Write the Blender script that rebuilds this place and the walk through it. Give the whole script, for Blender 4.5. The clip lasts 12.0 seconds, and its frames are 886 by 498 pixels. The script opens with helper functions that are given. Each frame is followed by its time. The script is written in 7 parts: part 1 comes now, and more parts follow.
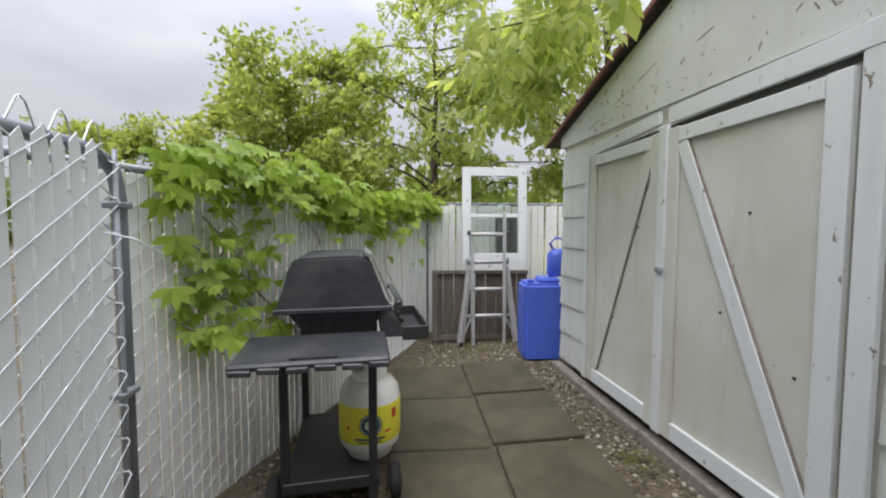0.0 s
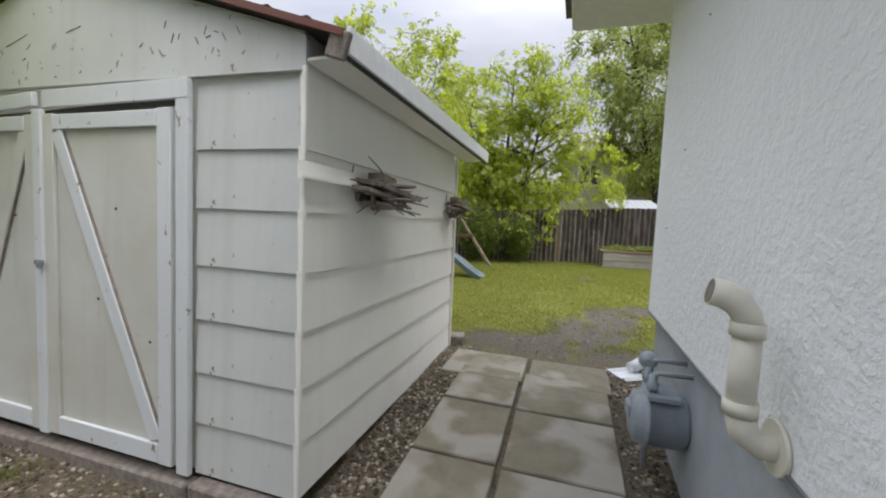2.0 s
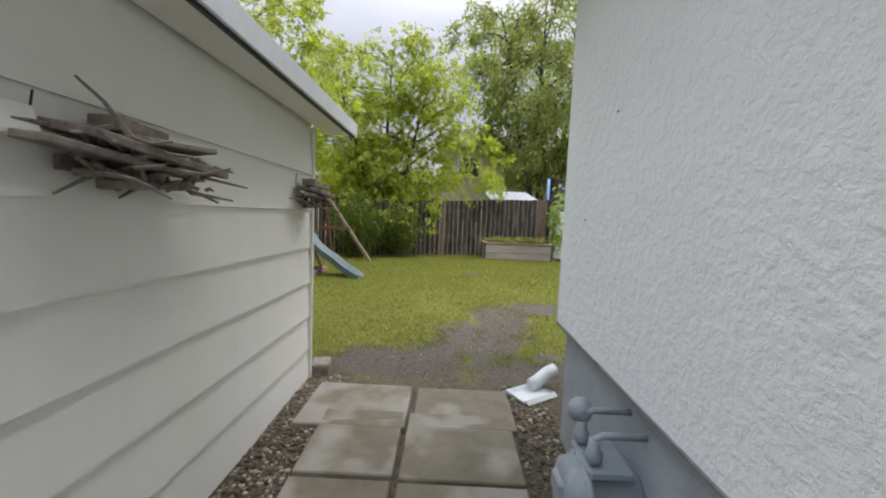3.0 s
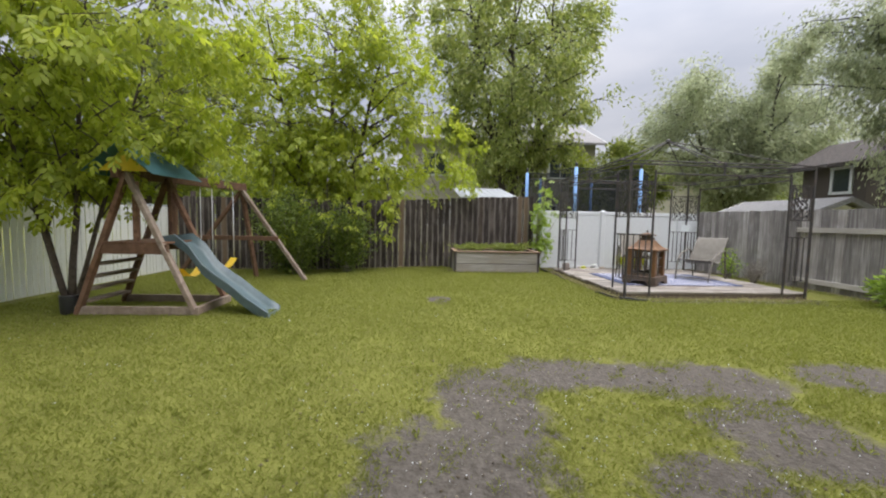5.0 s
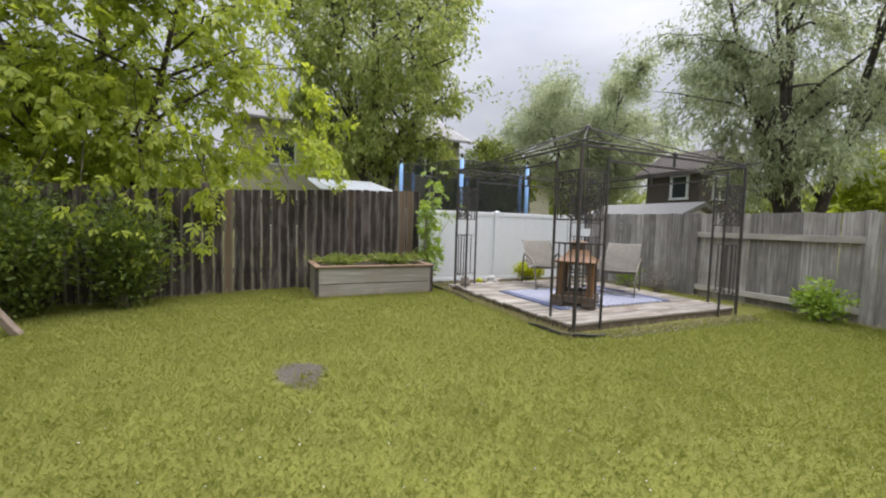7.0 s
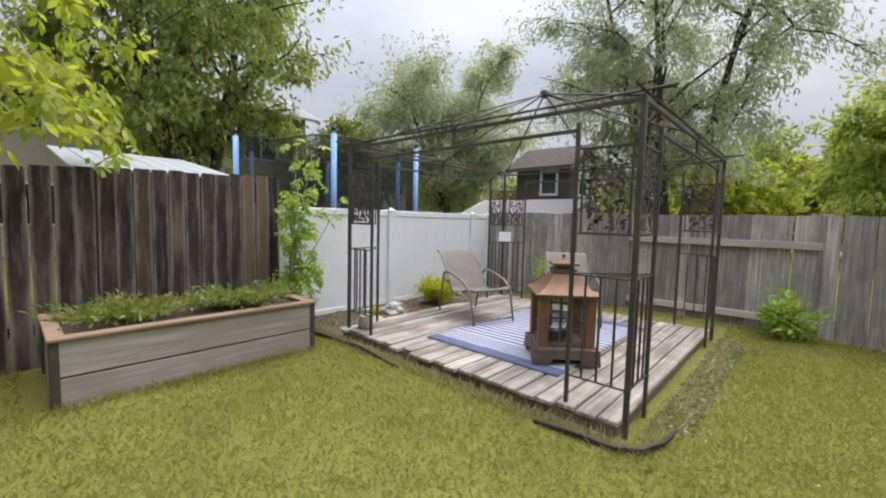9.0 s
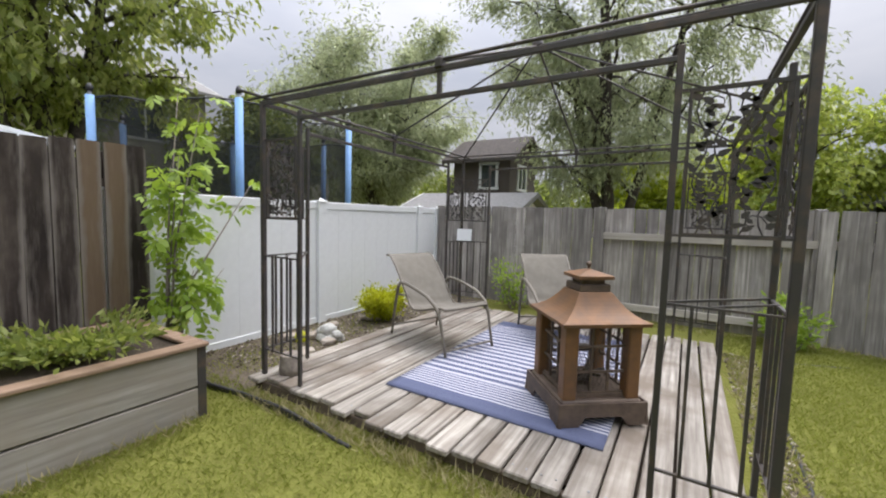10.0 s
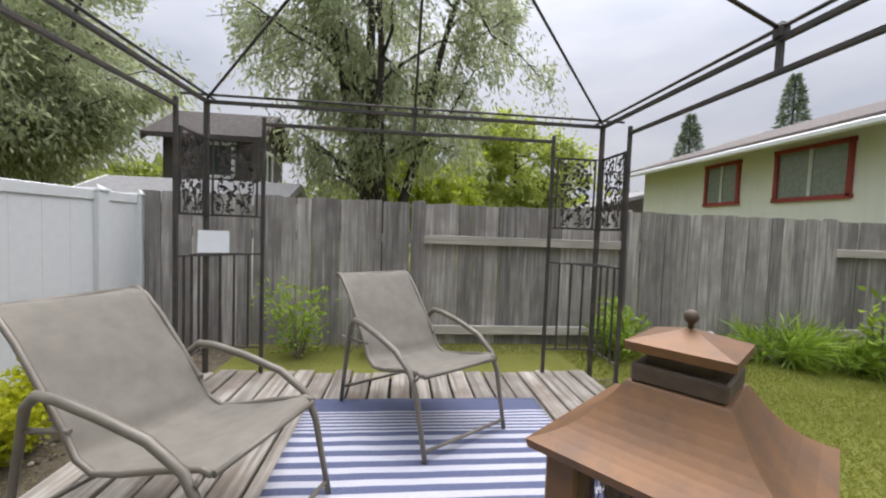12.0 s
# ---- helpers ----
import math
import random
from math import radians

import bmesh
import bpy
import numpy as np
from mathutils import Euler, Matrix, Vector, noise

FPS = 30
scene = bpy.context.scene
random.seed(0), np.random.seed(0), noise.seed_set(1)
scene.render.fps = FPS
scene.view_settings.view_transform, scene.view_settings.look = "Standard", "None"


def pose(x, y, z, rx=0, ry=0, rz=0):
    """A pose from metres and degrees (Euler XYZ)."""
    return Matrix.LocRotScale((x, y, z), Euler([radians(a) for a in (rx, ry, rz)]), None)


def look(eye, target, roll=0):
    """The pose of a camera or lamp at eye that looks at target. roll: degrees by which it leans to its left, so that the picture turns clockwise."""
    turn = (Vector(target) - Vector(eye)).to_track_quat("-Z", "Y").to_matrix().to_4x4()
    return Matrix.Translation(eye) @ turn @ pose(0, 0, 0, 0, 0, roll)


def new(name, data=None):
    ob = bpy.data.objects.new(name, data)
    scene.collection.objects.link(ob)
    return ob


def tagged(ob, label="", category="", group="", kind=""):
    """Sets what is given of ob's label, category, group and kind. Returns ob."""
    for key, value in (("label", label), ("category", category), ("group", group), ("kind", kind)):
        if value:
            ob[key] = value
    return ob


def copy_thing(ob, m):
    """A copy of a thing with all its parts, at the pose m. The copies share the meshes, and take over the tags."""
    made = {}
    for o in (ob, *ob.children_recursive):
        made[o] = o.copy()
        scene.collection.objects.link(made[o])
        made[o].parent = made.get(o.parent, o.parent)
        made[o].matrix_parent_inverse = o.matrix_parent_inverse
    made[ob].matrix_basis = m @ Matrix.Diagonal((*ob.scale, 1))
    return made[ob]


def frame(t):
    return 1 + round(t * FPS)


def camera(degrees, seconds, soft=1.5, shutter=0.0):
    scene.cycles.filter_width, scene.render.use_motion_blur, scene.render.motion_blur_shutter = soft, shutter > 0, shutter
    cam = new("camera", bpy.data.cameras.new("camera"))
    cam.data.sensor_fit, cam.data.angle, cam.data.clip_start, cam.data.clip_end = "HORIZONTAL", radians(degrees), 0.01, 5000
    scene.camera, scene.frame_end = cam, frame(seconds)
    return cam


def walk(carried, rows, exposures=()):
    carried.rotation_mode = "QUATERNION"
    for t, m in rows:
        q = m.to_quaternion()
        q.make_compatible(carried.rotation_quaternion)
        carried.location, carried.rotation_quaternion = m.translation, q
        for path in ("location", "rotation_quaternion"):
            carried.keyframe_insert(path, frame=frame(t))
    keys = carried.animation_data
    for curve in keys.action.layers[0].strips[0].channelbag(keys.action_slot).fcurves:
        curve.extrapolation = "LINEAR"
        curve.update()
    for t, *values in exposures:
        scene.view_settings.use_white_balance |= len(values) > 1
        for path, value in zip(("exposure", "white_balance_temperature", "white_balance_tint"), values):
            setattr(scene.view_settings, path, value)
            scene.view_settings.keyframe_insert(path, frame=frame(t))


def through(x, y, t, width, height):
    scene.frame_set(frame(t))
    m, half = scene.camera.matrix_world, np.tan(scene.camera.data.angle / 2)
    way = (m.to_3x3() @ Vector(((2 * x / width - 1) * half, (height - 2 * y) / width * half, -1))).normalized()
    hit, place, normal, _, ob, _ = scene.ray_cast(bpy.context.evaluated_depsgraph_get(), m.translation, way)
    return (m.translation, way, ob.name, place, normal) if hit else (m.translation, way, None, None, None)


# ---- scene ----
cam = camera(95.7, 12.0, soft=2.1)
PATH = [
    (0, (-0.043, 0.029, 1.552), (0.229, 2.007, 1.439), 0.1),
    (0.5, (-0.217, -0.327, 1.603), (0.405, 1.57, 1.476), 0.9),
    (1, (-0.271, -0.526, 1.612), (0.898, 1.091, 1.479), 1.8),
    (1.5, (-0.181, -0.633, 1.623), (1.458, 0.505, 1.488), 2.3),
    (2, (0.096, -0.644, 1.637), (2.003, -0.057, 1.495), 2.6),
    (2.5, (0.539, -0.618, 1.655), (2.52, -0.393, 1.498), 2.4),
    (3, (1.081, -0.57, 1.637), (3.075, -0.549, 1.48), 2.4),
    (3.2, (1.319, -0.582, 1.63), (3.313, -0.589, 1.471), 2.3),
    (4.8, (3.28, -0.771, 1.655), (5.272, -0.869, 1.511), 1.2),
    (5, (3.545, -0.773, 1.669), (5.536, -0.903, 1.525), 1.2),
    (5.5, (4.202, -0.773, 1.67), (6.177, -1.052, 1.533), 1.3),
    (6, (4.861, -0.765, 1.679), (6.796, -1.256, 1.543), 1.4),
    (6.5, (5.566, -0.799, 1.669), (7.451, -1.455, 1.539), 1.6),
    (7, (6.223, -0.819, 1.695), (8.034, -1.658, 1.568), 1.6),
    (7.2, (6.442, -0.847, 1.699), (8.223, -1.75, 1.577), 1.7),
    (8.8, (8.66, -1.312, 1.86), (10.048, -2.745, 1.712), 1.5),
    (9, (8.895, -1.457, 1.854), (10.238, -2.932, 1.706), 1.4),
    (9.5, (9.498, -1.81, 1.822), (10.692, -3.408, 1.676), 1.4),
    (10, (10.019, -2.229, 1.828), (11.054, -3.933, 1.668), 1.6),
    (10.5, (10.48, -2.63, 1.823), (11.27, -4.46, 1.673), 2.0),
    (11, (10.844, -3.124, 1.773), (11.351, -5.054, 1.639), 2.3),
    (11.5, (11.142, -3.561, 1.746), (11.319, -5.55, 1.633), 2.2),
    (12, (11.271, -4.013, 1.746), (11.065, -6.0, 1.644), 2.1),
]
walk(cam, [(t, look(eye, target, roll)) for t, eye, target, roll in PATH], [(0, 0.5, 6330, 16), (12, 0.5, 6330, 16)])

# ---- sky and sun: a bright overcast day ----
SUN_ELEV, SUN_AZ = 64, 200


def make_world():
    world = bpy.data.worlds.new("sky")
    scene.world = world
    world.use_nodes = True
    nt = world.node_tree
    nt.nodes.clear()
    out = nt.nodes.new("ShaderNodeOutputWorld")
    bg = nt.nodes.new("ShaderNodeBackground")
    sky = nt.nodes.new("ShaderNodeTexSky")
    sky.sky_type, sky.sun_disc = "NISHITA", False
    sky.sun_elevation, sky.sun_rotation = radians(SUN_ELEV), radians(SUN_AZ)
    sky.air_density, sky.dust_density = 1.2, 4.0
    tc = nt.nodes.new("ShaderNodeTexCoord")
    mp = nt.nodes.new("ShaderNodeMapping")
    mp.inputs["Scale"].default_value = (1.0, 1.0, 3.2)
    no = nt.nodes.new("ShaderNodeTexNoise")
    no.inputs["Scale"].default_value, no.inputs["Detail"].default_value = 1.7, 6
    ramp = nt.nodes.new("ShaderNodeValToRGB")
    e = ramp.color_ramp.elements
    e[0].position, e[0].color = 0.30, (6.4, 7.0, 7.9, 1)
    e[1].position, e[1].color = 0.68, (10.4, 10.6, 10.8, 1)
    mix = nt.nodes.new("ShaderNodeMix")
    mix.data_type = "RGBA"
    mix.inputs["Factor"].default_value = 0.9
    nt.links.new(tc.outputs["Generated"], mp.inputs["Vector"])
    nt.links.new(mp.outputs["Vector"], no.inputs["Vector"])
    nt.links.new(no.outputs["Fac"], ramp.inputs["Fac"])
    nt.links.new(sky.outputs["Color"], mix.inputs["A"])
    nt.links.new(ramp.outputs["Color"], mix.inputs["B"])
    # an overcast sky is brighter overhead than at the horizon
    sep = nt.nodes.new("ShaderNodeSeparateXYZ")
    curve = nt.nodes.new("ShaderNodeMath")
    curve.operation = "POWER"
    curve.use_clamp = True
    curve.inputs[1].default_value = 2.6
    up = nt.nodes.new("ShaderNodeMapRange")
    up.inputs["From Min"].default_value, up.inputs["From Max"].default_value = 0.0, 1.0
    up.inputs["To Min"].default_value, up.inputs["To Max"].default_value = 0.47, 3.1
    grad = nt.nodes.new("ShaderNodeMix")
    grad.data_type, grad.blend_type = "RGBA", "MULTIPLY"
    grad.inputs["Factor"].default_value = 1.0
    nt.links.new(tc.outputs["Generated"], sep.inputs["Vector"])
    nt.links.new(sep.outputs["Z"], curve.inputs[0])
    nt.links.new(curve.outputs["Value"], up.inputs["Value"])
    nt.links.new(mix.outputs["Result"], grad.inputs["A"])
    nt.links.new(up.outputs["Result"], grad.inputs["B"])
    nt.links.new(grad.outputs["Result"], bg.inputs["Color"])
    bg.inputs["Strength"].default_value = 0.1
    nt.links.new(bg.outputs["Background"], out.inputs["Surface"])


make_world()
sun = new("sun", bpy.data.lights.new("sun", "SUN"))
sun.data.energy, sun.data.angle, sun.data.color = 2.0, radians(60), (1.0, 0.97, 0.92)
az = radians(SUN_AZ)
sun.matrix_world = look((0, 0, 30), (-math.sin(az) * math.cos(radians(SUN_ELEV)), -math.cos(az) * math.cos(radians(SUN_ELEV)), 30 - math.sin(radians(SUN_ELEV))))

# ---- materials ----


def node_mat(name, rough=0.7, metal=0.0, spec=0.5):
    m = bpy.data.materials.new(name)
    m.use_nodes = True
    b = m.node_tree.nodes["Principled BSDF"]
    b.inputs["Roughness"].default_value, b.inputs["Metallic"].default_value = rough, metal
    b.inputs["Specular IOR Level"].default_value = spec
    return m, m.node_tree, b


def noise_node(nt, scale, detail=4, vec=None, rough=0.55):
    n = nt.nodes.new("ShaderNodeTexNoise")
    n.inputs["Scale"].default_value, n.inputs["Detail"].default_value, n.inputs["Roughness"].default_value = scale, detail, rough
    if vec is not None:
        nt.links.new(vec, n.inputs["Vector"])
    return n.outputs["Fac"]


def ramp_node(nt, fac, stops):
    r = nt.nodes.new("ShaderNodeValToRGB")
    els = r.color_ramp.elements
    while len(els) < len(stops):
        els.new(0.5)
    for el, (p, c) in zip(els, stops):
        el.position, el.color = p, (*c, 1)
    nt.links.new(fac, r.inputs["Fac"])
    return r.outputs["Color"]


def mix_node(nt, fac, a, b, mode="MIX"):
    m = nt.nodes.new("ShaderNodeMix")
    m.data_type, m.blend_type = "RGBA", mode
    for key, v in (("Factor", fac), ("A", a), ("B", b)):
        if isinstance(v, (int, float)):
            m.inputs[key].default_value = v
        elif isinstance(v, tuple):
            m.inputs[key].default_value = (*v, 1)
        else:
            nt.links.new(v, m.inputs[key])
    return m.outputs["Result"]


def math_node(nt, op, a, b=0.0):
    m = nt.nodes.new("ShaderNodeMath")
    m.operation = op
    for i, v in enumerate((a, b)):
        if isinstance(v, (int, float)):
            m.inputs[i].default_value = v
        else:
            nt.links.new(v, m.inputs[i])
    return m.outputs["Value"]


def coords(nt, scale=(1, 1, 1), kind="Object"):
    tc = nt.nodes.new("ShaderNodeTexCoord")
    mp = nt.nodes.new("ShaderNodeMapping")
    mp.inputs["Scale"].default_value = scale
    nt.links.new(tc.outputs[kind], mp.inputs["Vector"])
    return mp.outputs["Vector"]


def shifted(nt, vec):
    """Coordinates moved by each object's own random number, so that alike pieces differ."""
    oi = nt.nodes.new("ShaderNodeObjectInfo")
    add = nt.nodes.new("ShaderNodeVectorMath")
    mul = math_node(nt, "MULTIPLY", oi.outputs["Random"], 37.0)
    nt.links.new(vec, add.inputs[0])
    nt.links.new(mul, add.inputs[1])
    return add.outputs["Vector"], oi.outputs["Random"]


def bump(nt, b, height, strength=0.3, dist=0.01):
    n = nt.nodes.new("ShaderNodeBump")
    n.inputs["Strength"].default_value, n.inputs["Distance"].default_value = strength, dist
    nt.links.new(height, n.inputs["Height"])
    nt.links.new(n.outputs["Normal"], b.inputs["Normal"])


def wood(name, dark, light, stain, grain=(1, 1, 1), rough=0.85, spread=0.35, relief=0.4):
    """Weathered wood: grain stretched along one axis, blotches, and a shade of its own for each board."""
    m, nt, b = node_mat(name, rough, 0, 0.25)
    v, rnd = shifted(nt, coords(nt, grain))
    fine = noise_node(nt, 34, 6, v)
    big = noise_node(nt, 2.2, 4, shifted(nt, coords(nt))[0])
    c = ramp_node(nt, fine, [(0.3, dark), (0.72, light)])
    c = mix_node(nt, ramp_node(nt, big, [(0.42, (0, 0, 0)), (0.68, (1, 1, 1))]), c, stain)
    shade = nt.nodes.new("ShaderNodeMapRange")
    shade.inputs["To Min"].default_value, shade.inputs["To Max"].default_value = 1 - spread, 1 + spread
    nt.links.new(rnd, shade.inputs["Value"])
    c = mix_node(nt, 1.0, c, shade.outputs["Result"], "MULTIPLY")
    nt.links.new(c, b.inputs["Base Color"])
    bump(nt, b, fine, relief, 0.006)
    return m


def painted(name, base, dirt, rough=0.6, dirt_amount=0.35, flake=0.0, relief=0.15, scale=1.0):
    """Old paint: faint cloudy tint, streaks that run down, and a few bare flakes."""
    m, nt, b = node_mat(name, rough, 0, 0.35)
    cloud = noise_node(nt, 1.4 * scale, 5, coords(nt))
    streak = noise_node(nt, 5 * scale, 5, coords(nt, (1.5, 1.5, 0.12)))
    c = mix_node(nt, math_node(nt, "MULTIPLY", ramp_node(nt, cloud, [(0.35, (0, 0, 0)), (0.75, (1, 1, 1))]), dirt_amount), base, dirt)
    c = mix_node(nt, math_node(nt, "MULTIPLY", ramp_node(nt, streak, [(0.5, (0, 0, 0)), (0.8, (1, 1, 1))]), dirt_amount), c, dirt)
    fine = noise_node(nt, 60 * scale, 4, coords(nt))
    if flake:
        spot = noise_node(nt, 13 * scale, 6, coords(nt, (1, 1, 0.6)), 0.7)
        c = mix_node(nt, ramp_node(nt, spot, [(0.70 - flake * 0.1, (0, 0, 0)), (0.72 - flake * 0.1, (1, 1, 1))]), c, (0.22, 0.19, 0.15))
    nt.links.new(c, b.inputs["Base Color"])
    bump(nt, b, fine, relief, 0.004)
    return m


def metal(name, base, rust, amount=0.4, rough=0.5, metallic=0.6, scale=9):
    m, nt, b = node_mat(name, rough, metallic, 0.5)
    n1 = noise_node(nt, scale, 6, shifted(nt, coords(nt))[0], 0.65)
    n2 = noise_node(nt, scale * 9, 3, coords(nt))
    c = mix_node(nt, ramp_node(nt, n1, [(0.62 - amount * 0.4, (0, 0, 0)), (0.78 - amount * 0.3, (1, 1, 1))]), base, rust)
    nt.links.new(c, b.inputs["Base Color"])
    bump(nt, b, n2, 0.12, 0.003)
    return m


def leaf_mat(name, dark, mid, light, shine=0.45, through=0.52, tint=(1.25, 1.25, 0.8)):
    """Leaves: a colour for each leaf, light that shines through, a little gloss."""
    m, nt, b = node_mat(name, shine, 0, 0.35)
    g = nt.nodes.new("ShaderNodeNewGeometry")
    n = noise_node(nt, 0.9, 2, coords(nt))
    f = math_node(nt, "ADD", math_node(nt, "MULTIPLY", g.outputs["Random Per Island"], 0.6), math_node(nt, "MULTIPLY", n, 0.4))
    c = ramp_node(nt, f, [(0.1, dark), (0.5, mid), (0.92, light)])
    nt.links.new(c, b.inputs["Base Color"])
    tr = nt.nodes.new("ShaderNodeBsdfTranslucent")
    mixc = mix_node(nt, 1.0, c, tint, "MULTIPLY")
    nt.links.new(mixc, tr.inputs["Color"])
    ms = nt.nodes.new("ShaderNodeMixShader")
    ms.inputs["Fac"].default_value = through
    nt.links.new(b.outputs["BSDF"], ms.inputs[1])
    nt.links.new(tr.outputs["BSDF"], ms.inputs[2])
    nt.links.new(ms.outputs["Shader"], nt.nodes["Material Output"].inputs["Surface"])
    return m


def rough_stone(name, c0, c1, scale=9, rough=0.9, relief=0.4, blot=(0.5, 0.5, 0.5), blot_amount=0.0):
    m, nt, b = node_mat(name, rough, 0, 0.3)
    v, rnd = shifted(nt, coords(nt))
    n = noise_node(nt, scale, 6, v, 0.65)
    f = noise_node(nt, scale * 14, 3, v)
    c = ramp_node(nt, n, [(0.3, c0), (0.72, c1)])
    c = mix_node(nt, math_node(nt, "MULTIPLY", f, 0.35), c, c0)
    if blot_amount:
        big = noise_node(nt, 2.6, 3, v, 0.4)
        c = mix_node(nt, math_node(nt, "MULTIPLY", ramp_node(nt, big, [(0.5, (0, 0, 0)), (0.62, (1, 1, 1))]), blot_amount), c, blot)
    nt.links.new(c, b.inputs["Base Color"])
    bump(nt, b, f, relief, 0.006)
    return m


def plain(name, base, rough=0.5, metallic=0.0, spec=0.5, var=0.12):
    m, nt, b = node_mat(name, rough, metallic, spec)
    n = noise_node(nt, 14, 5, coords(nt))
    lo = tuple(c * (1 - var) for c in base)
    hi = tuple(min(1, c * (1 + var)) for c in base)
    nt.links.new(ramp_node(nt, n, [(0.3, lo), (0.7, hi)]), b.inputs["Base Color"])
    bump(nt, b, noise_node(nt, 120, 2, coords(nt)), 0.06, 0.002)
    return m


def stucco_mat():
    m, nt, b = node_mat("white_stucco", 0.85, 0, 0.25)
    big = noise_node(nt, 0.8, 4, coords(nt))
    nt.links.new(ramp_node(nt, big, [(0.3, (0.78, 0.81, 0.82)), (0.75, (0.87, 0.89, 0.90))]), b.inputs["Base Color"])
    blob = noise_node(nt, 24, 4, coords(nt), 0.6)
    blob2 = noise_node(nt, 75, 3, coords(nt))
    h = math_node(nt, "ADD", ramp_node(nt, blob, [(0.36, (0, 0, 0)), (0.68, (1, 1, 1))]), math_node(nt, "MULTIPLY", blob2, 0.4))
    bump(nt, b, h, 0.5, 0.010)
    return m


def rug_mat():
    """Blue and white woven stripes: wide in the middle, fine towards the ends, plain blue at both ends."""
    m, nt, b = node_mat("striped_rug", 0.9, 0, 0.15)
    tc = nt.nodes.new("ShaderNodeTexCoord")
    sep = nt.nodes.new("ShaderNodeSeparateXYZ")
    nt.links.new(tc.outputs["Object"], sep.inputs["Vector"])
    y = math_node(nt, "ABSOLUTE", sep.outputs["Y"])
    wide = math_node(nt, "GREATER_THAN", math_node(nt, "FRACT", math_node(nt, "MULTIPLY", sep.outputs["Y"], 1 / 0.098)), 0.52)
    fine = math_node(nt, "GREATER_THAN", math_node(nt, "FRACT", math_node(nt, "MULTIPLY", sep.outputs["Y"], 1 / 0.04)), 0.5)
    sel1 = math_node(nt, "GREATER_THAN", y, 0.66)
    sel2 = math_node(nt, "GREATER_THAN", y, 0.96)
    f = math_node(nt, "ADD", math_node(nt, "MULTIPLY", wide, math_node(nt, "SUBTRACT", 1.0, sel1)), math_node(nt, "MULTIPLY", fine, sel1))
    weave = noise_node(nt, 160, 2, coords(nt))
    blue = ramp_node(nt, weave, [(0.3, (0.078, 0.09, 0.155)), (0.7, (0.125, 0.14, 0.215))])
    white = ramp_node(nt, weave, [(0.3, (0.38, 0.38, 0.43)), (0.7, (0.51, 0.51, 0.555))])
    c = mix_node(nt, f, blue, white)
    c = mix_node(nt, sel2, c, blue)
    nt.links.new(c, b.inputs["Base Color"])
    bump(nt, b, weave, 0.3, 0.004)
    return m


def ground_mat():
    """Lawn, bare dry soil and gravel, parted by where they lie, with ragged borders."""
    m, nt, b = node_mat("ground", 0.95, 0, 0.15)
    tc = nt.nodes.new("ShaderNodeTexCoord")
    p = tc.outputs["Object"]
    sep = nt.nodes.new("ShaderNodeSeparateXYZ")
    nt.links.new(p, sep.inputs["Vector"])
    edge = noise_node(nt, 1.9, 7, p, 0.72)
    fine = noise_node(nt, 22, 5, p, 0.7)
    peb = nt.nodes.new("ShaderNodeTexVoronoi")
    peb.inputs["Scale"].default_value = 42
    nt.links.new(p, peb.inputs["Vector"])
    lawn = ramp_node(nt, noise_node(nt, 3.2, 5, p), [(0.3, (0.12, 0.13, 0.024)), (0.7, (0.165, 0.176, 0.034))])
    lawn = mix_node(nt, math_node(nt, "MULTIPLY", fine, 0.3), lawn, (0.18, 0.15, 0.06))
    soil = ramp_node(nt, fine, [(0.3, (0.06, 0.051, 0.041)), (0.7, (0.135, 0.12, 0.10))])
    grav = mix_node(nt, 0.75, ramp_node(nt, peb.outputs["Distance"], [(0.05, (0.24, 0.21, 0.16)), (0.55, (0.06, 0.046, 0.032))]), ramp_node(nt, fine, [(0.3, (0.065, 0.052, 0.034)), (0.7, (0.17, 0.142, 0.10))]))

    def blob(cx, cy, rx, ry):
        dx = math_node(nt, "MULTIPLY", math_node(nt, "SUBTRACT", sep.outputs["X"], cx), 1 / rx)
        dy = math_node(nt, "MULTIPLY", math_node(nt, "SUBTRACT", sep.outputs["Y"], cy), 1 / ry)
        d = math_node(nt, "SQRT", math_node(nt, "ADD", math_node(nt, "POWER", dx, 2.0), math_node(nt, "POWER", dy, 2.0)))
        d = math_node(nt, "ADD", d, math_node(nt, "MULTIPLY", math_node(nt, "SUBTRACT", edge, 0.5), 2.8))
        r = nt.nodes.new("ShaderNodeMapRange")
        r.inputs["From Min"].default_value, r.inputs["From Max"].default_value = 1.16, 0.84
        nt.links.new(d, r.inputs["Value"])
        return r.outputs["Result"]

    bare = 0.0
    for spec in SOIL:
        bare = math_node(nt, "MAXIMUM", blob(*spec), bare)
    c = mix_node(nt, bare, lawn, soil)
    gx = nt.nodes.new("ShaderNodeMapRange")
    gx.inputs["From Min"].default_value, gx.inputs["From Max"].default_value = 4.9, 4.5
    nt.links.new(math_node(nt, "ADD", sep.outputs["X"], math_node(nt, "MULTIPLY", edge, 0.3)), gx.inputs["Value"])
    c = mix_node(nt, gx.outputs["Result"], c, grav)
    strip = math_node(nt, "MULTIPLY", math_node(nt, "LESS_THAN", math_node(nt, "ABSOLUTE", math_node(nt, "SUBTRACT", sep.outputs["X"], 13.35)), 0.55), math_node(nt, "LESS_THAN", math_node(nt, "ABSOLUTE", math_node(nt, "ADD", sep.outputs["Y"], 6.1)), 2.2))
    c = mix_node(nt, strip, c, grav)
    nt.links.new(c, b.inputs["Base Color"])
    bump(nt, b, math_node(nt, "ADD", fine, peb.outputs["Distance"]), 0.5, 0.02)
    return m


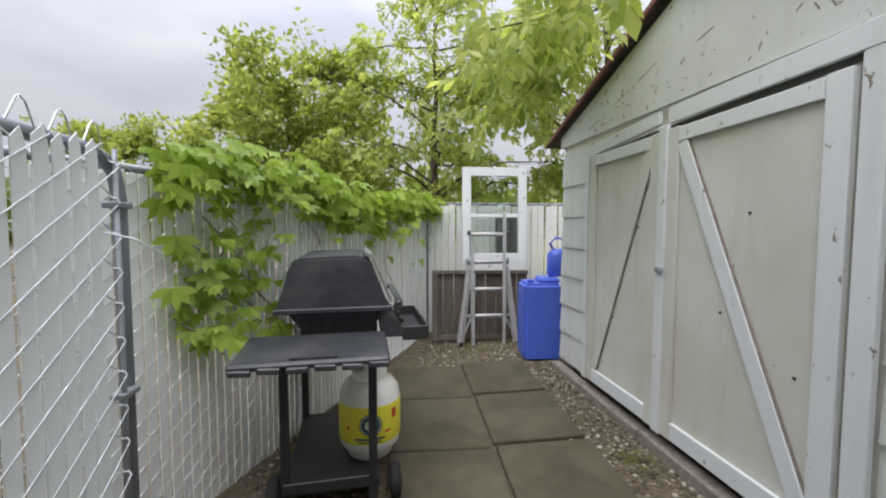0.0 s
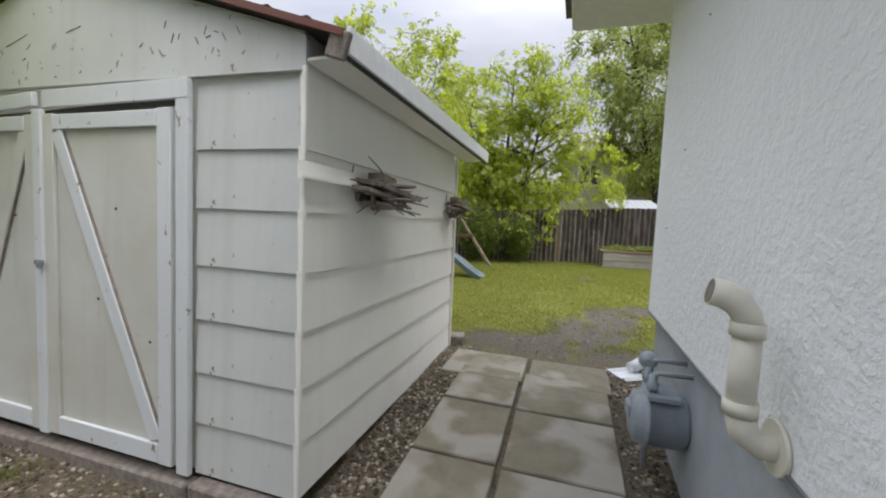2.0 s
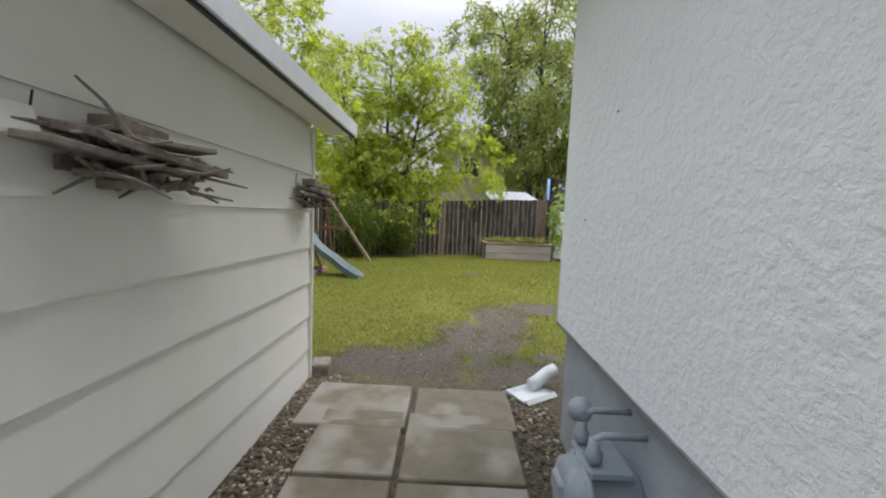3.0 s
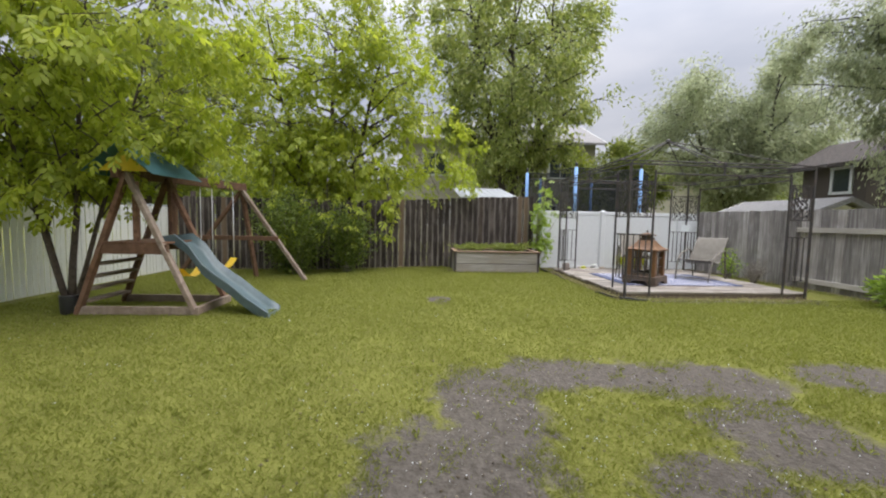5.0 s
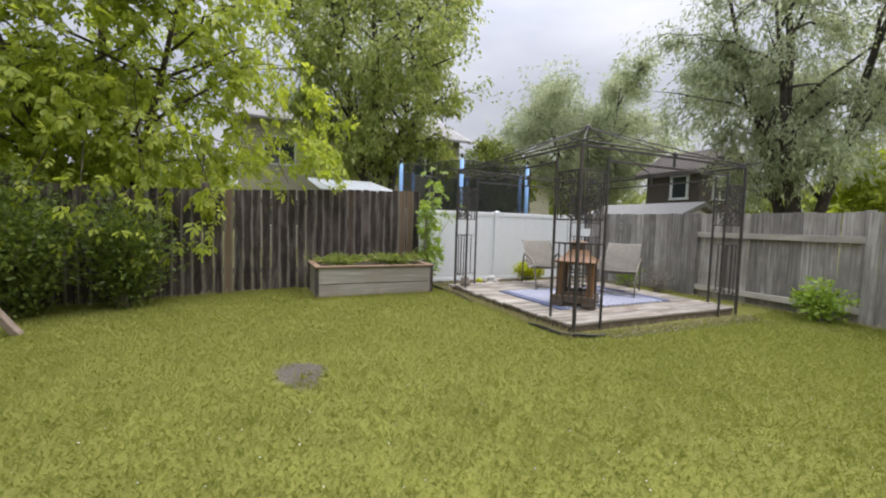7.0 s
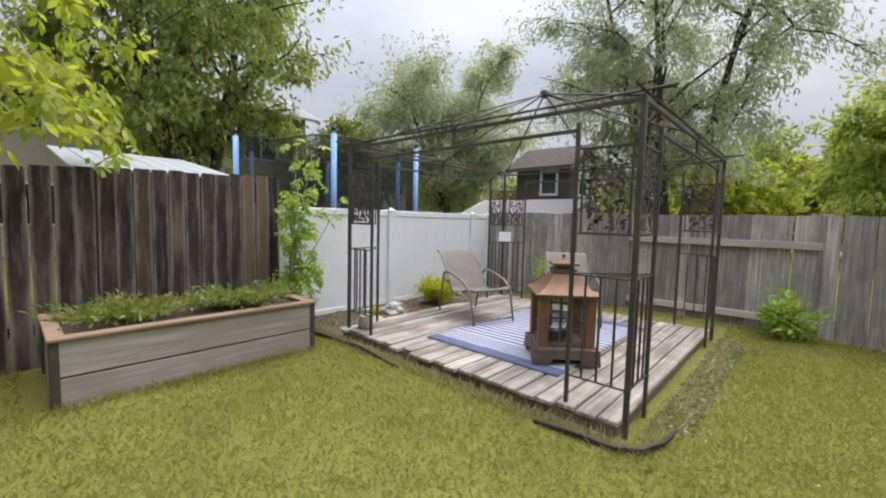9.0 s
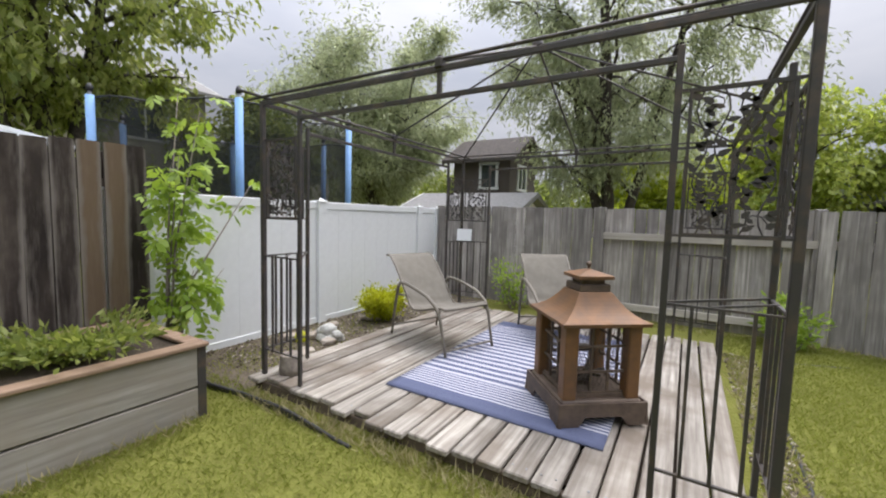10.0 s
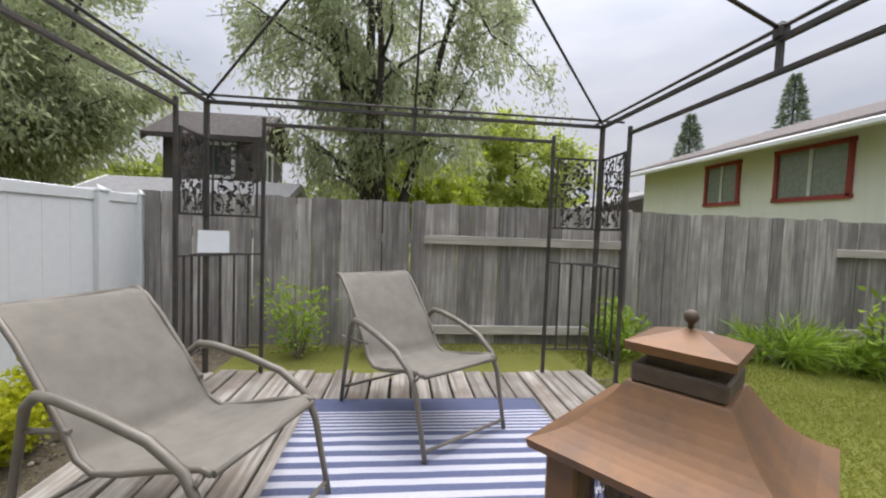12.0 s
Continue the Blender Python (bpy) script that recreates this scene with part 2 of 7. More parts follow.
# bare patches of soil: centre x, y and radii
SOIL = [(5.5, -0.95, 0.75, 0.55), (6.3, -1.3, 0.65, 0.4), (6.85, -2.2, 0.3, 0.8), (6.7, -3.4, 0.35, 0.6), (5.2, -2.4, 0.55, 0.5), (5.9, -3.3, 0.45, 0.5), (6.75, -4.6, 0.3, 0.5), (9.5, -1.12, 0.26, 0.17), (4.8, -0.2, 0.5, 0.9), (4.6, -1.6, 0.7, 0.9)]

M = {
    "ground": ground_mat(),
    "stucco": stucco_mat(),
    "rug": rug_mat(),
    # same white paint, toned down here to offset strong light on the front
    "shed_paint": painted("shed_front_paint_dimmed", (0.61, 0.63, 0.605), (0.45, 0.45, 0.40), 0.6, 0.45, 0.6),
    # lightened to make up for the shade between house and shed
    "shed_side": painted("shed_side_paint_lifted", (0.87, 0.86, 0.80), (0.76, 0.72, 0.62), 0.65, 0.3, 0.1),
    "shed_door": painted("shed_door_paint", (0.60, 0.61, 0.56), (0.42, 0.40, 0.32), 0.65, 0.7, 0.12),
    "trim": painted("white_trim_paint", (0.66, 0.69, 0.70), (0.48, 0.48, 0.45), 0.55, 0.35, 0.6),
    "shingle": rough_stone("dark_roof_shingle", (0.05, 0.045, 0.04), (0.13, 0.11, 0.10), 12),
    "red_edge": painted("faded_red_paint", (0.20, 0.075, 0.06), (0.12, 0.08, 0.06), 0.8, 0.6, 0.6),
    "foundation": rough_stone("grey_foundation", (0.30, 0.33, 0.36), (0.41, 0.44, 0.47), 6, 0.9, 0.3),
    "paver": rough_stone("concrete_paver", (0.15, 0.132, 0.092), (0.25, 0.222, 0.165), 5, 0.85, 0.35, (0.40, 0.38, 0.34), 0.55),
    # browner alley concrete, with the tree shade put into its dark colour
    "paver_shaded": rough_stone("shaded_concrete_paver", (0.052, 0.045, 0.028), (0.096, 0.083, 0.054), 5, 0.85, 0.35, (0.115, 0.10, 0.07), 0.4),
    "pebble": rough_stone("gravel_pebbles", (0.20, 0.16, 0.12), (0.50, 0.45, 0.38), 3),
    "slat": painted("white_plastic_slat", (0.71, 0.725, 0.70), (0.58, 0.59, 0.53), 0.5, 0.35, 0.0),
    "galv": metal("galvanised_steel", (0.26, 0.28, 0.30), (0.18, 0.19, 0.20), 0.3, 0.55, 0.5),
    "wire": metal("galvanised_wire", (0.62, 0.64, 0.65), (0.46, 0.47, 0.47), 0.3, 0.45, 0.5),
    "dark_fence": wood("dark_weathered_board", (0.045, 0.036, 0.030), (0.16, 0.13, 0.11), (0.055, 0.045, 0.038), (1, 1, 0.05), 0.9, 0.45),
    "grey_fence": wood("grey_weathered_board", (0.17, 0.155, 0.145), (0.48, 0.45, 0.42), (0.22, 0.20, 0.185), (1, 1, 0.05), 0.9, 0.3),
    "grey_rail": wood("pale_weathered_rail", (0.34, 0.31, 0.27), (0.56, 0.52, 0.46), (0.36, 0.33, 0.29), (0.05, 1, 1), 0.9, 0.15),
    # weathered panel wood, its colour deepened by the shade of the trees
    "old_panel": wood("old_panel_board_shaded", (0.08, 0.066, 0.055), (0.20, 0.175, 0.15), (0.10, 0.086, 0.072), (1, 1, 0.05), 0.9, 0.2),
    "vinyl": plain("white_vinyl", (0.70, 0.72, 0.72), 0.35, 0, 0.5, 0.03),
    "planter": wood("grey_planter_board", (0.19, 0.175, 0.15), (0.37, 0.35, 0.31), (0.25, 0.22, 0.18), (1, 0.05, 1), 0.9, 0.12),
    "cap_wood": wood("brown_cap_board", (0.20, 0.13, 0.085), (0.34, 0.24, 0.17), (0.26, 0.18, 0.12), (1, 0.05, 1), 0.8, 0.12),
    "deck": wood("weathered_deck_board", (0.15, 0.13, 0.108), (0.46, 0.425, 0.37), (0.17, 0.14, 0.11), (1, 0.04, 1), 0.85, 0.22, 0.6),
    "deck_side": wood("deck_rim_board", (0.10, 0.08, 0.06), (0.22, 0.17, 0.13), (0.12, 0.09, 0.07), (0.05, 1, 1), 0.9, 0.2),
    "black_metal": metal("dark_painted_steel", (0.055, 0.050, 0.048), (0.10, 0.075, 0.058), 0.35, 0.5, 0.25),
    "rust": metal("rusted_copper_steel", (0.205, 0.102, 0.042), (0.14, 0.078, 0.042), 0.55, 0.5, 0.25, 6),
    "rust_dark": metal("dark_rusted_steel", (0.15, 0.108, 0.08), (0.09, 0.066, 0.052), 0.55, 0.65, 0.25, 8),
    "sling": plain("beige_sling_fabric", (0.185, 0.17, 0.142), 0.85, 0, 0.2, 0.1),
    "chair_frame": plain("taupe_powder_coat", (0.17, 0.15, 0.12), 0.45, 0.2, 0.5, 0.1),
    "swing_wood": wood("reddish_play_set_wood", (0.095, 0.05, 0.03), (0.22, 0.125, 0.08), (0.14, 0.085, 0.055), (0.4, 0.4, 0.4), 0.8, 0.2),
    "swing_grey": wood("greyed_play_set_wood", (0.17, 0.13, 0.10), (0.33, 0.27, 0.22), (0.20, 0.15, 0.11), (0.4, 0.4, 0.4), 0.85, 0.2),
    "slide": plain("grey_green_plastic", (0.075, 0.112, 0.12), 0.4, 0, 0.5, 0.15),
    "tarp": plain("teal_tarp", (0.09, 0.22, 0.24), 0.6, 0, 0.4, 0.15),
    "yellow": plain("yellow_plastic", (0.72, 0.52, 0.03), 0.4, 0, 0.5, 0.06),
    "label_yellow": plain("yellow_label", (0.70, 0.66, 0.05), 0.4, 0, 0.5, 0.04),
    "label_red": plain("red_print", (0.5, 0.05, 0.03), 0.5, 0, 0.4, 0.1),
    "label_ink": plain("dark_print", (0.05, 0.09, 0.09), 0.5, 0, 0.4, 0.1),
    "tank_white": plain("white_tank_enamel", (0.72, 0.72, 0.68), 0.35, 0, 0.5, 0.06),
    "grill": metal("charcoal_grill_enamel", (0.036, 0.039, 0.044), (0.075, 0.075, 0.077), 0.4, 0.5, 0.3, 5),
    "grill_side": metal("grey_cast_aluminium", (0.22, 0.225, 0.215), (0.13, 0.13, 0.125), 0.4, 0.55, 0.4, 5),
    "black_plastic": plain("black_plastic", (0.022, 0.022, 0.024), 0.5, 0, 0.5, 0.2),
    "rubber": plain("black_rubber", (0.02, 0.02, 0.02), 0.8, 0, 0.3, 0.2),
    "blue": plain("blue_plastic", (0.075, 0.14, 0.62), 0.35, 0, 0.5, 0.06),
    "pool_blue": plain("pale_blue_foam", (0.26, 0.46, 0.80), 0.6, 0, 0.4, 0.06),
    "alu": metal("scuffed_aluminium", (0.46, 0.46, 0.45), (0.33, 0.33, 0.32), 0.35, 0.5, 0.3, 14),
    "meter": metal("grey_meter_paint", (0.29, 0.335, 0.37), (0.38, 0.40, 0.41), 0.3, 0.5, 0.1, 12),
    "pvc": plain("cream_pvc_pipe", (0.70, 0.68, 0.58), 0.4, 0, 0.5, 0.04),
    "white_metal": plain("white_painted_metal", (0.74, 0.76, 0.78), 0.4, 0.1, 0.5, 0.05),
    "soil": rough_stone("garden_soil", (0.035, 0.026, 0.018), (0.09, 0.07, 0.05), 30),
    "bark": rough_stone("grey_brown_bark", (0.045, 0.035, 0.028), (0.14, 0.115, 0.09), 14, 0.95, 0.8),
    "bark_dark": rough_stone("dark_bark", (0.035, 0.03, 0.027), (0.10, 0.085, 0.072), 14, 0.95, 0.8),
    "twig": rough_stone("dead_twig", (0.15, 0.125, 0.105), (0.38, 0.335, 0.29), 20, 0.95, 0.6),
    "leaf_bright": leaf_mat("bright_ash_leaf", (0.17, 0.225, 0.022), (0.32, 0.385, 0.042), (0.48, 0.515, 0.09), 0.45, 0.58),
    "leaf_mid": leaf_mat("green_leaf", (0.11, 0.15, 0.035), (0.215, 0.262, 0.065), (0.36, 0.385, 0.13)),
    "leaf_seed": leaf_mat("maple_leaf_with_seeds", (0.19, 0.26, 0.05), (0.37, 0.44, 0.11), (0.56, 0.58, 0.22), 0.45, 0.58),
    "leaf_willow": leaf_mat("willow_leaf", (0.20, 0.235, 0.135), (0.37, 0.41, 0.25), (0.54, 0.56, 0.39), 0.5, 0.58, (1.3, 1.3, 1.2)),
    "leaf_elm": leaf_mat("elm_leaf", (0.155, 0.205, 0.05), (0.29, 0.345, 0.105), (0.46, 0.475, 0.22), 0.45, 0.56),
    "leaf_light": leaf_mat("light_green_leaf", (0.17, 0.23, 0.045), (0.33, 0.39, 0.09), (0.51, 0.54, 0.18), 0.45, 0.58),
    "leaf_dark": leaf_mat("dark_shrub_leaf", (0.06, 0.095, 0.018), (0.13, 0.18, 0.036), (0.23, 0.28, 0.065), 0.4, 0.4),
    "leaf_vine": leaf_mat("creeper_leaf", (0.15, 0.24, 0.03), (0.28, 0.40, 0.06), (0.45, 0.56, 0.14), 0.35, 0.48),
    "leaf_lime": leaf_mat("lime_shrub_leaf", (0.24, 0.27, 0.010), (0.42, 0.44, 0.02), (0.58, 0.58, 0.06)),
    "grass": leaf_mat("grass_blade", (0.178, 0.202, 0.036), (0.204, 0.228, 0.043), (0.245, 0.265, 0.06), 0.7, 0.55, (1.15, 1.15, 0.9)),
    "straw": leaf_mat("dry_grass_blade", (0.22, 0.20, 0.07), (0.33, 0.29, 0.14), (0.46, 0.40, 0.24), 0.7, 0.3, (1.1, 1.1, 1.0)),
    "needle": leaf_mat("spruce_needle", (0.09, 0.12, 0.09), (0.16, 0.20, 0.15), (0.25, 0.30, 0.23), 0.6, 0.35),
    "beige_wall": painted("beige_stucco", (0.42, 0.395, 0.33), (0.34, 0.31, 0.26), 0.85, 0.3),
    "cream_wall": painted("cream_stucco", (0.74, 0.70, 0.60), (0.60, 0.56, 0.47), 0.85, 0.3),
    "brown_wall": painted("dark_brown_siding", (0.085, 0.072, 0.062), (0.06, 0.05, 0.045), 0.85, 0.4),
    "grey_wall": painted("blue_grey_siding", (0.24, 0.27, 0.30), (0.2, 0.22, 0.24), 0.8, 0.3),
    "white_wall": painted("white_house_siding", (0.76, 0.78, 0.72), (0.62, 0.62, 0.56), 0.7, 0.3),
    "grey_roof": rough_stone("grey_roof_shingle", (0.20, 0.195, 0.19), (0.34, 0.33, 0.32), 16),
    "brown_roof": rough_stone("brown_roof_shingle", (0.10, 0.085, 0.075), (0.20, 0.178, 0.16), 16),
    "corrugated": metal("pale_corrugated_sheet", (0.50, 0.53, 0.55), (0.36, 0.38, 0.40), 0.35, 0.45, 0.4),
    "red_trim": plain("red_window_trim", (0.30, 0.05, 0.045), 0.5, 0, 0.4, 0.1),
}


def glass_mat(name, tint, rough=0.05):
    m, nt, b = node_mat(name, rough, 0, 0.5)
    b.inputs["Base Color"].default_value = (*tint, 1)
    b.inputs["Transmission Weight"].default_value = 1.0
    b.inputs["IOR"].default_value = 1.12
    return m


def net_mat():
    """A fine dark net: most of the light passes between its threads."""
    m, nt, b = node_mat("trampoline_net", 0.9, 0, 0.1)
    b.inputs["Base Color"].default_value = (0.03, 0.032, 0.035, 1)
    tr = nt.nodes.new("ShaderNodeBsdfTransparent")
    ms = nt.nodes.new("ShaderNodeMixShader")
    ms.inputs["Fac"].default_value = 0.52
    nt.links.new(tr.outputs["BSDF"], ms.inputs[1])
    nt.links.new(b.outputs["BSDF"], ms.inputs[2])
    nt.links.new(ms.outputs["Shader"], nt.nodes["Material Output"].inputs["Surface"])
    return m


def dark_board_mat():
    """Dark fence boards: bleached thin edges, a stained foot, and now and then a warmer brown board."""
    m, nt, b = node_mat("dark_fence_board", 0.9, 0, 0.2)
    v, rnd = shifted(nt, coords(nt, (1, 1, 0.05)))
    v2, _ = shifted(nt, coords(nt, (1, 1, 0.35)))
    grain = noise_node(nt, 34, 6, v)
    blotch = noise_node(nt, 3.5, 5, v2, 0.6)
    c = ramp_node(nt, blotch, [(0.38, (0.013, 0.010, 0.009)), (0.54, (0.040, 0.032, 0.027)), (0.74, (0.14, 0.117, 0.098))])
    c = mix_node(nt, math_node(nt, "MULTIPLY", grain, 0.5), c, (0.045, 0.036, 0.03))
    v3, _ = shifted(nt, coords(nt, (1.6, 1, 0.16)))
    bleach = ramp_node(nt, noise_node(nt, 11, 5, v3, 0.65), [(0.50, (0, 0, 0)), (0.66, (1, 1, 1))])
    c = mix_node(nt, math_node(nt, "MULTIPLY", bleach, 0.34), c, (0.20, 0.178, 0.155))
    warm = ramp_node(nt, rnd, [(0.86, (0, 0, 0)), (0.92, (1, 1, 1))])
    c = mix_node(nt, math_node(nt, "MULTIPLY", warm, 0.65), c, (0.19, 0.135, 0.085))
    sep = nt.nodes.new("ShaderNodeSeparateXYZ")
    tc = nt.nodes.new("ShaderNodeTexCoord")
    nt.links.new(tc.outputs["Object"], sep.inputs["Vector"])
    edge = nt.nodes.new("ShaderNodeMapRange")
    edge.inputs["From Min"].default_value, edge.inputs["From Max"].default_value = 0.040, 0.066
    nt.links.new(math_node(nt, "ADD", math_node(nt, "ABSOLUTE", sep.outputs["X"]), math_node(nt, "ADD", math_node(nt, "MULTIPLY", math_node(nt, "SUBTRACT", grain, 0.5), 0.03), math_node(nt, "MULTIPLY", math_node(nt, "SUBTRACT", noise_node(nt, 6, 4, v2, 0.6), 0.5), 0.09))), edge.inputs["Value"])
    c = mix_node(nt, math_node(nt, "MULTIPLY", edge.outputs["Result"], 0.8), c, (0.19, 0.17, 0.15))
    nt.links.new(c, b.inputs["Base Color"])
    bump(nt, b, grain, 0.4, 0.006)
    return m


M["dark_board"] = dark_board_mat()
M["figure_stone"] = rough_stone("weathered_figure_stone", (0.34, 0.34, 0.31), (0.62, 0.61, 0.57), 18, 0.9, 0.5)
M["curtain"] = plain("pale_curtain_behind_glass", (0.22, 0.25, 0.23), 0.25, 0, 0.6, 0.15)
M["glass"] = glass_mat("window_glass", (0.85, 0.9, 0.88))
M["pane"] = plain("dark_window_pane", (0.035, 0.045, 0.05), 0.08, 0, 0.8, 0.2)
M["net"] = net_mat()
M["mesh"] = metal("fine_wire_mesh", (0.12, 0.10, 0.085), (0.08, 0.06, 0.05), 0.4, 0.6, 0.3)

# ---- mesh helpers ----


def box(bm, c, s, rot=None, bev=0.0):
    """A box of size s about c, turned by the Euler degrees rot, its edges bevelled."""
    m = pose(*c, *(rot or (0, 0, 0))) @ Matrix.Diagonal((*s, 1))
    made = bmesh.ops.create_cube(bm, size=1.0, matrix=m)["verts"]
    if bev:
        edges = list({e for v in made for e in v.link_edges})
        bmesh.ops.bevel(bm, geom=edges, offset=bev, segments=1, affect="EDGES")
    return bm


def bar(bm, a, b, w, d=None, bev=0.0):
    """A straight bar of section w x d from a to b."""
    a, b = Vector(a), Vector(b)
    way = b - a
    q = way.to_track_quat("X", "Z").to_matrix().to_4x4()
    m = Matrix.Translation((a + b) / 2) @ q @ Matrix.Diagonal((way.length, w, d or w, 1))
    made = bmesh.ops.create_cube(bm, size=1.0, matrix=m)["verts"]
    if bev:
        bmesh.ops.bevel(bm, geom=list({e for v in made for e in v.link_edges}), offset=bev, segments=1, affect="EDGES")
    return bm


def tube(bm, pts, r, seg=6):
    """A round tube through pts; r is one radius, or one for each point."""
    pts = [Vector(p) for p in pts]
    rs = r if isinstance(r, (list, tuple)) else [r] * len(pts)
    rings = []
    up = Vector((0.31, 0.17, 0.93)).normalized()
    for i, p in enumerate(pts):
        way = (pts[min(i + 1, len(pts) - 1)] - pts[max(i - 1, 0)]).normalized()
        side = way.cross(up)
        if side.length < 0.05:
            side = way.cross(Vector((1, 0, 0)))
        side.normalize()
        other = side.cross(way)
        rings.append([bm.verts.new(p + (side * math.cos(2 * math.pi * k / seg) + other * math.sin(2 * math.pi * k / seg)) * rs[i]) for k in range(seg)])
    for a, b in zip(rings, rings[1:]):
        for k in range(seg):
            f = bm.faces.new((a[k], a[(k + 1) % seg], b[(k + 1) % seg], b[k]))
            f.smooth = seg > 4
    bm.faces.new(rings[0][::-1])
    bm.faces.new(rings[-1])
    return bm


def lathe(bm, profile, seg=20, at=(0, 0, 0)):
    rings = [[bm.verts.new((at[0] + r * math.cos(2 * math.pi * k / seg), at[1] + r * math.sin(2 * math.pi * k / seg), at[2] + z)) for k in range(seg)] for r, z in profile]
    for a, b in zip(rings, rings[1:]):
        for k in range(seg):
            bm.faces.new((a[k], a[(k + 1) % seg], b[(k + 1) % seg], b[k])).smooth = True
    bm.faces.new(rings[0][::-1])
    bm.faces.new(rings[-1])
    return bm


def prism(bm, outline, way):
    """The flat outline, a list of points in space, drawn out along way."""
    way = Vector(way)
    a = [bm.verts.new(p) for p in outline]
    b = [bm.verts.new(Vector(p) + way) for p in outline]
    bm.faces.new(a)
    bm.faces.new(b[::-1])
    n = len(a)
    for i in range(n):
        bm.faces.new((a[i], b[i], b[(i + 1) % n], a[(i + 1) % n]))
    return bm


def as_mesh(bm, material, name="mesh"):
    bmesh.ops.recalc_face_normals(bm, faces=bm.faces)
    me = bpy.data.meshes.new(name)
    bm.to_mesh(me)
    bm.free()
    me.materials.append(M[material])
    return me


def part(name, bm, material, parent, label="", m=None):
    """Links a bmesh, or a mesh made before, as one part of its thing."""
    me = bm if isinstance(bm, bpy.types.Mesh) else as_mesh(bm, material, name)
    ob = new(name, me)
    ob.parent = parent
    if m is not None:
        ob.matrix_basis = m
    if label:
        tagged(ob, label)
    return ob


def thing(name, m, label, category, group="", kind=""):
    ob = new(name)
    ob.empty_display_size = 0.1
    ob.matrix_basis = m
    return tagged(ob, label, category, group, kind)


def single(name, bm, material, m, label, category, group="", kind=""):
    me = bm if isinstance(bm, bpy.types.Mesh) else as_mesh(bm, material, name)
    ob = new(name, me)
    ob.matrix_basis = m
    return tagged(ob, label, category, group, kind)


def B():
    return bmesh.new()


def smooth(t):
    t = min(1.0, max(0.0, t))
    return t * t * (3 - 2 * t)


def height(x, y):
    """The ground: it climbs from the alley to the lawn, and a little more towards the deck."""
    x = min(x, 16.0)
    return 0.03 + 0.19 * smooth((x - 0.5) / 3.5) + (0.12 + 0.14 * smooth((2.5 - y) / 4.5)) * smooth((x - 4.5) / 4.5)


def leaves_mesh(name, pts, dirs, length, width, material, seed=1, fold=0.25):
    """Many small folded leaves, each a kite of its own."""
    rng = np.random.default_rng(seed)
    n = len(pts)
    d = dirs / np.linalg.norm(dirs, axis=1, keepdims=True)
    side = np.cross(d, rng.normal(size=(n, 3)))
    side /= np.linalg.norm(side, axis=1, keepdims=True) + 1e-9
    nor = np.cross(side, d)
    ln = (length * rng.uniform(0.6, 1.3, n))[:, None]
    w = (width * rng.uniform(0.7, 1.25, n))[:, None]
    mid = pts + d * ln * 0.42 - nor * w * fold
    v = np.stack([pts, mid + side * w * 0.5, pts + d * ln, mid - side * w * 0.5], axis=1).reshape(-1, 3)
    me = bpy.data.meshes.new(name)
    me.vertices.add(4 * n)
    me.vertices.foreach_set("co", v.astype(np.float32).ravel())
    me.loops.add(4 * n)
    me.loops.foreach_set("vertex_index", np.arange(4 * n, dtype=np.int32))
    me.polygons.add(n)
    me.polygons.foreach_set("loop_start", np.arange(0, 4 * n, 4, dtype=np.int32))
    me.update(calc_edges=True)
    me.materials.append(M[material])
    return me


def leaves_flat(name, pts, dirs, norms, length, width, material, seed):
    """Leaflets that lie across the given normals, so that a spray of them reads as one leaf."""
    rng = np.random.default_rng(seed)
    n = len(pts)
    d = dirs / np.linalg.norm(dirs, axis=1, keepdims=True)
    side = np.cross(d, norms)
    side /= np.linalg.norm(side, axis=1, keepdims=True) + 1e-9
    nor = np.cross(side, d)
    ln = length * np.repeat(rng.uniform(0.6, 1.35, n // 5), 5)[:, None]
    w = ln * width / length
    v = np.stack([pts, pts + d * ln * 0.3 + side * w * 0.36 - nor * w * 0.12, pts + d * ln * 0.62 + side * w * 0.5 - nor * w * 0.1, pts + d * ln - nor * w * 0.4, pts + d * ln * 0.62 - side * w * 0.5 - nor * w * 0.1, pts + d * ln * 0.3 - side * w * 0.36 - nor * w * 0.12], axis=1).reshape(-1, 3)
    me = bpy.data.meshes.new(name)
    me.vertices.add(6 * n)
    me.vertices.foreach_set("co", v.astype(np.float32).ravel())
    me.loops.add(6 * n)
    me.loops.foreach_set("vertex_index", np.arange(6 * n, dtype=np.int32))
    me.polygons.add(n)
    me.polygons.foreach_set("loop_start", np.arange(0, 6 * n, 6, dtype=np.int32))
    me.update(calc_edges=True)
    me.materials.append(M[material])
    return me


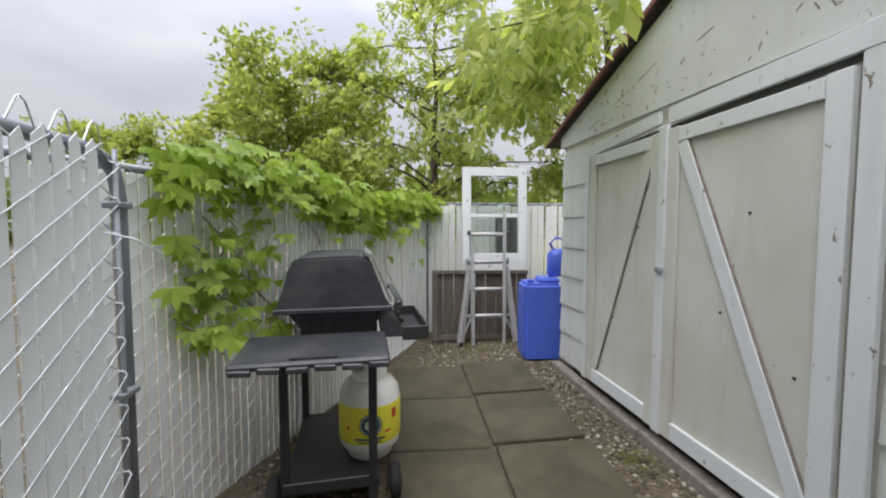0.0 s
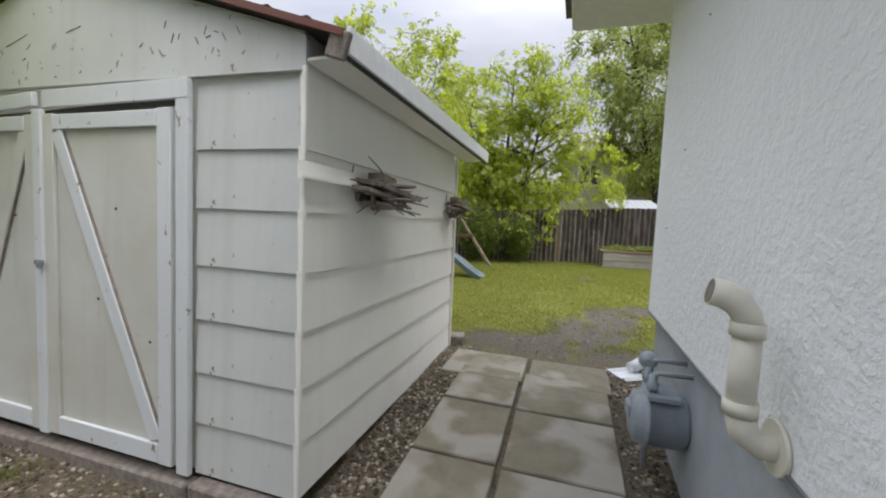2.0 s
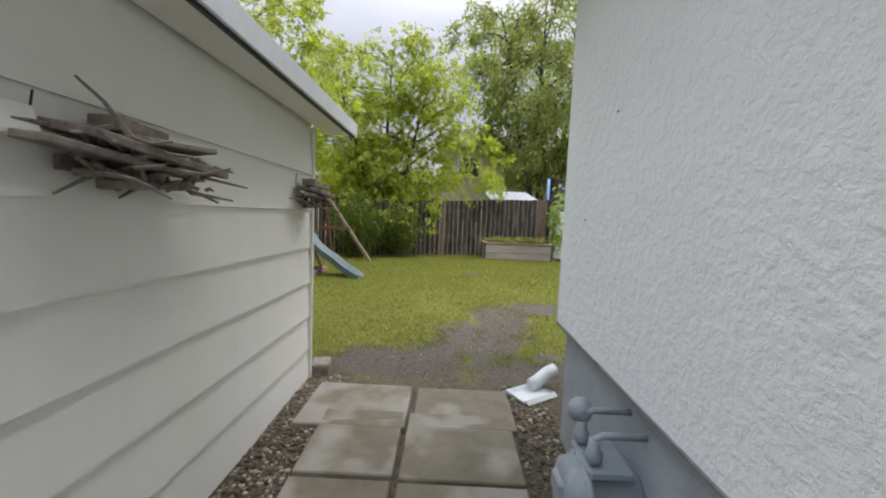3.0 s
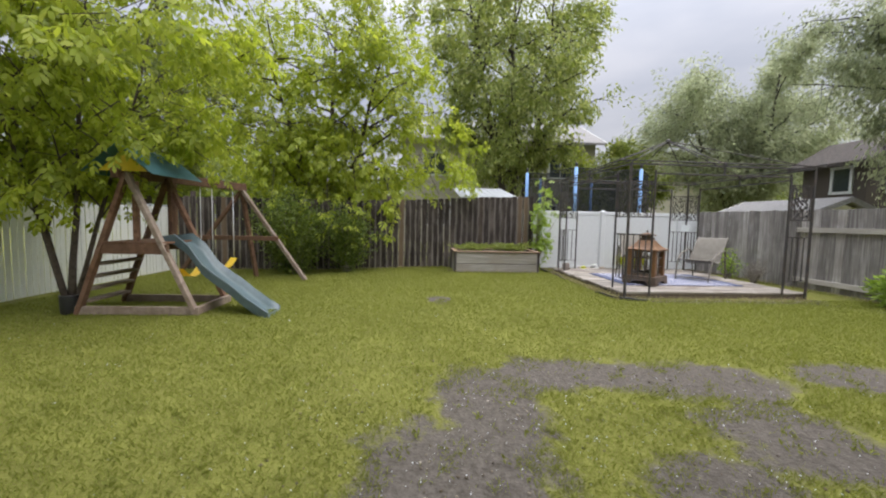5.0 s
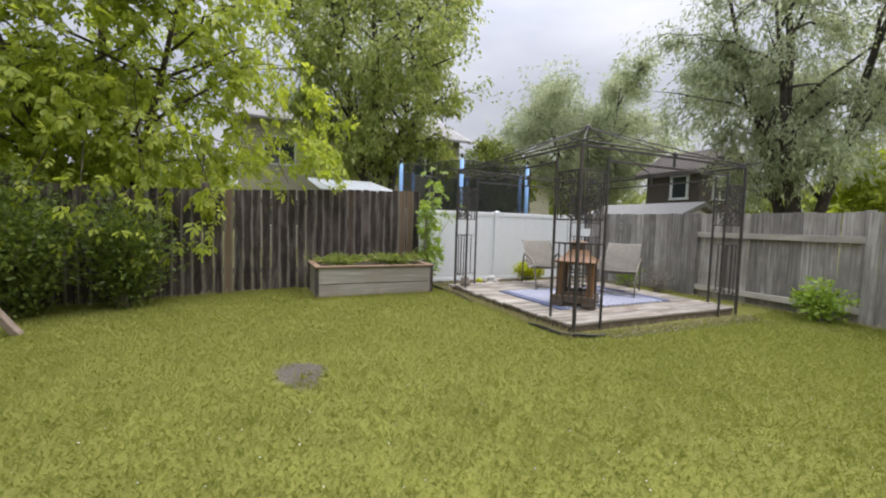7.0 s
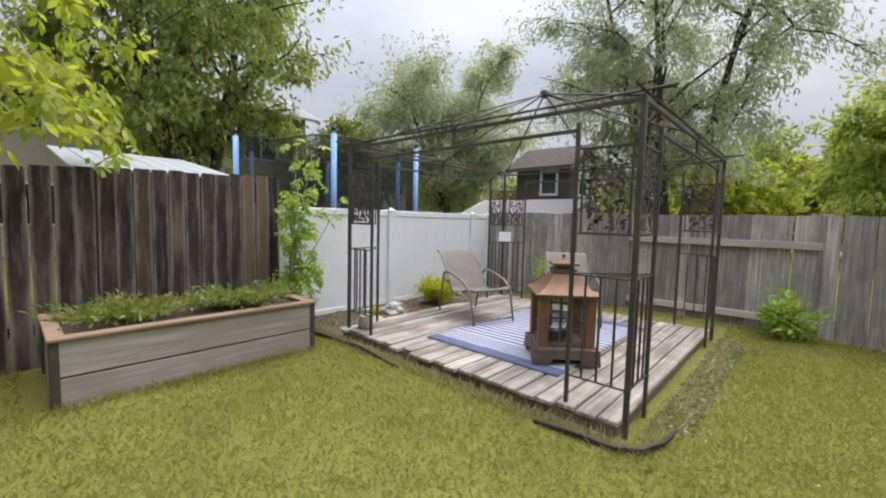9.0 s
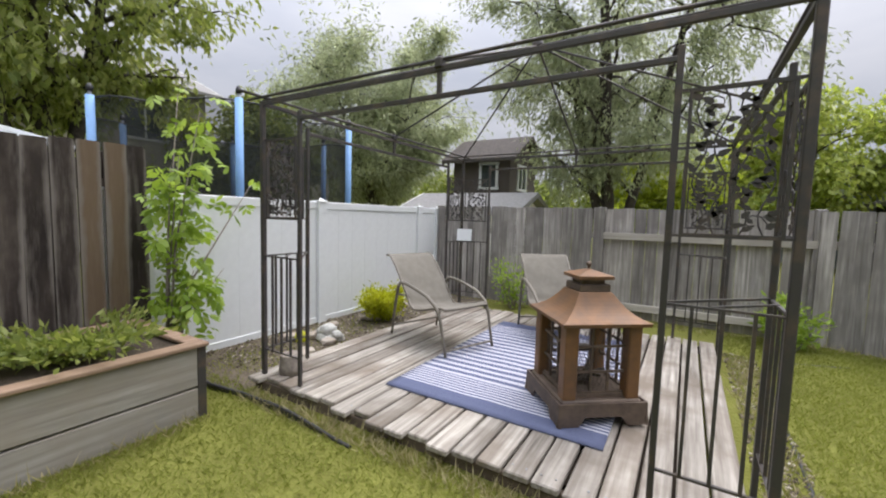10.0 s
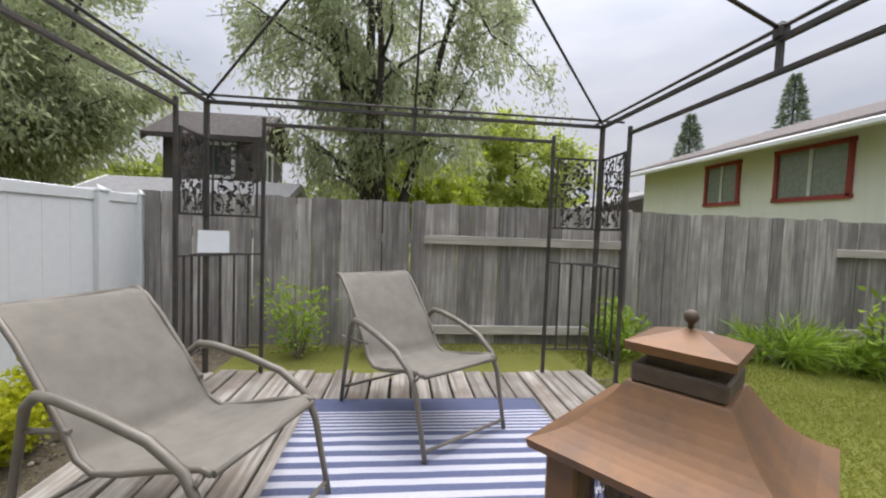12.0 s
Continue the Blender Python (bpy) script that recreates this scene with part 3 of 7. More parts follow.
def spray_mesh(name, pts, dirs, length, width, material, seed):
    """Compound leaves: five leaflets on one stalk, the stalk along dirs and drooping at its end."""
    rng = np.random.default_rng(seed)
    n = len(pts)
    d = dirs / np.linalg.norm(dirs, axis=1, keepdims=True)
    flat = np.array([0, 0, 1.0]) + rng.normal(0, 0.35, (n, 3))
    side = np.cross(d, flat)
    side /= np.linalg.norm(side, axis=1, keepdims=True) + 1e-9
    nor = np.cross(side, d)
    stalk = length * 1.35
    P, D, N = [], [], []
    for at, ang in ((0.45, 68), (0.45, -68), (0.8, 48), (0.8, -48), (1.0, 0)):
        sag = np.array([0, 0, -0.16 * at * at * stalk])
        P.append(pts + d * stalk * at + sag)
        D.append(d * math.cos(radians(ang)) + side * math.sin(radians(ang)) + np.array([0, 0, -0.42]) + rng.normal(0, 0.12, (n, 3)))
        N.append(nor + rng.normal(0, 0.25, (n, 3)))
    P, D, N = (np.stack(a, axis=1).reshape(-1, 3) for a in (P, D, N))
    return leaves_flat(name, P, D, N, length, width, material, seed)


# ---- the ground ----


def make_ground():
    xs = [-300, -120, -50, -20, -10] + [-5 + 0.35 * i for i in range(63)] + [22, 30, 50, 120, 300]
    ys = [-300, -120, -50, -25, -14] + [-10 + 0.35 * i for i in range(50)] + [10, 16, 25, 50, 120, 300]
    bm = B()
    grid = [[bm.verts.new((x, y, height(x, y) + (0.012 * noise.noise(Vector((x * 1.3, y * 1.3, 0))) if abs(x) < 20 and abs(y) < 12 else 0))) for x in xs] for y in ys]
    for r0, r1 in zip(grid, grid[1:]):
        for i in range(len(xs) - 1):
            bm.faces.new((r0[i], r0[i + 1], r1[i + 1], r1[i])).smooth = True
    single("ground", bm, "ground", Matrix(), "green lawn with bare dry soil and gravel", "ground", kind="structure")


make_ground()

# ---- the shed ----
SX0, SX1, SY0, SY1 = 1.72, 4.40, 0.56, 3.95
WALL_Z, EAVE_Z, RIDGE_Y, RIDGE_Z = 0.20, 2.32, 2.25, 3.04


def lap_board(length, high, tail=0.022, thick=0.012):
    """A lap siding board along x, its foot proud of the board below, facing -y."""
    bm = B()
    o = [(0, -tail, 0), (0, -tail + thick, 0), (0, 0.004, high), (0, -thick * 0.4, high)]
    prism(bm, o, (length, 0, 0))
    return bm


def gable(y):
    return RIDGE_Z - 0.33 * abs(y - RIDGE_Y) * (1.0 if y < RIDGE_Y else 1.02)


def make_shed():
    shed = thing("shed", pose(0, 0, 0), "old white-painted wooden garden shed with double doors", "shed")
    bm = B()
    z0 = WALL_Z
    pts = [(SX0 + 0.03, SY0 + 0.03, z0), (SX0 + 0.03, SY1 - 0.03, z0), (SX0 + 0.03, SY1 - 0.03, gable(SY1 - 0.03)), (SX0 + 0.03, RIDGE_Y, RIDGE_Z - 0.02), (SX0 + 0.03, SY0 + 0.03, gable(SY0 + 0.03))]
    prism(bm, pts, (SX1 - SX0 - 0.06, 0, 0))
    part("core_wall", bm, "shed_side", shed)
    # lap boards on the front, on both sides of the doors, and on the long side
    levels = (0.20, 0.485, 0.765, 1.055, 1.345, 1.645, 1.945, 2.27)
    for lo, hi in ((SY0, 1.22), (3.36, SY1)):
        for z, z_up in zip(levels, levels[1:]):
            h = z_up - z
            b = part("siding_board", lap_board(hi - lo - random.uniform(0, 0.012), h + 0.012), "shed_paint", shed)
            b.matrix_basis = pose(SX0 + 0.026, hi, z, random.uniform(-0.4, 0.4), 0, -90 + random.uniform(-0.25, 0.25))
    for z, z_up in zip(levels, levels[1:]):
        h = z_up - z
        if z > 1.9:
            h = 0.36
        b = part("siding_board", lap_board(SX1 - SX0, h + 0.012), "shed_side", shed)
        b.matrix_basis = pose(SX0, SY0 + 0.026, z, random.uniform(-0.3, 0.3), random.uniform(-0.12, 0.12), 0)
    # corner boards
    for x, y in ((SX0 - 0.004, SY0 - 0.004), (SX1, SY0 - 0.002)):
        part("corner_board", box(B(), (x, y, (WALL_Z + EAVE_Z) / 2), (0.026, 0.026, EAVE_Z - WALL_Z), bev=0.004), "shed_side", shed)
    # gable sheet with its rough old stucco-like paint
    bm = B()
    prism(bm, [(SX0 - 0.012, SY0 - 0.01, 2.30), (SX0 - 0.012, SY1 + 0.01, 2.34), (SX0 - 0.012, SY1 + 0.01, gable(SY1) - 0.03), (SX0 - 0.012, RIDGE_Y, RIDGE_Z - 0.05), (SX0 - 0.012, SY0 - 0.01, gable(SY0) - 0.03)], (0.03, 0, 0))
    part("gable_panel", bm, "shed_paint", shed, "white gable sheet with chipped paint")
    for y, z, l, a in [(2.9, 2.52, 0.22, -14), (2.6, 2.60, 0.2, -16), (2.1, 2.62, 0.12, -12), (3.3, 2.42, 0.16, -15)] + [(random.uniform(0.9, 3.6), random.uniform(2.36, 2.58), random.uniform(0.015, 0.05), random.choice((-70, -40, -20, 15, 60))) for _ in range(46)]:
        part("paint_chip", box(B(), (SX0 - 0.0125, y, z), (0.003, l, random.uniform(0.003, 0.007)), (a, 0, 0)), "twig", shed)
    # door surround
    F = SX0 - 0.025
    part("door_jamb", box(B(), (F, 1.265, 1.24), (0.035, 0.085, 2.09), bev=0.005), "trim", shed)
    part("door_jamb", box(B(), (F, 3.345, 1.20), (0.035, 0.075, 1.98), bev=0.005), "trim", shed)
    bar_header = bar(B(), (F - 0.006, 1.22, 2.245), (F - 0.006, 2.33, 2.235), 0.03, 0.10, 0.004)
    part("door_header", bar_header, "trim", shed)
    part("door_header", bar(B(), (F - 0.002, 2.42, 2.245), (F - 0.002, 3.38, 2.185), 0.03, 0.085, 0.004), "trim", shed)
    part("header_gap", bar(B(), (F + 0.006, 1.25, 2.185), (F + 0.006, 3.32, 2.135), 0.012, 0.035), "black_plastic", shed, "dark gap above the doors")
    # two doors
    for name, lo, hi, sag in (("door", 1.325, 2.325, 0.03), ("door", 2.385, 3.285, 0.0)):
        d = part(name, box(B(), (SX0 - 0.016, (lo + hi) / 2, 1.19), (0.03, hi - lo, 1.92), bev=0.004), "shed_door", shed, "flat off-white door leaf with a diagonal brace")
        f = SX0 - 0.041
        part("stile", box(B(), (f, lo + 0.05, 1.19), (0.022, 0.095, 1.92), bev=0.004), "trim" if lo < 2 else "shed_door", d)
        part("stile", box(B(), (f, hi - 0.05, 1.19), (0.022, 0.095, 1.92), bev=0.004), "shed_door", d)
        part("bottom_rail", box(B(), (f - 0.002, (lo + hi) / 2, 0.29), (0.022, hi - lo - 0.2, 0.11), bev=0.004), "trim", d)
        part("top_rail", box(B(), (f - 0.002, (lo + hi) / 2, 2.10), (0.022, hi - lo - 0.2, 0.085), bev=0.004), "trim", d)
        a, b_ = ((f, hi - 0.12, 2.05), (f, lo + 0.12, 0.36)) if lo < 2 else ((f, hi - 0.12, 0.36), (f, lo + 0.10, 2.05))
        part("brace", bar(B(), a, b_, 0.02, 0.085, 0.004), "trim" if lo < 2 else "shed_door", d)
        off = 0.05 if lo < 2 else 0.045
        part("brace_shadow_gap", bar(B(), (a[0] + 0.003, a[1] - off, a[2]), (b_[0] + 0.003, b_[1] - off, b_[2]), 0.012, 0.012), "twig", d)
    part("centre_batten", box(B(), (SX0 - 0.05, 2.352, 1.20), (0.03, 0.075, 1.95), bev=0.005), "trim", shed)
    hasp = part("hasp", box(B(), (SX0 - 0.07, 2.34, 1.28), (0.015, 0.07, 0.03), bev=0.003), "galv", shed, "small steel hasp")
    part("padlock", box(B(), (SX0 - 0.085, 2.31, 1.27), (0.02, 0.03, 0.035), bev=0.005), "galv", hasp)
    for y, z in ((2.62, 1.55), (1.75, 1.62), (1.9, 1.1), (2.9, 0.85), (1.5, 0.9)):
        part("knot_hole", lathe(B(), [(0.008, 0), (0.008, 0.004)], 8), "black_plastic", shed, m=pose(SX0 - 0.031, y, z, 0, -90, 0))
    # skids below
    for y0, y1, z in ((0.50, 1.2, 0.10), (1.22, 2.5, 0.085), (2.52, 3.98, 0.07)):
        part("skid_beam", bar(B(), (SX0 - 0.02, y0, z + 0.03), (SX0 - 0.02, y1, z + 0.025), 0.10, 0.10, 0.012), "twig", shed, "rotten grey timber under the wall")
    for x in (2.3, 3.1, 3.9, 4.35):
        part("skid_beam", box(B(), (x, SY0 + 0.12, 0.15), (0.12, 0.2, 0.16), bev=0.01), "twig", shed)
    part("skid_block", box(B(), (4.52, 0.50, 0.27), (0.2, 0.16, 0.13), (0, 0, 12), 0.012), "twig", shed, "loose wooden block by the wall")
    # roof: two slopes with an overhang on all sides
    over = 0.24
    for sgn, yo in ((-1, SY0 - over), (1, SY1 + over)):
        zo = gable(yo) + 0.03
        bm = B()
        prism(bm, [(SX0 - 0.07, RIDGE_Y, RIDGE_Z + 0.035), (SX0 - 0.07, yo, zo), (SX0 - 0.07, yo, zo - 0.03), (SX0 - 0.07, RIDGE_Y, RIDGE_Z)], (SX1 - SX0 + 0.50, 0, 0))
        part("roof_slope", bm, "shingle", shed, "dark worn shingle roof slope")
        for k in range(9):
            t0 = (k + 0.0) / 9
            y = RIDGE_Y + (yo - RIDGE_Y) * t0
            part("shingle_course", bar(B(), (SX0 - 0.062, y, gable(y) + 0.036), (SX1 + 0.42, y, gable(y) + 0.036), 0.05, 0.005), "shingle", shed)
        bm = B()
        prism(bm, [(SX0 - 0.085, RIDGE_Y, RIDGE_Z + 0.03), (SX0 - 0.085, yo, zo - 0.002), (SX0 - 0.085, yo, zo - 0.035), (SX0 - 0.085, RIDGE_Y, RIDGE_Z - 0.008)], (0.02, 0, 0))
        part("rake_board", bm, "red_edge", shed, "faded dark red rake board")
    yo = SY0 - over
    zo = gable(yo)
    part("fascia", box(B(), (SX0 + 1.54, yo - 0.004, zo - 0.005), (SX1 - SX0 + 0.48, 0.02, 0.12), bev=0.004), "white_metal", shed, "white metal fascia along the eave")
    part("fascia_shadow_lip", box(B(), (SX0 + 1.54, yo + 0.012, zo - 0.07), (SX1 - SX0 + 0.46, 0.012, 0.022)), "black_plastic", shed)
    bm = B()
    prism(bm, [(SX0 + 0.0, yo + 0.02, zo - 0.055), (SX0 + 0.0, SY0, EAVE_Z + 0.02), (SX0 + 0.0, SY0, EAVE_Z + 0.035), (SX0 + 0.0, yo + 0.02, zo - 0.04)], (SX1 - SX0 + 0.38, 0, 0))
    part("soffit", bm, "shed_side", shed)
    part("eave_end", box(B(), (SX0 - 0.06, yo + 0.03, zo - 0.03), (0.03, 0.10, 0.12), (18, 0, 0), 0.006), "twig", shed, "broken dark eave end")
    # shelf strip along the side wall
    bm = B()
    prism(bm, [(SX0 - 0.07, SY0 - 0.02, 1.885), (SX0 - 0.07, SY0 - 0.045, 1.812), (SX0 - 0.07, SY0 - 0.045, 1.80), (SX0 - 0.07, SY0 - 0.02, 1.80)], (0.50, 0, 0))
    part("ledge_strip", bm, "shed_side", shed, "white wooden ledge strip on the side wall")
    return shed


def nest_bundle(m, length, n, label, seed):
    """A wall-hung ledge of broken boards and dead twigs."""
    rng = random.Random(seed)
    t = thing("twig_nest", m, label, "nest")
    part("board", box(B(), (length * 0.55, -0.11, 0.05), (length * 0.85, 0.18, 0.028), (8, 6, -5), 0.004), "twig", t)
    part("board", box(B(), (length * 0.5, -0.05, -0.03), (length * 0.5, 0.07, 0.025), (4, -2, 3), 0.004), "twig", t)
    part("board", box(B(), (length * 0.5, -0.07, 0.115), (length * 0.35, 0.10, 0.05), (0, 3, 4), 0.004), "twig", t)
    part("board", box(B(), (length * 0.42, -0.10, 0.015), (length * 0.95, 0.11, 0.022), (6, 3, 4), 0.004), "twig", t)
    part("board", box(B(), (length * 0.62, -0.13, 0.085), (length * 0.62, 0.10, 0.02), (-6, -3, -3), 0.004), "twig", t)
    part("board", box(B(), (length * 0.60, -0.08, -0.055), (length * 0.6, 0.05, 0.03), (0, -3, 2), 0.004), "twig", t)
    part("bracket", bar(B(), (length * 0.5, -0.01, -0.07), (length * 0.78, -0.17, 0.04), 0.025), "twig", t)
    part("bracket", bar(B(), (length * 0.85, -0.01, -0.06), (length * 0.98, -0.17, 0.03), 0.025), "twig", t)
    part("back_board", box(B(), (length * 0.5, -0.012, -0.01), (length * 0.6, 0.02, 0.045), bev=0.003), "twig", t)
    for k in range(n):
        a = Vector((rng.uniform(0, length), rng.uniform(-0.18, -0.02), rng.uniform(-0.07, 0.1)))
        w = Vector((rng.uniform(-1, 1), rng.uniform(-0.35, 0.25), rng.uniform(-0.16, 0.16))).normalized() * rng.uniform(0.08, 0.24)
        b = a + w
        b.y = min(b.y, -0.01)
        part("twig", tube(B(), [a, (a + b) / 2 + Vector((0, 0, rng.uniform(-0.02, 0.02))), b], [0.009, 0.007, 0.004], 4), "twig", t)
    tube_pts = [(length * 0.1, -0.005, 0.06), (length * 0.12, -0.01, 0.17)]
    part("hanging_wire", tube(B(), tube_pts, 0.003, 4), "black_plastic", t)
    return t


make_shed()
nest_bundle(pose(2.08, SY0 + 0.0, 1.76), 0.68, 48, "ledge of broken grey boards and dead twigs on the shed wall", 3)
nest_bundle(pose(3.98, SY0 + 0.0, 1.74), 0.34, 20, "small bundle of dead twigs hung on the shed wall", 5)

# ---- the house ----


def make_house():
    h = thing("house", pose(3.72, -1.32, 0.035, 0, 0, -1.3) @ pose(-4.02, 1.40, 0), "white stucco house with a grey foundation and wide eaves", "house")
    WY, X1 = -1.40, 4.02
    part("wall", box(B(), (-2.0, WY - 3.3, 2.25), (X1 + 8.0 - 2.0 + 2.0, 6.6, 2.62), bev=0.006), "stucco", h, "rough white stucco wall").location = (0.01, 0, 0)
    part("foundation", box(B(), (-2.03, WY - 3.35, 0.42), (11.95, 6.6, 1.08), bev=0.004), "foundation", h, "painted blue-grey concrete foundation")
    part("drip_edge", box(B(), (-2.0, WY - 0.005, 0.945), (12.0, 0.03, 0.012)), "galv", h)
    part("soffit", box(B(), (-1.7, WY - 2.9, 3.575), (12.9, 7.3, 0.03)), "white_metal", h)
    part("fascia", box(B(), (-1.7, WY + 0.765, 3.66), (12.9, 0.025, 0.17), bev=0.003), "white_metal", h)
    part("fascia", box(B(), (4.76, WY - 2.9, 3.66), (0.025, 7.3, 0.17), bev=0.003), "white_metal", h)
    bm = B()
    z = 3.74
    v = [bm.verts.new(p) for p in ((-8.2, WY + 0.85, z), (4.85, WY + 0.85, z), (4.85, WY - 6.65, z), (-8.2, WY - 6.65, z), (-5.0, WY - 2.9, z + 1.3), (1.6, WY - 2.9, z + 1.3))]
    for f in ((0, 1, 5, 4), (1, 2, 5), (2, 3, 4, 5), (3, 0, 4), (3, 2, 1, 0)):
        bm.faces.new([v[i] for i in f])
    part("roof", bm, "brown_roof", h)
    # chips in the stucco
    for x, z in ((3.55, 1.62), (3.2, 2.1), (2.9, 2.75)):
        part("nail_mark", lathe(B(), [(0.006, 0), (0.004, 0.008)], 7), "meter", h, m=pose(x, WY + 0.002, z, -90, 0, 0))
    return h


def gas_meter():
    t = thing("gas_meter", pose(2.60, -1.15, 0.18), "grey-painted gas meter with its regulator and pipes", "gas meter")
    drum = [(0.06, -0.15), (0.125, -0.145), (0.148, -0.12), (0.152, 0.055), (0.168, 0.058), (0.168, 0.078), (0.150, 0.081), (0.142, 0.125), (0.10, 0.145), (0.05, 0.148)]
    part("body", lathe(B(), drum, 28), "meter", t, m=pose(0, -0.05, 0.38, -90, 0, 0))
    for k in range(14):
        a = 2 * math.pi * k / 14
        part("flange_bolt", lathe(B(), [(0.009, -0.012), (0.009, 0.012)], 6), "meter", t, m=pose(0.159 * math.cos(a), 0.02, 0.38 + 0.159 * math.sin(a), -90, 0, 0))
    part("top_plate", box(B(), (0, -0.06, 0.535), (0.23, 0.17, 0.045), bev=0.012), "meter", t)
    part("index_box", box(B(), (0.0, 0.10, 0.42), (0.12, 0.03, 0.08), bev=0.01), "meter", t)
    for s in (-0.075, 0.065):
        part("union", lathe(B(), [(0.026, 0), (0.032, 0.01), (0.032, 0.04), (0.022, 0.05), (0.022, 0.085)], 10, (s, 0, 0.57)), "meter", t)
    part("regulator", lathe(B(), [(0.018, -0.05), (0.04, -0.035), (0.052, -0.01), (0.052, 0.01), (0.035, 0.028), (0.02, 0.06)], 16), "meter", t, m=pose(0.10, 0.0, 0.685, 0, 90, 0))
    part("pipe", tube(B(), [(0.065, 0, 0.64), (0.065, 0, 0.68), (0.065, -0.03, 0.70), (0.065, -0.24, 0.70)], 0.014, 8), "meter", t)
    part("pipe", tube(B(), [(-0.075, 0, 0.64), (-0.075, 0, 0.655), (-0.075, -0.03, 0.67), (-0.075, -0.24, 0.67)], 0.014, 8), "meter", t)
    part("riser_pipe", tube(B(), [(0.17, -0.03, -0.17), (0.17, -0.03, 0.69)], 0.017, 8), "meter", t)


def vent_pipe():
    t = thing("vent_pipe", pose(1.46, -1.265, 1.07) @ Matrix.Scale(0.93, 4), "cream plastic vent pipe with a bent open top", "vent pipe")
    bend = [(0, -0.02, -0.05), (0, 0.05, -0.05), (0, 0.095, -0.02), (0, 0.11, 0.05), (0, 0.11, 0.30)]
    part("lower_bend", tube(B(), bend[:4], 0.044, 16), "pvc", t)
    part("riser", tube(B(), bend[3:], 0.041, 16), "pvc", t)
    part("collar", tube(B(), [(0, 0.11, 0.04), (0, 0.11, 0.085)], 0.049, 16), "pvc", t)
    part("collar", tube(B(), [(0, 0.11, 0.29), (0, 0.11, 0.335)], 0.049, 16), "pvc", t)
    bm = B()
    path = [(0, 0.11, 0.32), (0.0, 0.118, 0.36), (0.002, 0.142, 0.395), (0.004, 0.18, 0.416), (0.006, 0.22, 0.424)]
    tube(bm, path, [0.044, 0.044, 0.045, 0.045, 0.046], 16)
    top = part("upper_bend", bm, "pvc", t)
    part("dark_bore", tube(B(), [(0.0058, 0.2165, 0.4232), (0.0061, 0.2215, 0.4243)], 0.040, 16), "twig", top, "dark mouth of the pipe")
    part("wall_plate", lathe(B(), [(0.09, 0), (0.085, 0.012)], 18), "pvc", t, m=pose(0, 0.002, -0.05, -90, 0, 0))


def downspout_end():
    t = thing("downspout_extension", pose(4.36, -1.43, height(4.3, -1.3)) @ Matrix.Scale(0.6, 4), "white metal downspout end lying on the soil by the house corner", "downspout")
    part("spout", tube(B(), [(0.14, -0.18, 0.27), (0.10, -0.06, 0.22), (0.0, 0.10, 0.13), (-0.06, 0.20, 0.10)], [0.085, 0.09, 0.09, 0.085], 10), "trim", t)
    bm = B()
    prism(bm, [(-0.24, 0, 0.015), (-0.19, 0, 0.06), (-0.13, 0, 0.012), (0.13, 0, 0.012), (0.19, 0, 0.06), (0.24, 0, 0.015)], (0, 0.55, 0))
    part("splash_tray", bm, "trim", t, m=pose(-0.02, 0.0, 0.01, 0, 0, 35))


make_house()
# an added, unseen wall behind the walker keeps west skylight off the shed front
single("wall_west", box(B(), (0, 0, 0), (0.3, 13, 5.4)), "beige_wall", pose(-5.2, -4.6, 2.6), "plain unseen wall added to block light from the west", "wall", kind="structure")
gas_meter()
vent_pipe()
downspout_end()

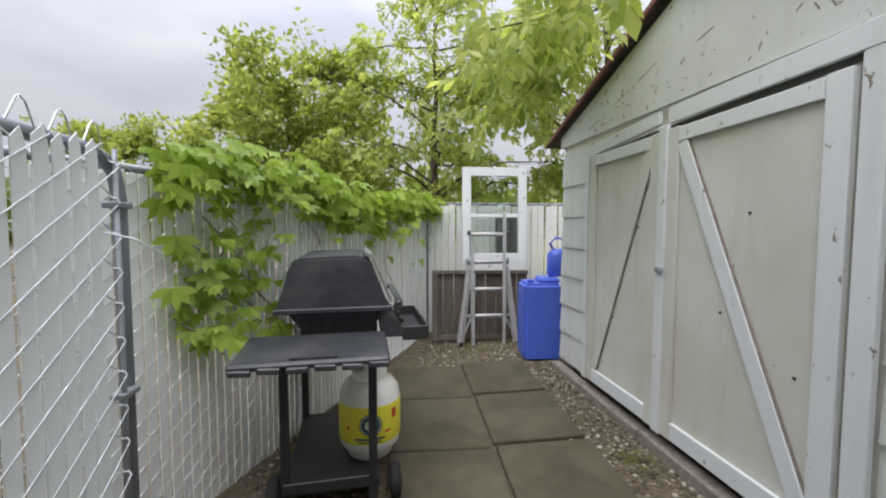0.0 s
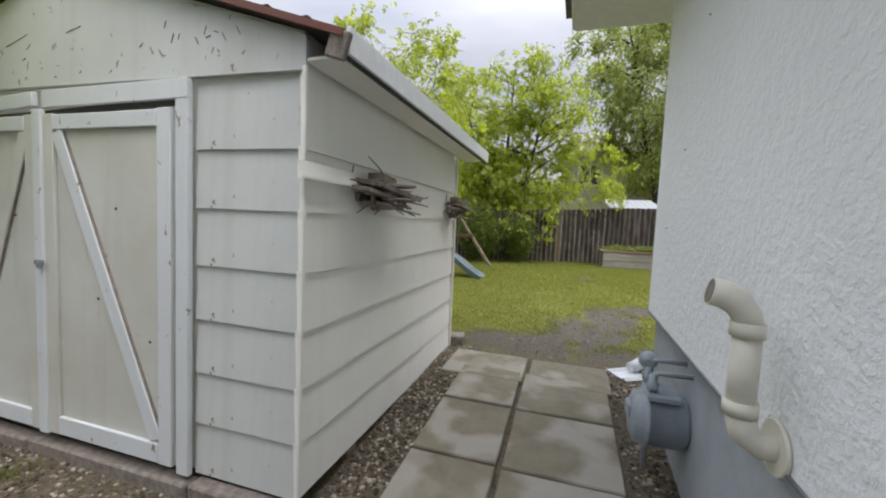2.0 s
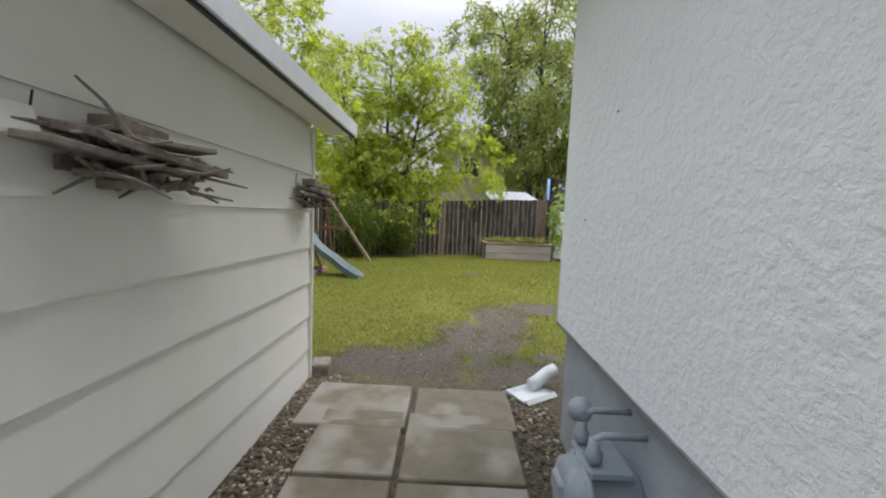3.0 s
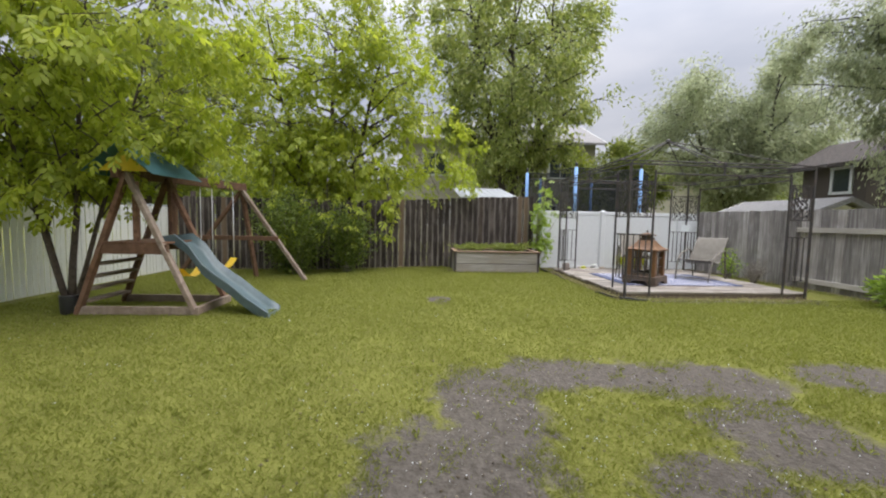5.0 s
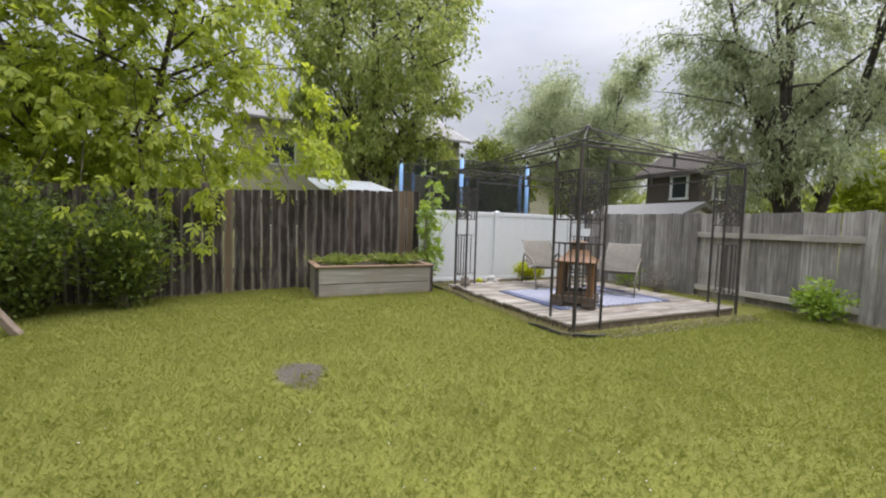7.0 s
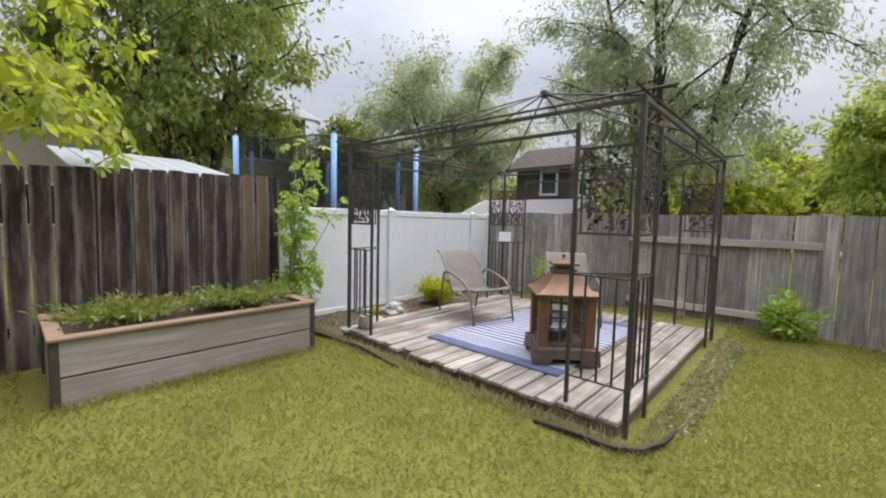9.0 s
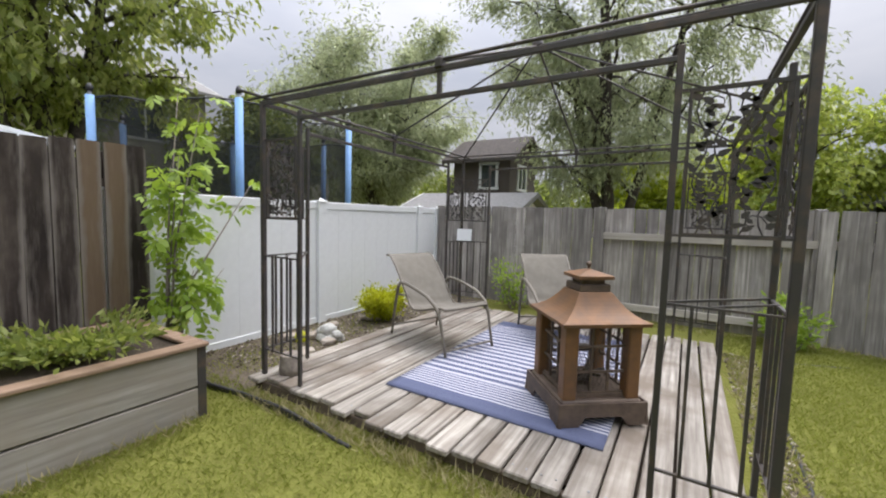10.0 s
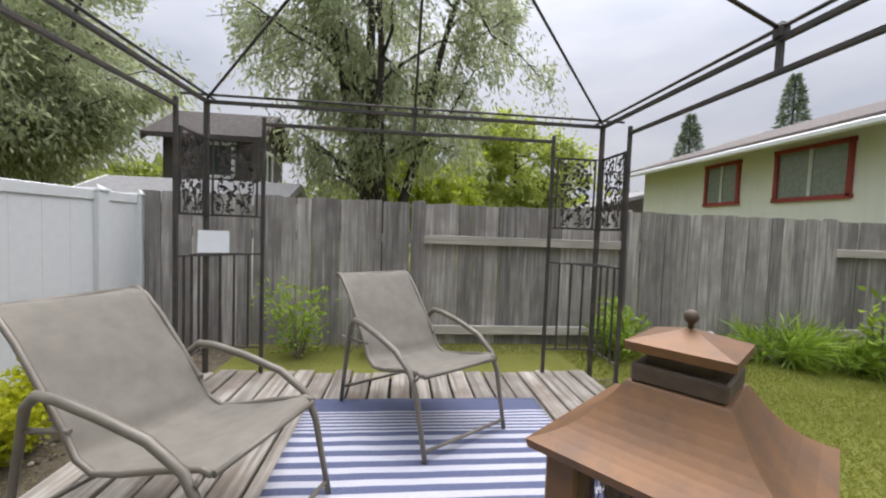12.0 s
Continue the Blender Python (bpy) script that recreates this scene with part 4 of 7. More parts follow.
# ---- slatted chain-link fences ----


def slat_fence(name, a, b, top, label, pitch=0.085, wire_step=0.075, slat_w=0.078, knuckles=True, low=None, wire_r=0.0022, post_step=2.6):
    ax, ay = a
    length = math.hypot(b[0] - ax, b[1] - ay)
    turn = math.degrees(math.atan2(b[1] - ay, b[0] - ax))
    z0 = min(height(*a), height(*b)) if low is None else low
    t = thing(name, pose(ax, ay, 0, 0, 0, turn), label, "fence")
    z1 = top
    n = int(length / pitch)
    slat = as_mesh(box(B(), (0, 0, (z0 + z1 - 0.05) / 2), (slat_w, 0.006, z1 - 0.05 - z0), bev=0.002), "slat", "slat")
    for k in range(n):
        part("slat", slat, "slat", t, m=pose((k + 0.5) * pitch, random.uniform(-0.003, 0.003), random.uniform(-0.015, 0.01), 0, random.uniform(-0.3, 0.3), 0))
    bm = B()
    hh = z1 - z0
    for sgn in (1, -1):
        x = -hh * 1.5
        while x < length + hh * 1.5:
            xa, xb = x, x + sgn * hh * 1.47
            lo, hi = (xa, z0), (xb, z1)
            # clip to the length
            pts = []
            for t_ in (0.0, 1.0):
                pts.append([lo[0] + (hi[0] - lo[0]) * t_, lo[1] + (hi[1] - lo[1]) * t_])
            (x0, h0), (x1, h1) = pts
            if x1 != x0:
                for p, q in ((pts[0], pts[1]), (pts[1], pts[0])):
                    for lim in (0.0, length):
                        out = p[0] < 0 if lim == 0.0 else p[0] > length
                        if out and (p[0] - lim) * (q[0] - lim) < 0:
                            f = (lim - p[0]) / (q[0] - p[0])
                            p[1] += (q[1] - p[1]) * f
                            p[0] = lim
            if 0 <= pts[0][0] <= length and 0 <= pts[1][0] <= length and abs(pts[0][1] - pts[1][1]) > 0.02:
                off = -0.0065 * sgn
                steps = max(2, int(abs(pts[1][1] - pts[0][1]) / 0.3))
                tube(bm, [(pts[0][0] + (pts[1][0] - pts[0][0]) * i / steps, off, pts[0][1] + (pts[1][1] - pts[0][1]) * i / steps) for i in range(steps + 1)], wire_r, 3)
            x += wire_step
    tagged(part("wire_mesh", bm, "wire", t, "diamond mesh of galvanised wire"), kind="stuff")
    part("top_rail", tube(B(), [(0, 0.03, z1 - 0.03), (length, 0.03, z1 - 0.03)], 0.021, 8), "galv", t)
    k = 0.0
    while k <= length + 0.01:
        part("post", lathe(B(), [(0.028, z0 - 0.1), (0.028, z1 + 0.01), (0.018, z1 + 0.03)], 10, (k, 0.035, 0)), "galv", t)
        k += post_step
    return t


slat_fence("slatted_fence", (-1.55, 1.15), (0.5, 5.7), 1.84, "white slatted chain-link fence overgrown with creeper", pitch=0.056, slat_w=0.046, wire_step=0.16, post_step=1.65)
slat_fence("slatted_fence", (0.52, 5.7), (13.8, 5.1), 1.90, "long white slatted chain-link fence along the yard", pitch=0.10, slat_w=0.090, wire_step=0.2, post_step=2.65)


def gate():
    """A chain-link gate: pointed slats woven into flat diamonds of wire, hung in a rounded tube frame."""
    t = thing("chain_link_gate", pose(-0.925, 0, 0), "chain-link gate with pale plastic slats and a rounded tube frame", "gate")
    far, near, top = 1.40, -0.62, 1.80
    w, bm = 0.043, B()
    prism(bm, [(0, -w / 2, 0.08), (0, w / 2, 0.08), (0, w / 2, top - 0.02), (0, 0.008, top + 0.02), (0, -w / 2, top - 0.01)], (0.004, 0, 0))
    slat = as_mesh(bm, "slat", "slat")
    n = int((far - near) / 0.061)
    for k in range(n):
        part("slat", slat, "slat", t, m=pose(random.uniform(-0.003, 0.003), far - w / 2 - k * 0.061, random.uniform(-0.03, 0.02), random.uniform(-0.25, 0.25), 0, random.uniform(-7, 7)))
    # each wire passes in front of the slats on its way up to the far side, and behind them on its way back
    for name, off, sgn in (("front_wire", 0.009, 1), ("rear_wire", -0.009, -1)):
        bm = B()
        z = -1.3
        while z < top + 1.4:
            pts = []
            for k in range(34):
                y = near + (far + 0.075 - near) * k / 33
                h = z + sgn * 0.68 * (y - near)
                if 0.06 < h < top + 0.02:
                    pts.append((off + 0.002 * math.sin(y * 103), y, h))
            if len(pts) > 1:
                tube(bm, pts, 0.0024, 5)
            z += 0.115
        tagged(part(name, bm, "wire", t, "pale wire of the diamond mesh"), kind="stuff")
    for k in range(15):
        z = 0.12 + k * 0.115
        part("wire_end", tube(B(), [(0.008, far + 0.072, z), (0.012, far + 0.082, z + 0.012), (0.004, far + 0.080, z + 0.026), (-0.006, far + 0.066, z + 0.03)], 0.0029, 4), "white_metal", t)
    for k in range(17):
        y = near + 0.06 + k * 0.122
        part("wire_end", tube(B(), [(0.008, y - 0.05, top), (0.0, y - 0.012, top + 0.055), (0.0, y, top + 0.07), (0.004, y + 0.012, top + 0.055), (-0.008, y + 0.05, top)], 0.0029, 4), "wire", t)
    part("frame_tube", tube(B(), [(-0.03, near, 1.79), (-0.03, 1.38, 1.79), (-0.03, 1.47, 1.775), (-0.03, 1.53, 1.73), (-0.03, 1.55, 1.64), (-0.03, 1.55, 0.05)], 0.022, 12), "galv", t, "grey tube with a rounded corner")
    part("tension_bar", tube(B(), [(0.0, far + 0.085, 0.08), (0.0, far + 0.085, 1.80)], 0.008, 8), "galv", t)
    for z in (0.52, 0.98, 1.62):
        part("tension_band", box(B(), (-0.012, far + 0.11, z), (0.05, 0.085, 0.022), bev=0.004), "galv", t)
    part("loose_wire", tube(B(), [(0.01, far + 0.01, 1.53), (0.05, far + 0.08, 1.51), (0.10, far + 0.16, 1.45)], 0.0032, 5), "white_metal", t)


gate()

# ---- wooden and vinyl fences of the yard ----


def board_mesh(w, h, d, material, cap=0.0, seed=0):
    rng = random.Random(seed)
    bm = B()
    prism(bm, [(-w / 2, 0, 0), (w / 2, 0, 0), (w / 2, 0, h - cap * rng.random()), (w / 2 - 0.01, 0, h), (-w / 2 + 0.01, 0, h), (-w / 2, 0, h - cap * rng.random())], (0, d, 0))
    return as_mesh(bm, material, "board")


def dark_fence():
    t = thing("dark_board_fence", pose(13.76, 5.05, 0, 0, 0, -90), "tall dark weathered board fence with open gaps", "fence")
    L = 8.78
    wide = [board_mesh(0.136, 1.9, 0.02, "dark_board", 0.03, s) for s in range(5)]
    k, x = 0, 0.0
    while x < L:
        y = 5.05 - x
        g = height(13.8, y)
        top = 2.12 + 0.18 * smooth((1.0 - y) / 4.5) + random.uniform(-0.012, 0.012)
        b = part("board", wide[k % 5], "dark_fence", t, m=pose(x + 0.07, random.uniform(-0.004, 0.004), g - 0.02, random.uniform(-0.5, 0.5), random.uniform(-0.6, 0.6), 0) @ Matrix.Diagonal((1, 1, (top - g + 0.02) / 1.9, 1)))
        x += 0.142 + random.uniform(0, 0.006)
        k += 1
    for z in (0.75, 1.95):
        part("rail", box(B(), (L / 2, 0.075, z + 0.05), (L, 0.04, 0.09), bev=0.004), "dark_fence", t)
    for x in (0.3, 2.7, 5.1, 7.5, 8.55):
        part("post", box(B(), (x, 0.11, 1.2), (0.09, 0.09, 2.1), bev=0.005), "dark_fence", t)


def vinyl_fence():
    t = thing("vinyl_fence", pose(13.88, -3.55, -0.07, 0, 0, -90), "white vinyl privacy fence with capped posts", "fence")
    g0 = 0.42
    L = 4.75
    posts = [0.0, 2.1, 4.2, 4.75]
    for a, b in zip(posts, posts[1:]):
        n = max(1, round((b - a) / 0.26))
        w = (b - a - 0.10) / n
        pm = as_mesh(box(B(), (0, 0, (g0 + 1.98) / 2), (w - 0.0008, 0.03, 1.98 - g0), bev=0.0008), "vinyl", "panel")
        for k in range(n):
            part("panel", pm, "vinyl", t, m=pose(a + 0.05 + (k + 0.5) * w, 0, 0))
        part("top_rail", box(B(), ((a + b) / 2, 0, 1.995), (b - a - 0.1, 0.055, 0.09), bev=0.006), "vinyl", t)
        part("bottom_rail", box(B(), ((a + b) / 2, 0, 0.56), (b - a - 0.1, 0.05, 0.12), bev=0.006), "vinyl", t)
    for x in posts:
        p = part("post", box(B(), (x, 0, 1.2), (0.12, 0.12, 1.66), bev=0.006), "vinyl", t)
        bm = B()
        box(bm, (x, 0, 2.04), (0.14, 0.14, 0.025), bev=0.004)
        prism(bm, [(x - 0.06, -0.06, 2.05), (x + 0.06, -0.06, 2.05), (x, -0.06 + 0.06, 2.09)], (0, 0.001, 0))
        part("post_cap", bm, "vinyl", p)
    part("kick_board", box(B(), (L / 2, -0.10, 0.47), (L, 0.06, 0.10), bev=0.01), "grey_fence", t, "grey timber edging at the foot")


def grey_fence():
    t = thing("grey_board_fence", pose(13.80, -8.32, -0.045, 0, 0, 180), "grey weathered board fence with horizontal rails", "fence")
    meshes = [board_mesh(0.1405, 1.66, 0.018, "grey_fence", 0.012, s) for s in range(6)]
    bounds = [0.0, 2.72, 5.06, 7.64, 10.1, 12.6]
    for i, (a, b) in enumerate(zip(bounds, bounds[1:])):
        x, k = a + 0.07, 0
        front = i % 2 == 0
        while x < b - 0.02:
            top = 2.06 - 0.004 * i + random.uniform(-0.01, 0.01)
            g = 0.40
            part("board", meshes[(k * 3 + i) % 6], "grey_fence", t, m=pose(x, (0.045 if not front else -0.05) + random.uniform(-0.004, 0.004), g, random.uniform(-0.3, 0.3), random.uniform(-0.35, 0.35), 0) @ Matrix.Diagonal((1, 1, (top - g) / 1.66, 1)))
            x += 0.1455
            k += 1
        for z in (0.72, 1.70):
            part("rail", box(B(), ((a + b) / 2, 0.0, z - 0.03), (b - a - 0.01, 0.045, 0.095), (0, random.uniform(-0.3, 0.3), 0), 0.005), "grey_rail", t)
    for x in bounds:
        part("post", box(B(), (x, 0.03, 1.2), (0.10, 0.09, 1.75), bev=0.006), "grey_fence", t)


dark_fence()
vinyl_fence()
grey_fence()


# ---- deck, rug, gazebo, chairs, lantern ----
DX0, DX1, DY0, DY1, DZ = 9.70, 12.80, -7.20, -4.02, 0.59


def make_deck():
    t = thing("deck", pose(DX0, DY0, 0), "low weathered wooden deck of long boards", "deck")
    n = 21
    w = (DX1 - DX0) / n
    L = DY1 - DY0
    bm = box(B(), (0, 0, 0), (w - 0.016, L, 0.036), bev=0.007)
    me = as_mesh(bm, "deck", "board")
    for k in range(n):
        part("board", me, "deck", t, m=pose((k + 0.5) * w, L / 2 + random.uniform(-0.035, 0.035), DZ - 0.018 + random.uniform(-0.003, 0.003), 0, random.uniform(-0.5, 0.5), random.uniform(-0.1, 0.1)))
    for y in (0.05, L - 0.05):
        part("rim_board", box(B(), ((DX1 - DX0) / 2, y, DZ - 0.105), (DX1 - DX0 - 0.04, 0.04, 0.13), bev=0.004), "deck_side", t)
    for x in (0.04, DX1 - DX0 - 0.04):
        part("rim_board", box(B(), (x, L / 2, DZ - 0.105), (0.04, L - 0.14, 0.13), bev=0.004), "deck_side", t)
    part("joist_bed", box(B(), ((DX1 - DX0) / 2, L / 2, DZ - 0.09), (DX1 - DX0 - 0.3, L - 0.3, 0.05)), "soil", t)
    for k in range(90):
        part("nail_head", NAIL, "galv", t, m=pose((random.randrange(n) + random.choice((0.25, 0.75))) * w, random.choice((0.06, 0.9, 1.7, 2.5, L - 0.06)), DZ + 0.003))


NAIL = as_mesh(lathe(B(), [(0.006, 0), (0.005, 0.001)], 6), "galv", "nail_head")


def make_rug():
    bm = B()
    nx, ny = 20, 40
    grid = [[bm.verts.new((-0.8 + 1.6 * i / nx, -1.13 + 2.26 * j / ny, 0.012 + 0.004 * noise.noise(Vector((i * 0.35, j * 0.3, 4))))) for i in range(nx + 1)] for j in range(ny + 1)]
    for a, b in zip(grid, grid[1:]):
        for i in range(nx):
            bm.faces.new((a[i], a[i + 1], b[i + 1], b[i])).smooth = True
    ed = [e for e in bm.edges if e.is_boundary]
    ex = bmesh.ops.extrude_edge_only(bm, edges=ed)["geom"]
    for g in ex:
        if isinstance(g, bmesh.types.BMVert):
            g.co.z = 0.0
    single("outdoor_rug", bm, "rug", pose(11.08, -5.55, DZ + 0.003, 0, 0, 0.0) @ Matrix.Diagonal((0.935, 0.965, 1, 1)), "blue and white striped outdoor rug on the deck", "rug")


def scroll_panel(w, h):
    """Cut-out leaf scrollwork in a thin frame, lying in the x-z plane."""
    rng = random.Random(11)
    bm = B()
    for a, b in (((0, 0, 0), (w, 0, 0)), ((0, 0, h), (w, 0, h)), ((0, 0, 0), (0, 0, h)), ((w, 0, 0), (w, 0, h))):
        bar(bm, a, b, 0.012, 0.012)
    # stems that curl in and out, with small leaves along them
    for cx, sw in ((0.18, 1), (0.42, -1), (0.66, 1), (0.86, -1)):
        tube(bm, [(w * cx + 0.022 * sw * math.sin(k * 0.9), 0, h * k / 14) for k in range(15)], 0.0035, 4)
    for k in range(8):
        cx, cz, sw = w * (0.3 + 0.42 * (k % 2)), h * (0.09 + 0.115 * k), 1 if k % 2 else -1
        tube(bm, [(cx + sw * (0.045 - 0.006 * q) * math.cos(q * 0.75), 0, cz + (0.04 - 0.005 * q) * math.sin(q * 0.75)) for q in range(7)], 0.003, 4)
    for k in range(84):
        x = w * (0.05 + 0.9 * ((k * 0.377) % 1.0))
        z = h * (0.02 + 0.94 * (k / 84))
        ang = radians(rng.choice((35, 60, 120, 145, 15, 165)) + rng.uniform(-12, 12))
        l, hw = rng.uniform(0.038, 0.056), rng.uniform(0.009, 0.014)
        d, n = Vector((math.cos(ang), 0, math.sin(ang))), Vector((-math.sin(ang), 0, math.cos(ang)))
        c = Vector((x, -0.002, z))
        o = [c, c + d * l * 0.3 + n * hw, c + d * l * 0.65 + n * hw * 0.8, c + d * l, c + d * l * 0.65 - n * hw * 0.8, c + d * l * 0.3 - n * hw]
        o = [Vector((min(max(p.x, 0), w), p.y, min(max(p.z, 0), h))) for p in o]
        prism(bm, o, (0, 0.004, 0))
    return as_mesh(bm, "black_metal", "scroll_panel")


def make_gazebo():
    t = thing("gazebo_frame", pose(0, 0, 0), "bare dark steel gazebo frame with scrollwork corner panels", "gazebo")
    X0, X1, Y0, Y1 = 9.68, 12.72, -7.16, -4.09
    foot, top = 0.44, 2.63
    wing = 0.405
    panel = scroll_panel(wing - 0.09, 0.555)
    for cx, cy in ((X0, Y1), (X1, Y1), (X0, Y0), (X1, Y0)):
        sx, sy = (1 if cx == X0 else -1), (1 if cy == Y0 else -1)
        z0 = max(foot, height(cx, cy) - 0.03)
        part("corner_post", box(B(), (cx, cy, (z0 + top) / 2), (0.034, 0.034, top - z0), bev=0.004), "black_metal", t)
        for dx, dy, ang in ((sx * wing, 0, 0 if sx > 0 else 180), (0, sy * wing, 90 if sy > 0 else -90)):
            zz = z0 if (cx + dx < DX0 or cy + dy > DY1 or cx + dx > DX1 or cy + dy < DY0) else DZ
            part("side_post", box(B(), (cx + dx, cy + dy, (zz + 2.52) / 2), (0.026, 0.026, 2.52 - zz), bev=0.003), "black_metal", t)
            m = pose(cx, cy, 0, 0, 0, ang)
            part("scroll_panel", panel, "black_metal", t, "leaf scrollwork panel", m @ pose(0.045, 0, 1.785))
            for z in (0.79, 1.50, 1.78, 2.345):
                part("cross_bar", bar(B(), m @ Vector((0, 0, z)), m @ Vector((wing, 0, z)), 0.014, 0.010), "black_metal", t)
            for k in (1, 2, 3):
                part("baluster", bar(B(), m @ Vector((wing * k / 4, 0, 0.79)), m @ Vector((wing * k / 4, 0, 1.50)), 0.013), "black_metal", t)
        a, b = Vector((cx + sx * wing, cy, 1.505)), Vector((cx, cy + sy * wing, 1.505))
        part("shelf_bar", bar(B(), a, b, 0.014, 0.01), "black_metal", t)
        part("shelf_bar", bar(B(), a * 0.6 + Vector((cx, cy, 1.505)) * 0.4, b * 0.6 + Vector((cx, cy, 1.505)) * 0.4, 0.012, 0.008), "black_metal", t)
    c = [(X0, Y1), (X1, Y1), (X1, Y0), (X0, Y0)]
    peak = Vector(((X0 + X1) / 2, (Y0 + Y1) / 2, 3.29))
    for (ax, ay), (bx, by) in zip(c, c[1:] + c[:1]):
        a, b = Vector((ax, ay, 0)), Vector((bx, by, 0))
        w = (b - a).normalized()
        up = lambda z: Vector((0, 0, z))
        part("lower_beam", bar(B(), a + w * wing + up(2.47), b - w * wing + up(2.47), 0.024, 0.024, 0.002), "black_metal", t)
        part("upper_beam", bar(B(), a + up(2.61), b + up(2.61), 0.026, 0.026, 0.002), "black_metal", t)
        part("eave_rod", tube(B(), [a - w * 0.18 + up(2.66), b + w * 0.18 + up(2.66)], 0.010, 6), "black_metal", t)
        mid = (a + b) / 2
        part("link_bar", bar(B(), mid + up(2.47), mid + up(2.68), 0.022), "black_metal", t)
        part("link_clamp", box(B(), mid + up(2.64), (0.05, 0.05, 0.06), bev=0.008), "black_metal", t)
        part("roof_rib", tube(B(), [mid + up(2.65), peak], 0.009, 6), "black_metal", t)
        part("roof_rib", tube(B(), [a + up(2.63), peak], 0.009, 6), "black_metal", t)
    part("peak_hub", lathe(B(), [(0.03, -0.05), (0.05, -0.02), (0.05, 0.02), (0.02, 0.05)], 10, peak), "black_metal", t)
    card = single("paper_card", box(B(), (0, 0, 0), (0.20, 0.004, 0.165)), "vinyl", pose(12.63, -7.08, 1.59, 14, 0, 20), "white card propped on a gazebo corner shelf", "card")
    return t


def lantern():
    t = thing("outdoor_fireplace", pose(10.55, -4.93, DZ + 0.018, 0, 0, 39), "rusty brown lantern-shaped outdoor fireplace on the deck", "fireplace")
    S = 0.257
    t.scale = (1, 1, 0.925)
    # base with four feet
    base = part("base", box(B(), (0, 0, 0.125), (2 * S, 2 * S, 0.07), bev=0.012), "rust_dark", t)
    bm = B()
    for s in (-1, 1):
        for ax in (0, 1):
            o = [(-S - 0.02, 0), (-S - 0.035, 0), (-S - 0.02, 0.15), (S + 0.02, 0.15), (S + 0.035, 0), (S - 0.10, 0), (S - 0.14, 0.06), (-S + 0.14, 0.06), (-S + 0.10, 0)]
            pts = [((p, s * (S + 0.012), z) if ax == 0 else (s * (S + 0.012), p, z)) for p, z in o]
            prism(bm, pts, (0, 0.014 * s, 0) if ax == 0 else (0.014 * s, 0, 0))
    part("skirt", bm, "rust_dark", t, "skirt with bracket feet")
    part("ash_pan", box(B(), (0, 0, 0.175), (2 * S - 0.08, 2 * S - 0.08, 0.02)), "rust_dark", t)
    P = S - 0.055
    for sx in (-1, 1):
        for sy in (-1, 1):
            part("corner_column", box(B(), (sx * P, sy * P, 0.40), (0.085, 0.085, 0.50), bev=0.008), "rust", t)
    for ang in (0, 90, 180, 270):
        m = pose(0, 0, 0, 0, 0, ang)
        side = part("side_screen", box(B(), (0, -P, 0.165), (2 * P - 0.08, 0.02, 0.02)), "rust", t, m=m)
        for z in (0.19, 0.33, 0.50, 0.63):
            part("screen_bar", box(B(), (0, -P, z), (2 * P - 0.085, 0.012, 0.016)), "rust_dark", side)
        for x in (-0.055, 0.055):
            part("screen_bar", box(B(), (x, -P, 0.41), (0.014, 0.013, 0.46)), "rust_dark", side)
        bm = B()
        for k in range(15):
            x = -0.19 + k * 0.0272
            bar(bm, (max(-0.2, x - 0.17), -P + 0.012, 0.19), (x, -P + 0.012, 0.63), 0.0016)
            bar(bm, (x, -P + 0.013, 0.19), (max(-0.2, x - 0.17), -P + 0.013, 0.63), 0.0016)
        tagged(part("wire_screen", bm, "mesh", side, "fine wire mesh"), kind="stuff")
    # flared roof
    bm = B()
    rings = [(S + 0.02, 0.645), (S + 0.024, 0.668), (S - 0.01, 0.683)] + [(S - 0.01 + (0.122 - S) * u, 0.685 + 0.15 * (0.35 * u + 0.65 * u * u)) for u in (0.125, 0.25, 0.375, 0.5, 0.625, 0.75, 0.875, 1.0)] + [(0.108, 0.84)]
    prev = None
    for r, z in rings:
        ring = [bm.verts.new((sx * r, sy * r, z)) for sx, sy in ((-1, -1), (1, -1), (1, 1), (-1, 1))]
        if prev:
            for k in range(4):
                bm.faces.new((prev[k], prev[(k + 1) % 4], ring[(k + 1) % 4], ring[k]))
        else:
            bm.faces.new(ring[::-1])
        prev = ring
    bm.faces.new(prev)
    part("roof", bm, "rust", t, "flared copper-brown roof")
    part("chimney", box(B(), (0, 0, 0.865), (0.205, 0.205, 0.05), bev=0.006), "rust_dark", t)
    part("chimney", box(B(), (0, 0, 0.905), (0.15, 0.15, 0.05), bev=0.004), "rust_dark", t)
    bm = B()
    v = [bm.verts.new(p) for p in ((-0.116, -0.116, 0.925), (0.116, -0.116, 0.925), (0.116, 0.116, 0.925), (-0.116, 0.116, 0.925), (-0.116, -0.116, 0.948), (0.116, -0.116, 0.948), (0.116, 0.116, 0.948), (-0.116, 0.116, 0.948), (0, 0, 0.99))]
    for f in ((3, 2, 1, 0), (0, 1, 5, 4), (1, 2, 6, 5), (2, 3, 7, 6), (3, 0, 4, 7), (4, 5, 8), (5, 6, 8), (6, 7, 8), (7, 4, 8)):
        bm.faces.new([v[i] for i in f])
    cap = part("cap", bm, "rust", t)
    part("finial", lathe(B(), [(0.007, 0.98), (0.007, 1.0), (0.015, 1.008), (0.018, 1.02), (0.013, 1.033), (0.003, 1.038)], 12), "rust_dark", cap, "rusty round finial")
    for k in range(9):
        a = random.uniform(0, 6.28)
        r = random.uniform(0.0, 0.12)
        w = Vector((random.uniform(-1, 1), random.uniform(-1, 1), 0)).normalized() * 0.10
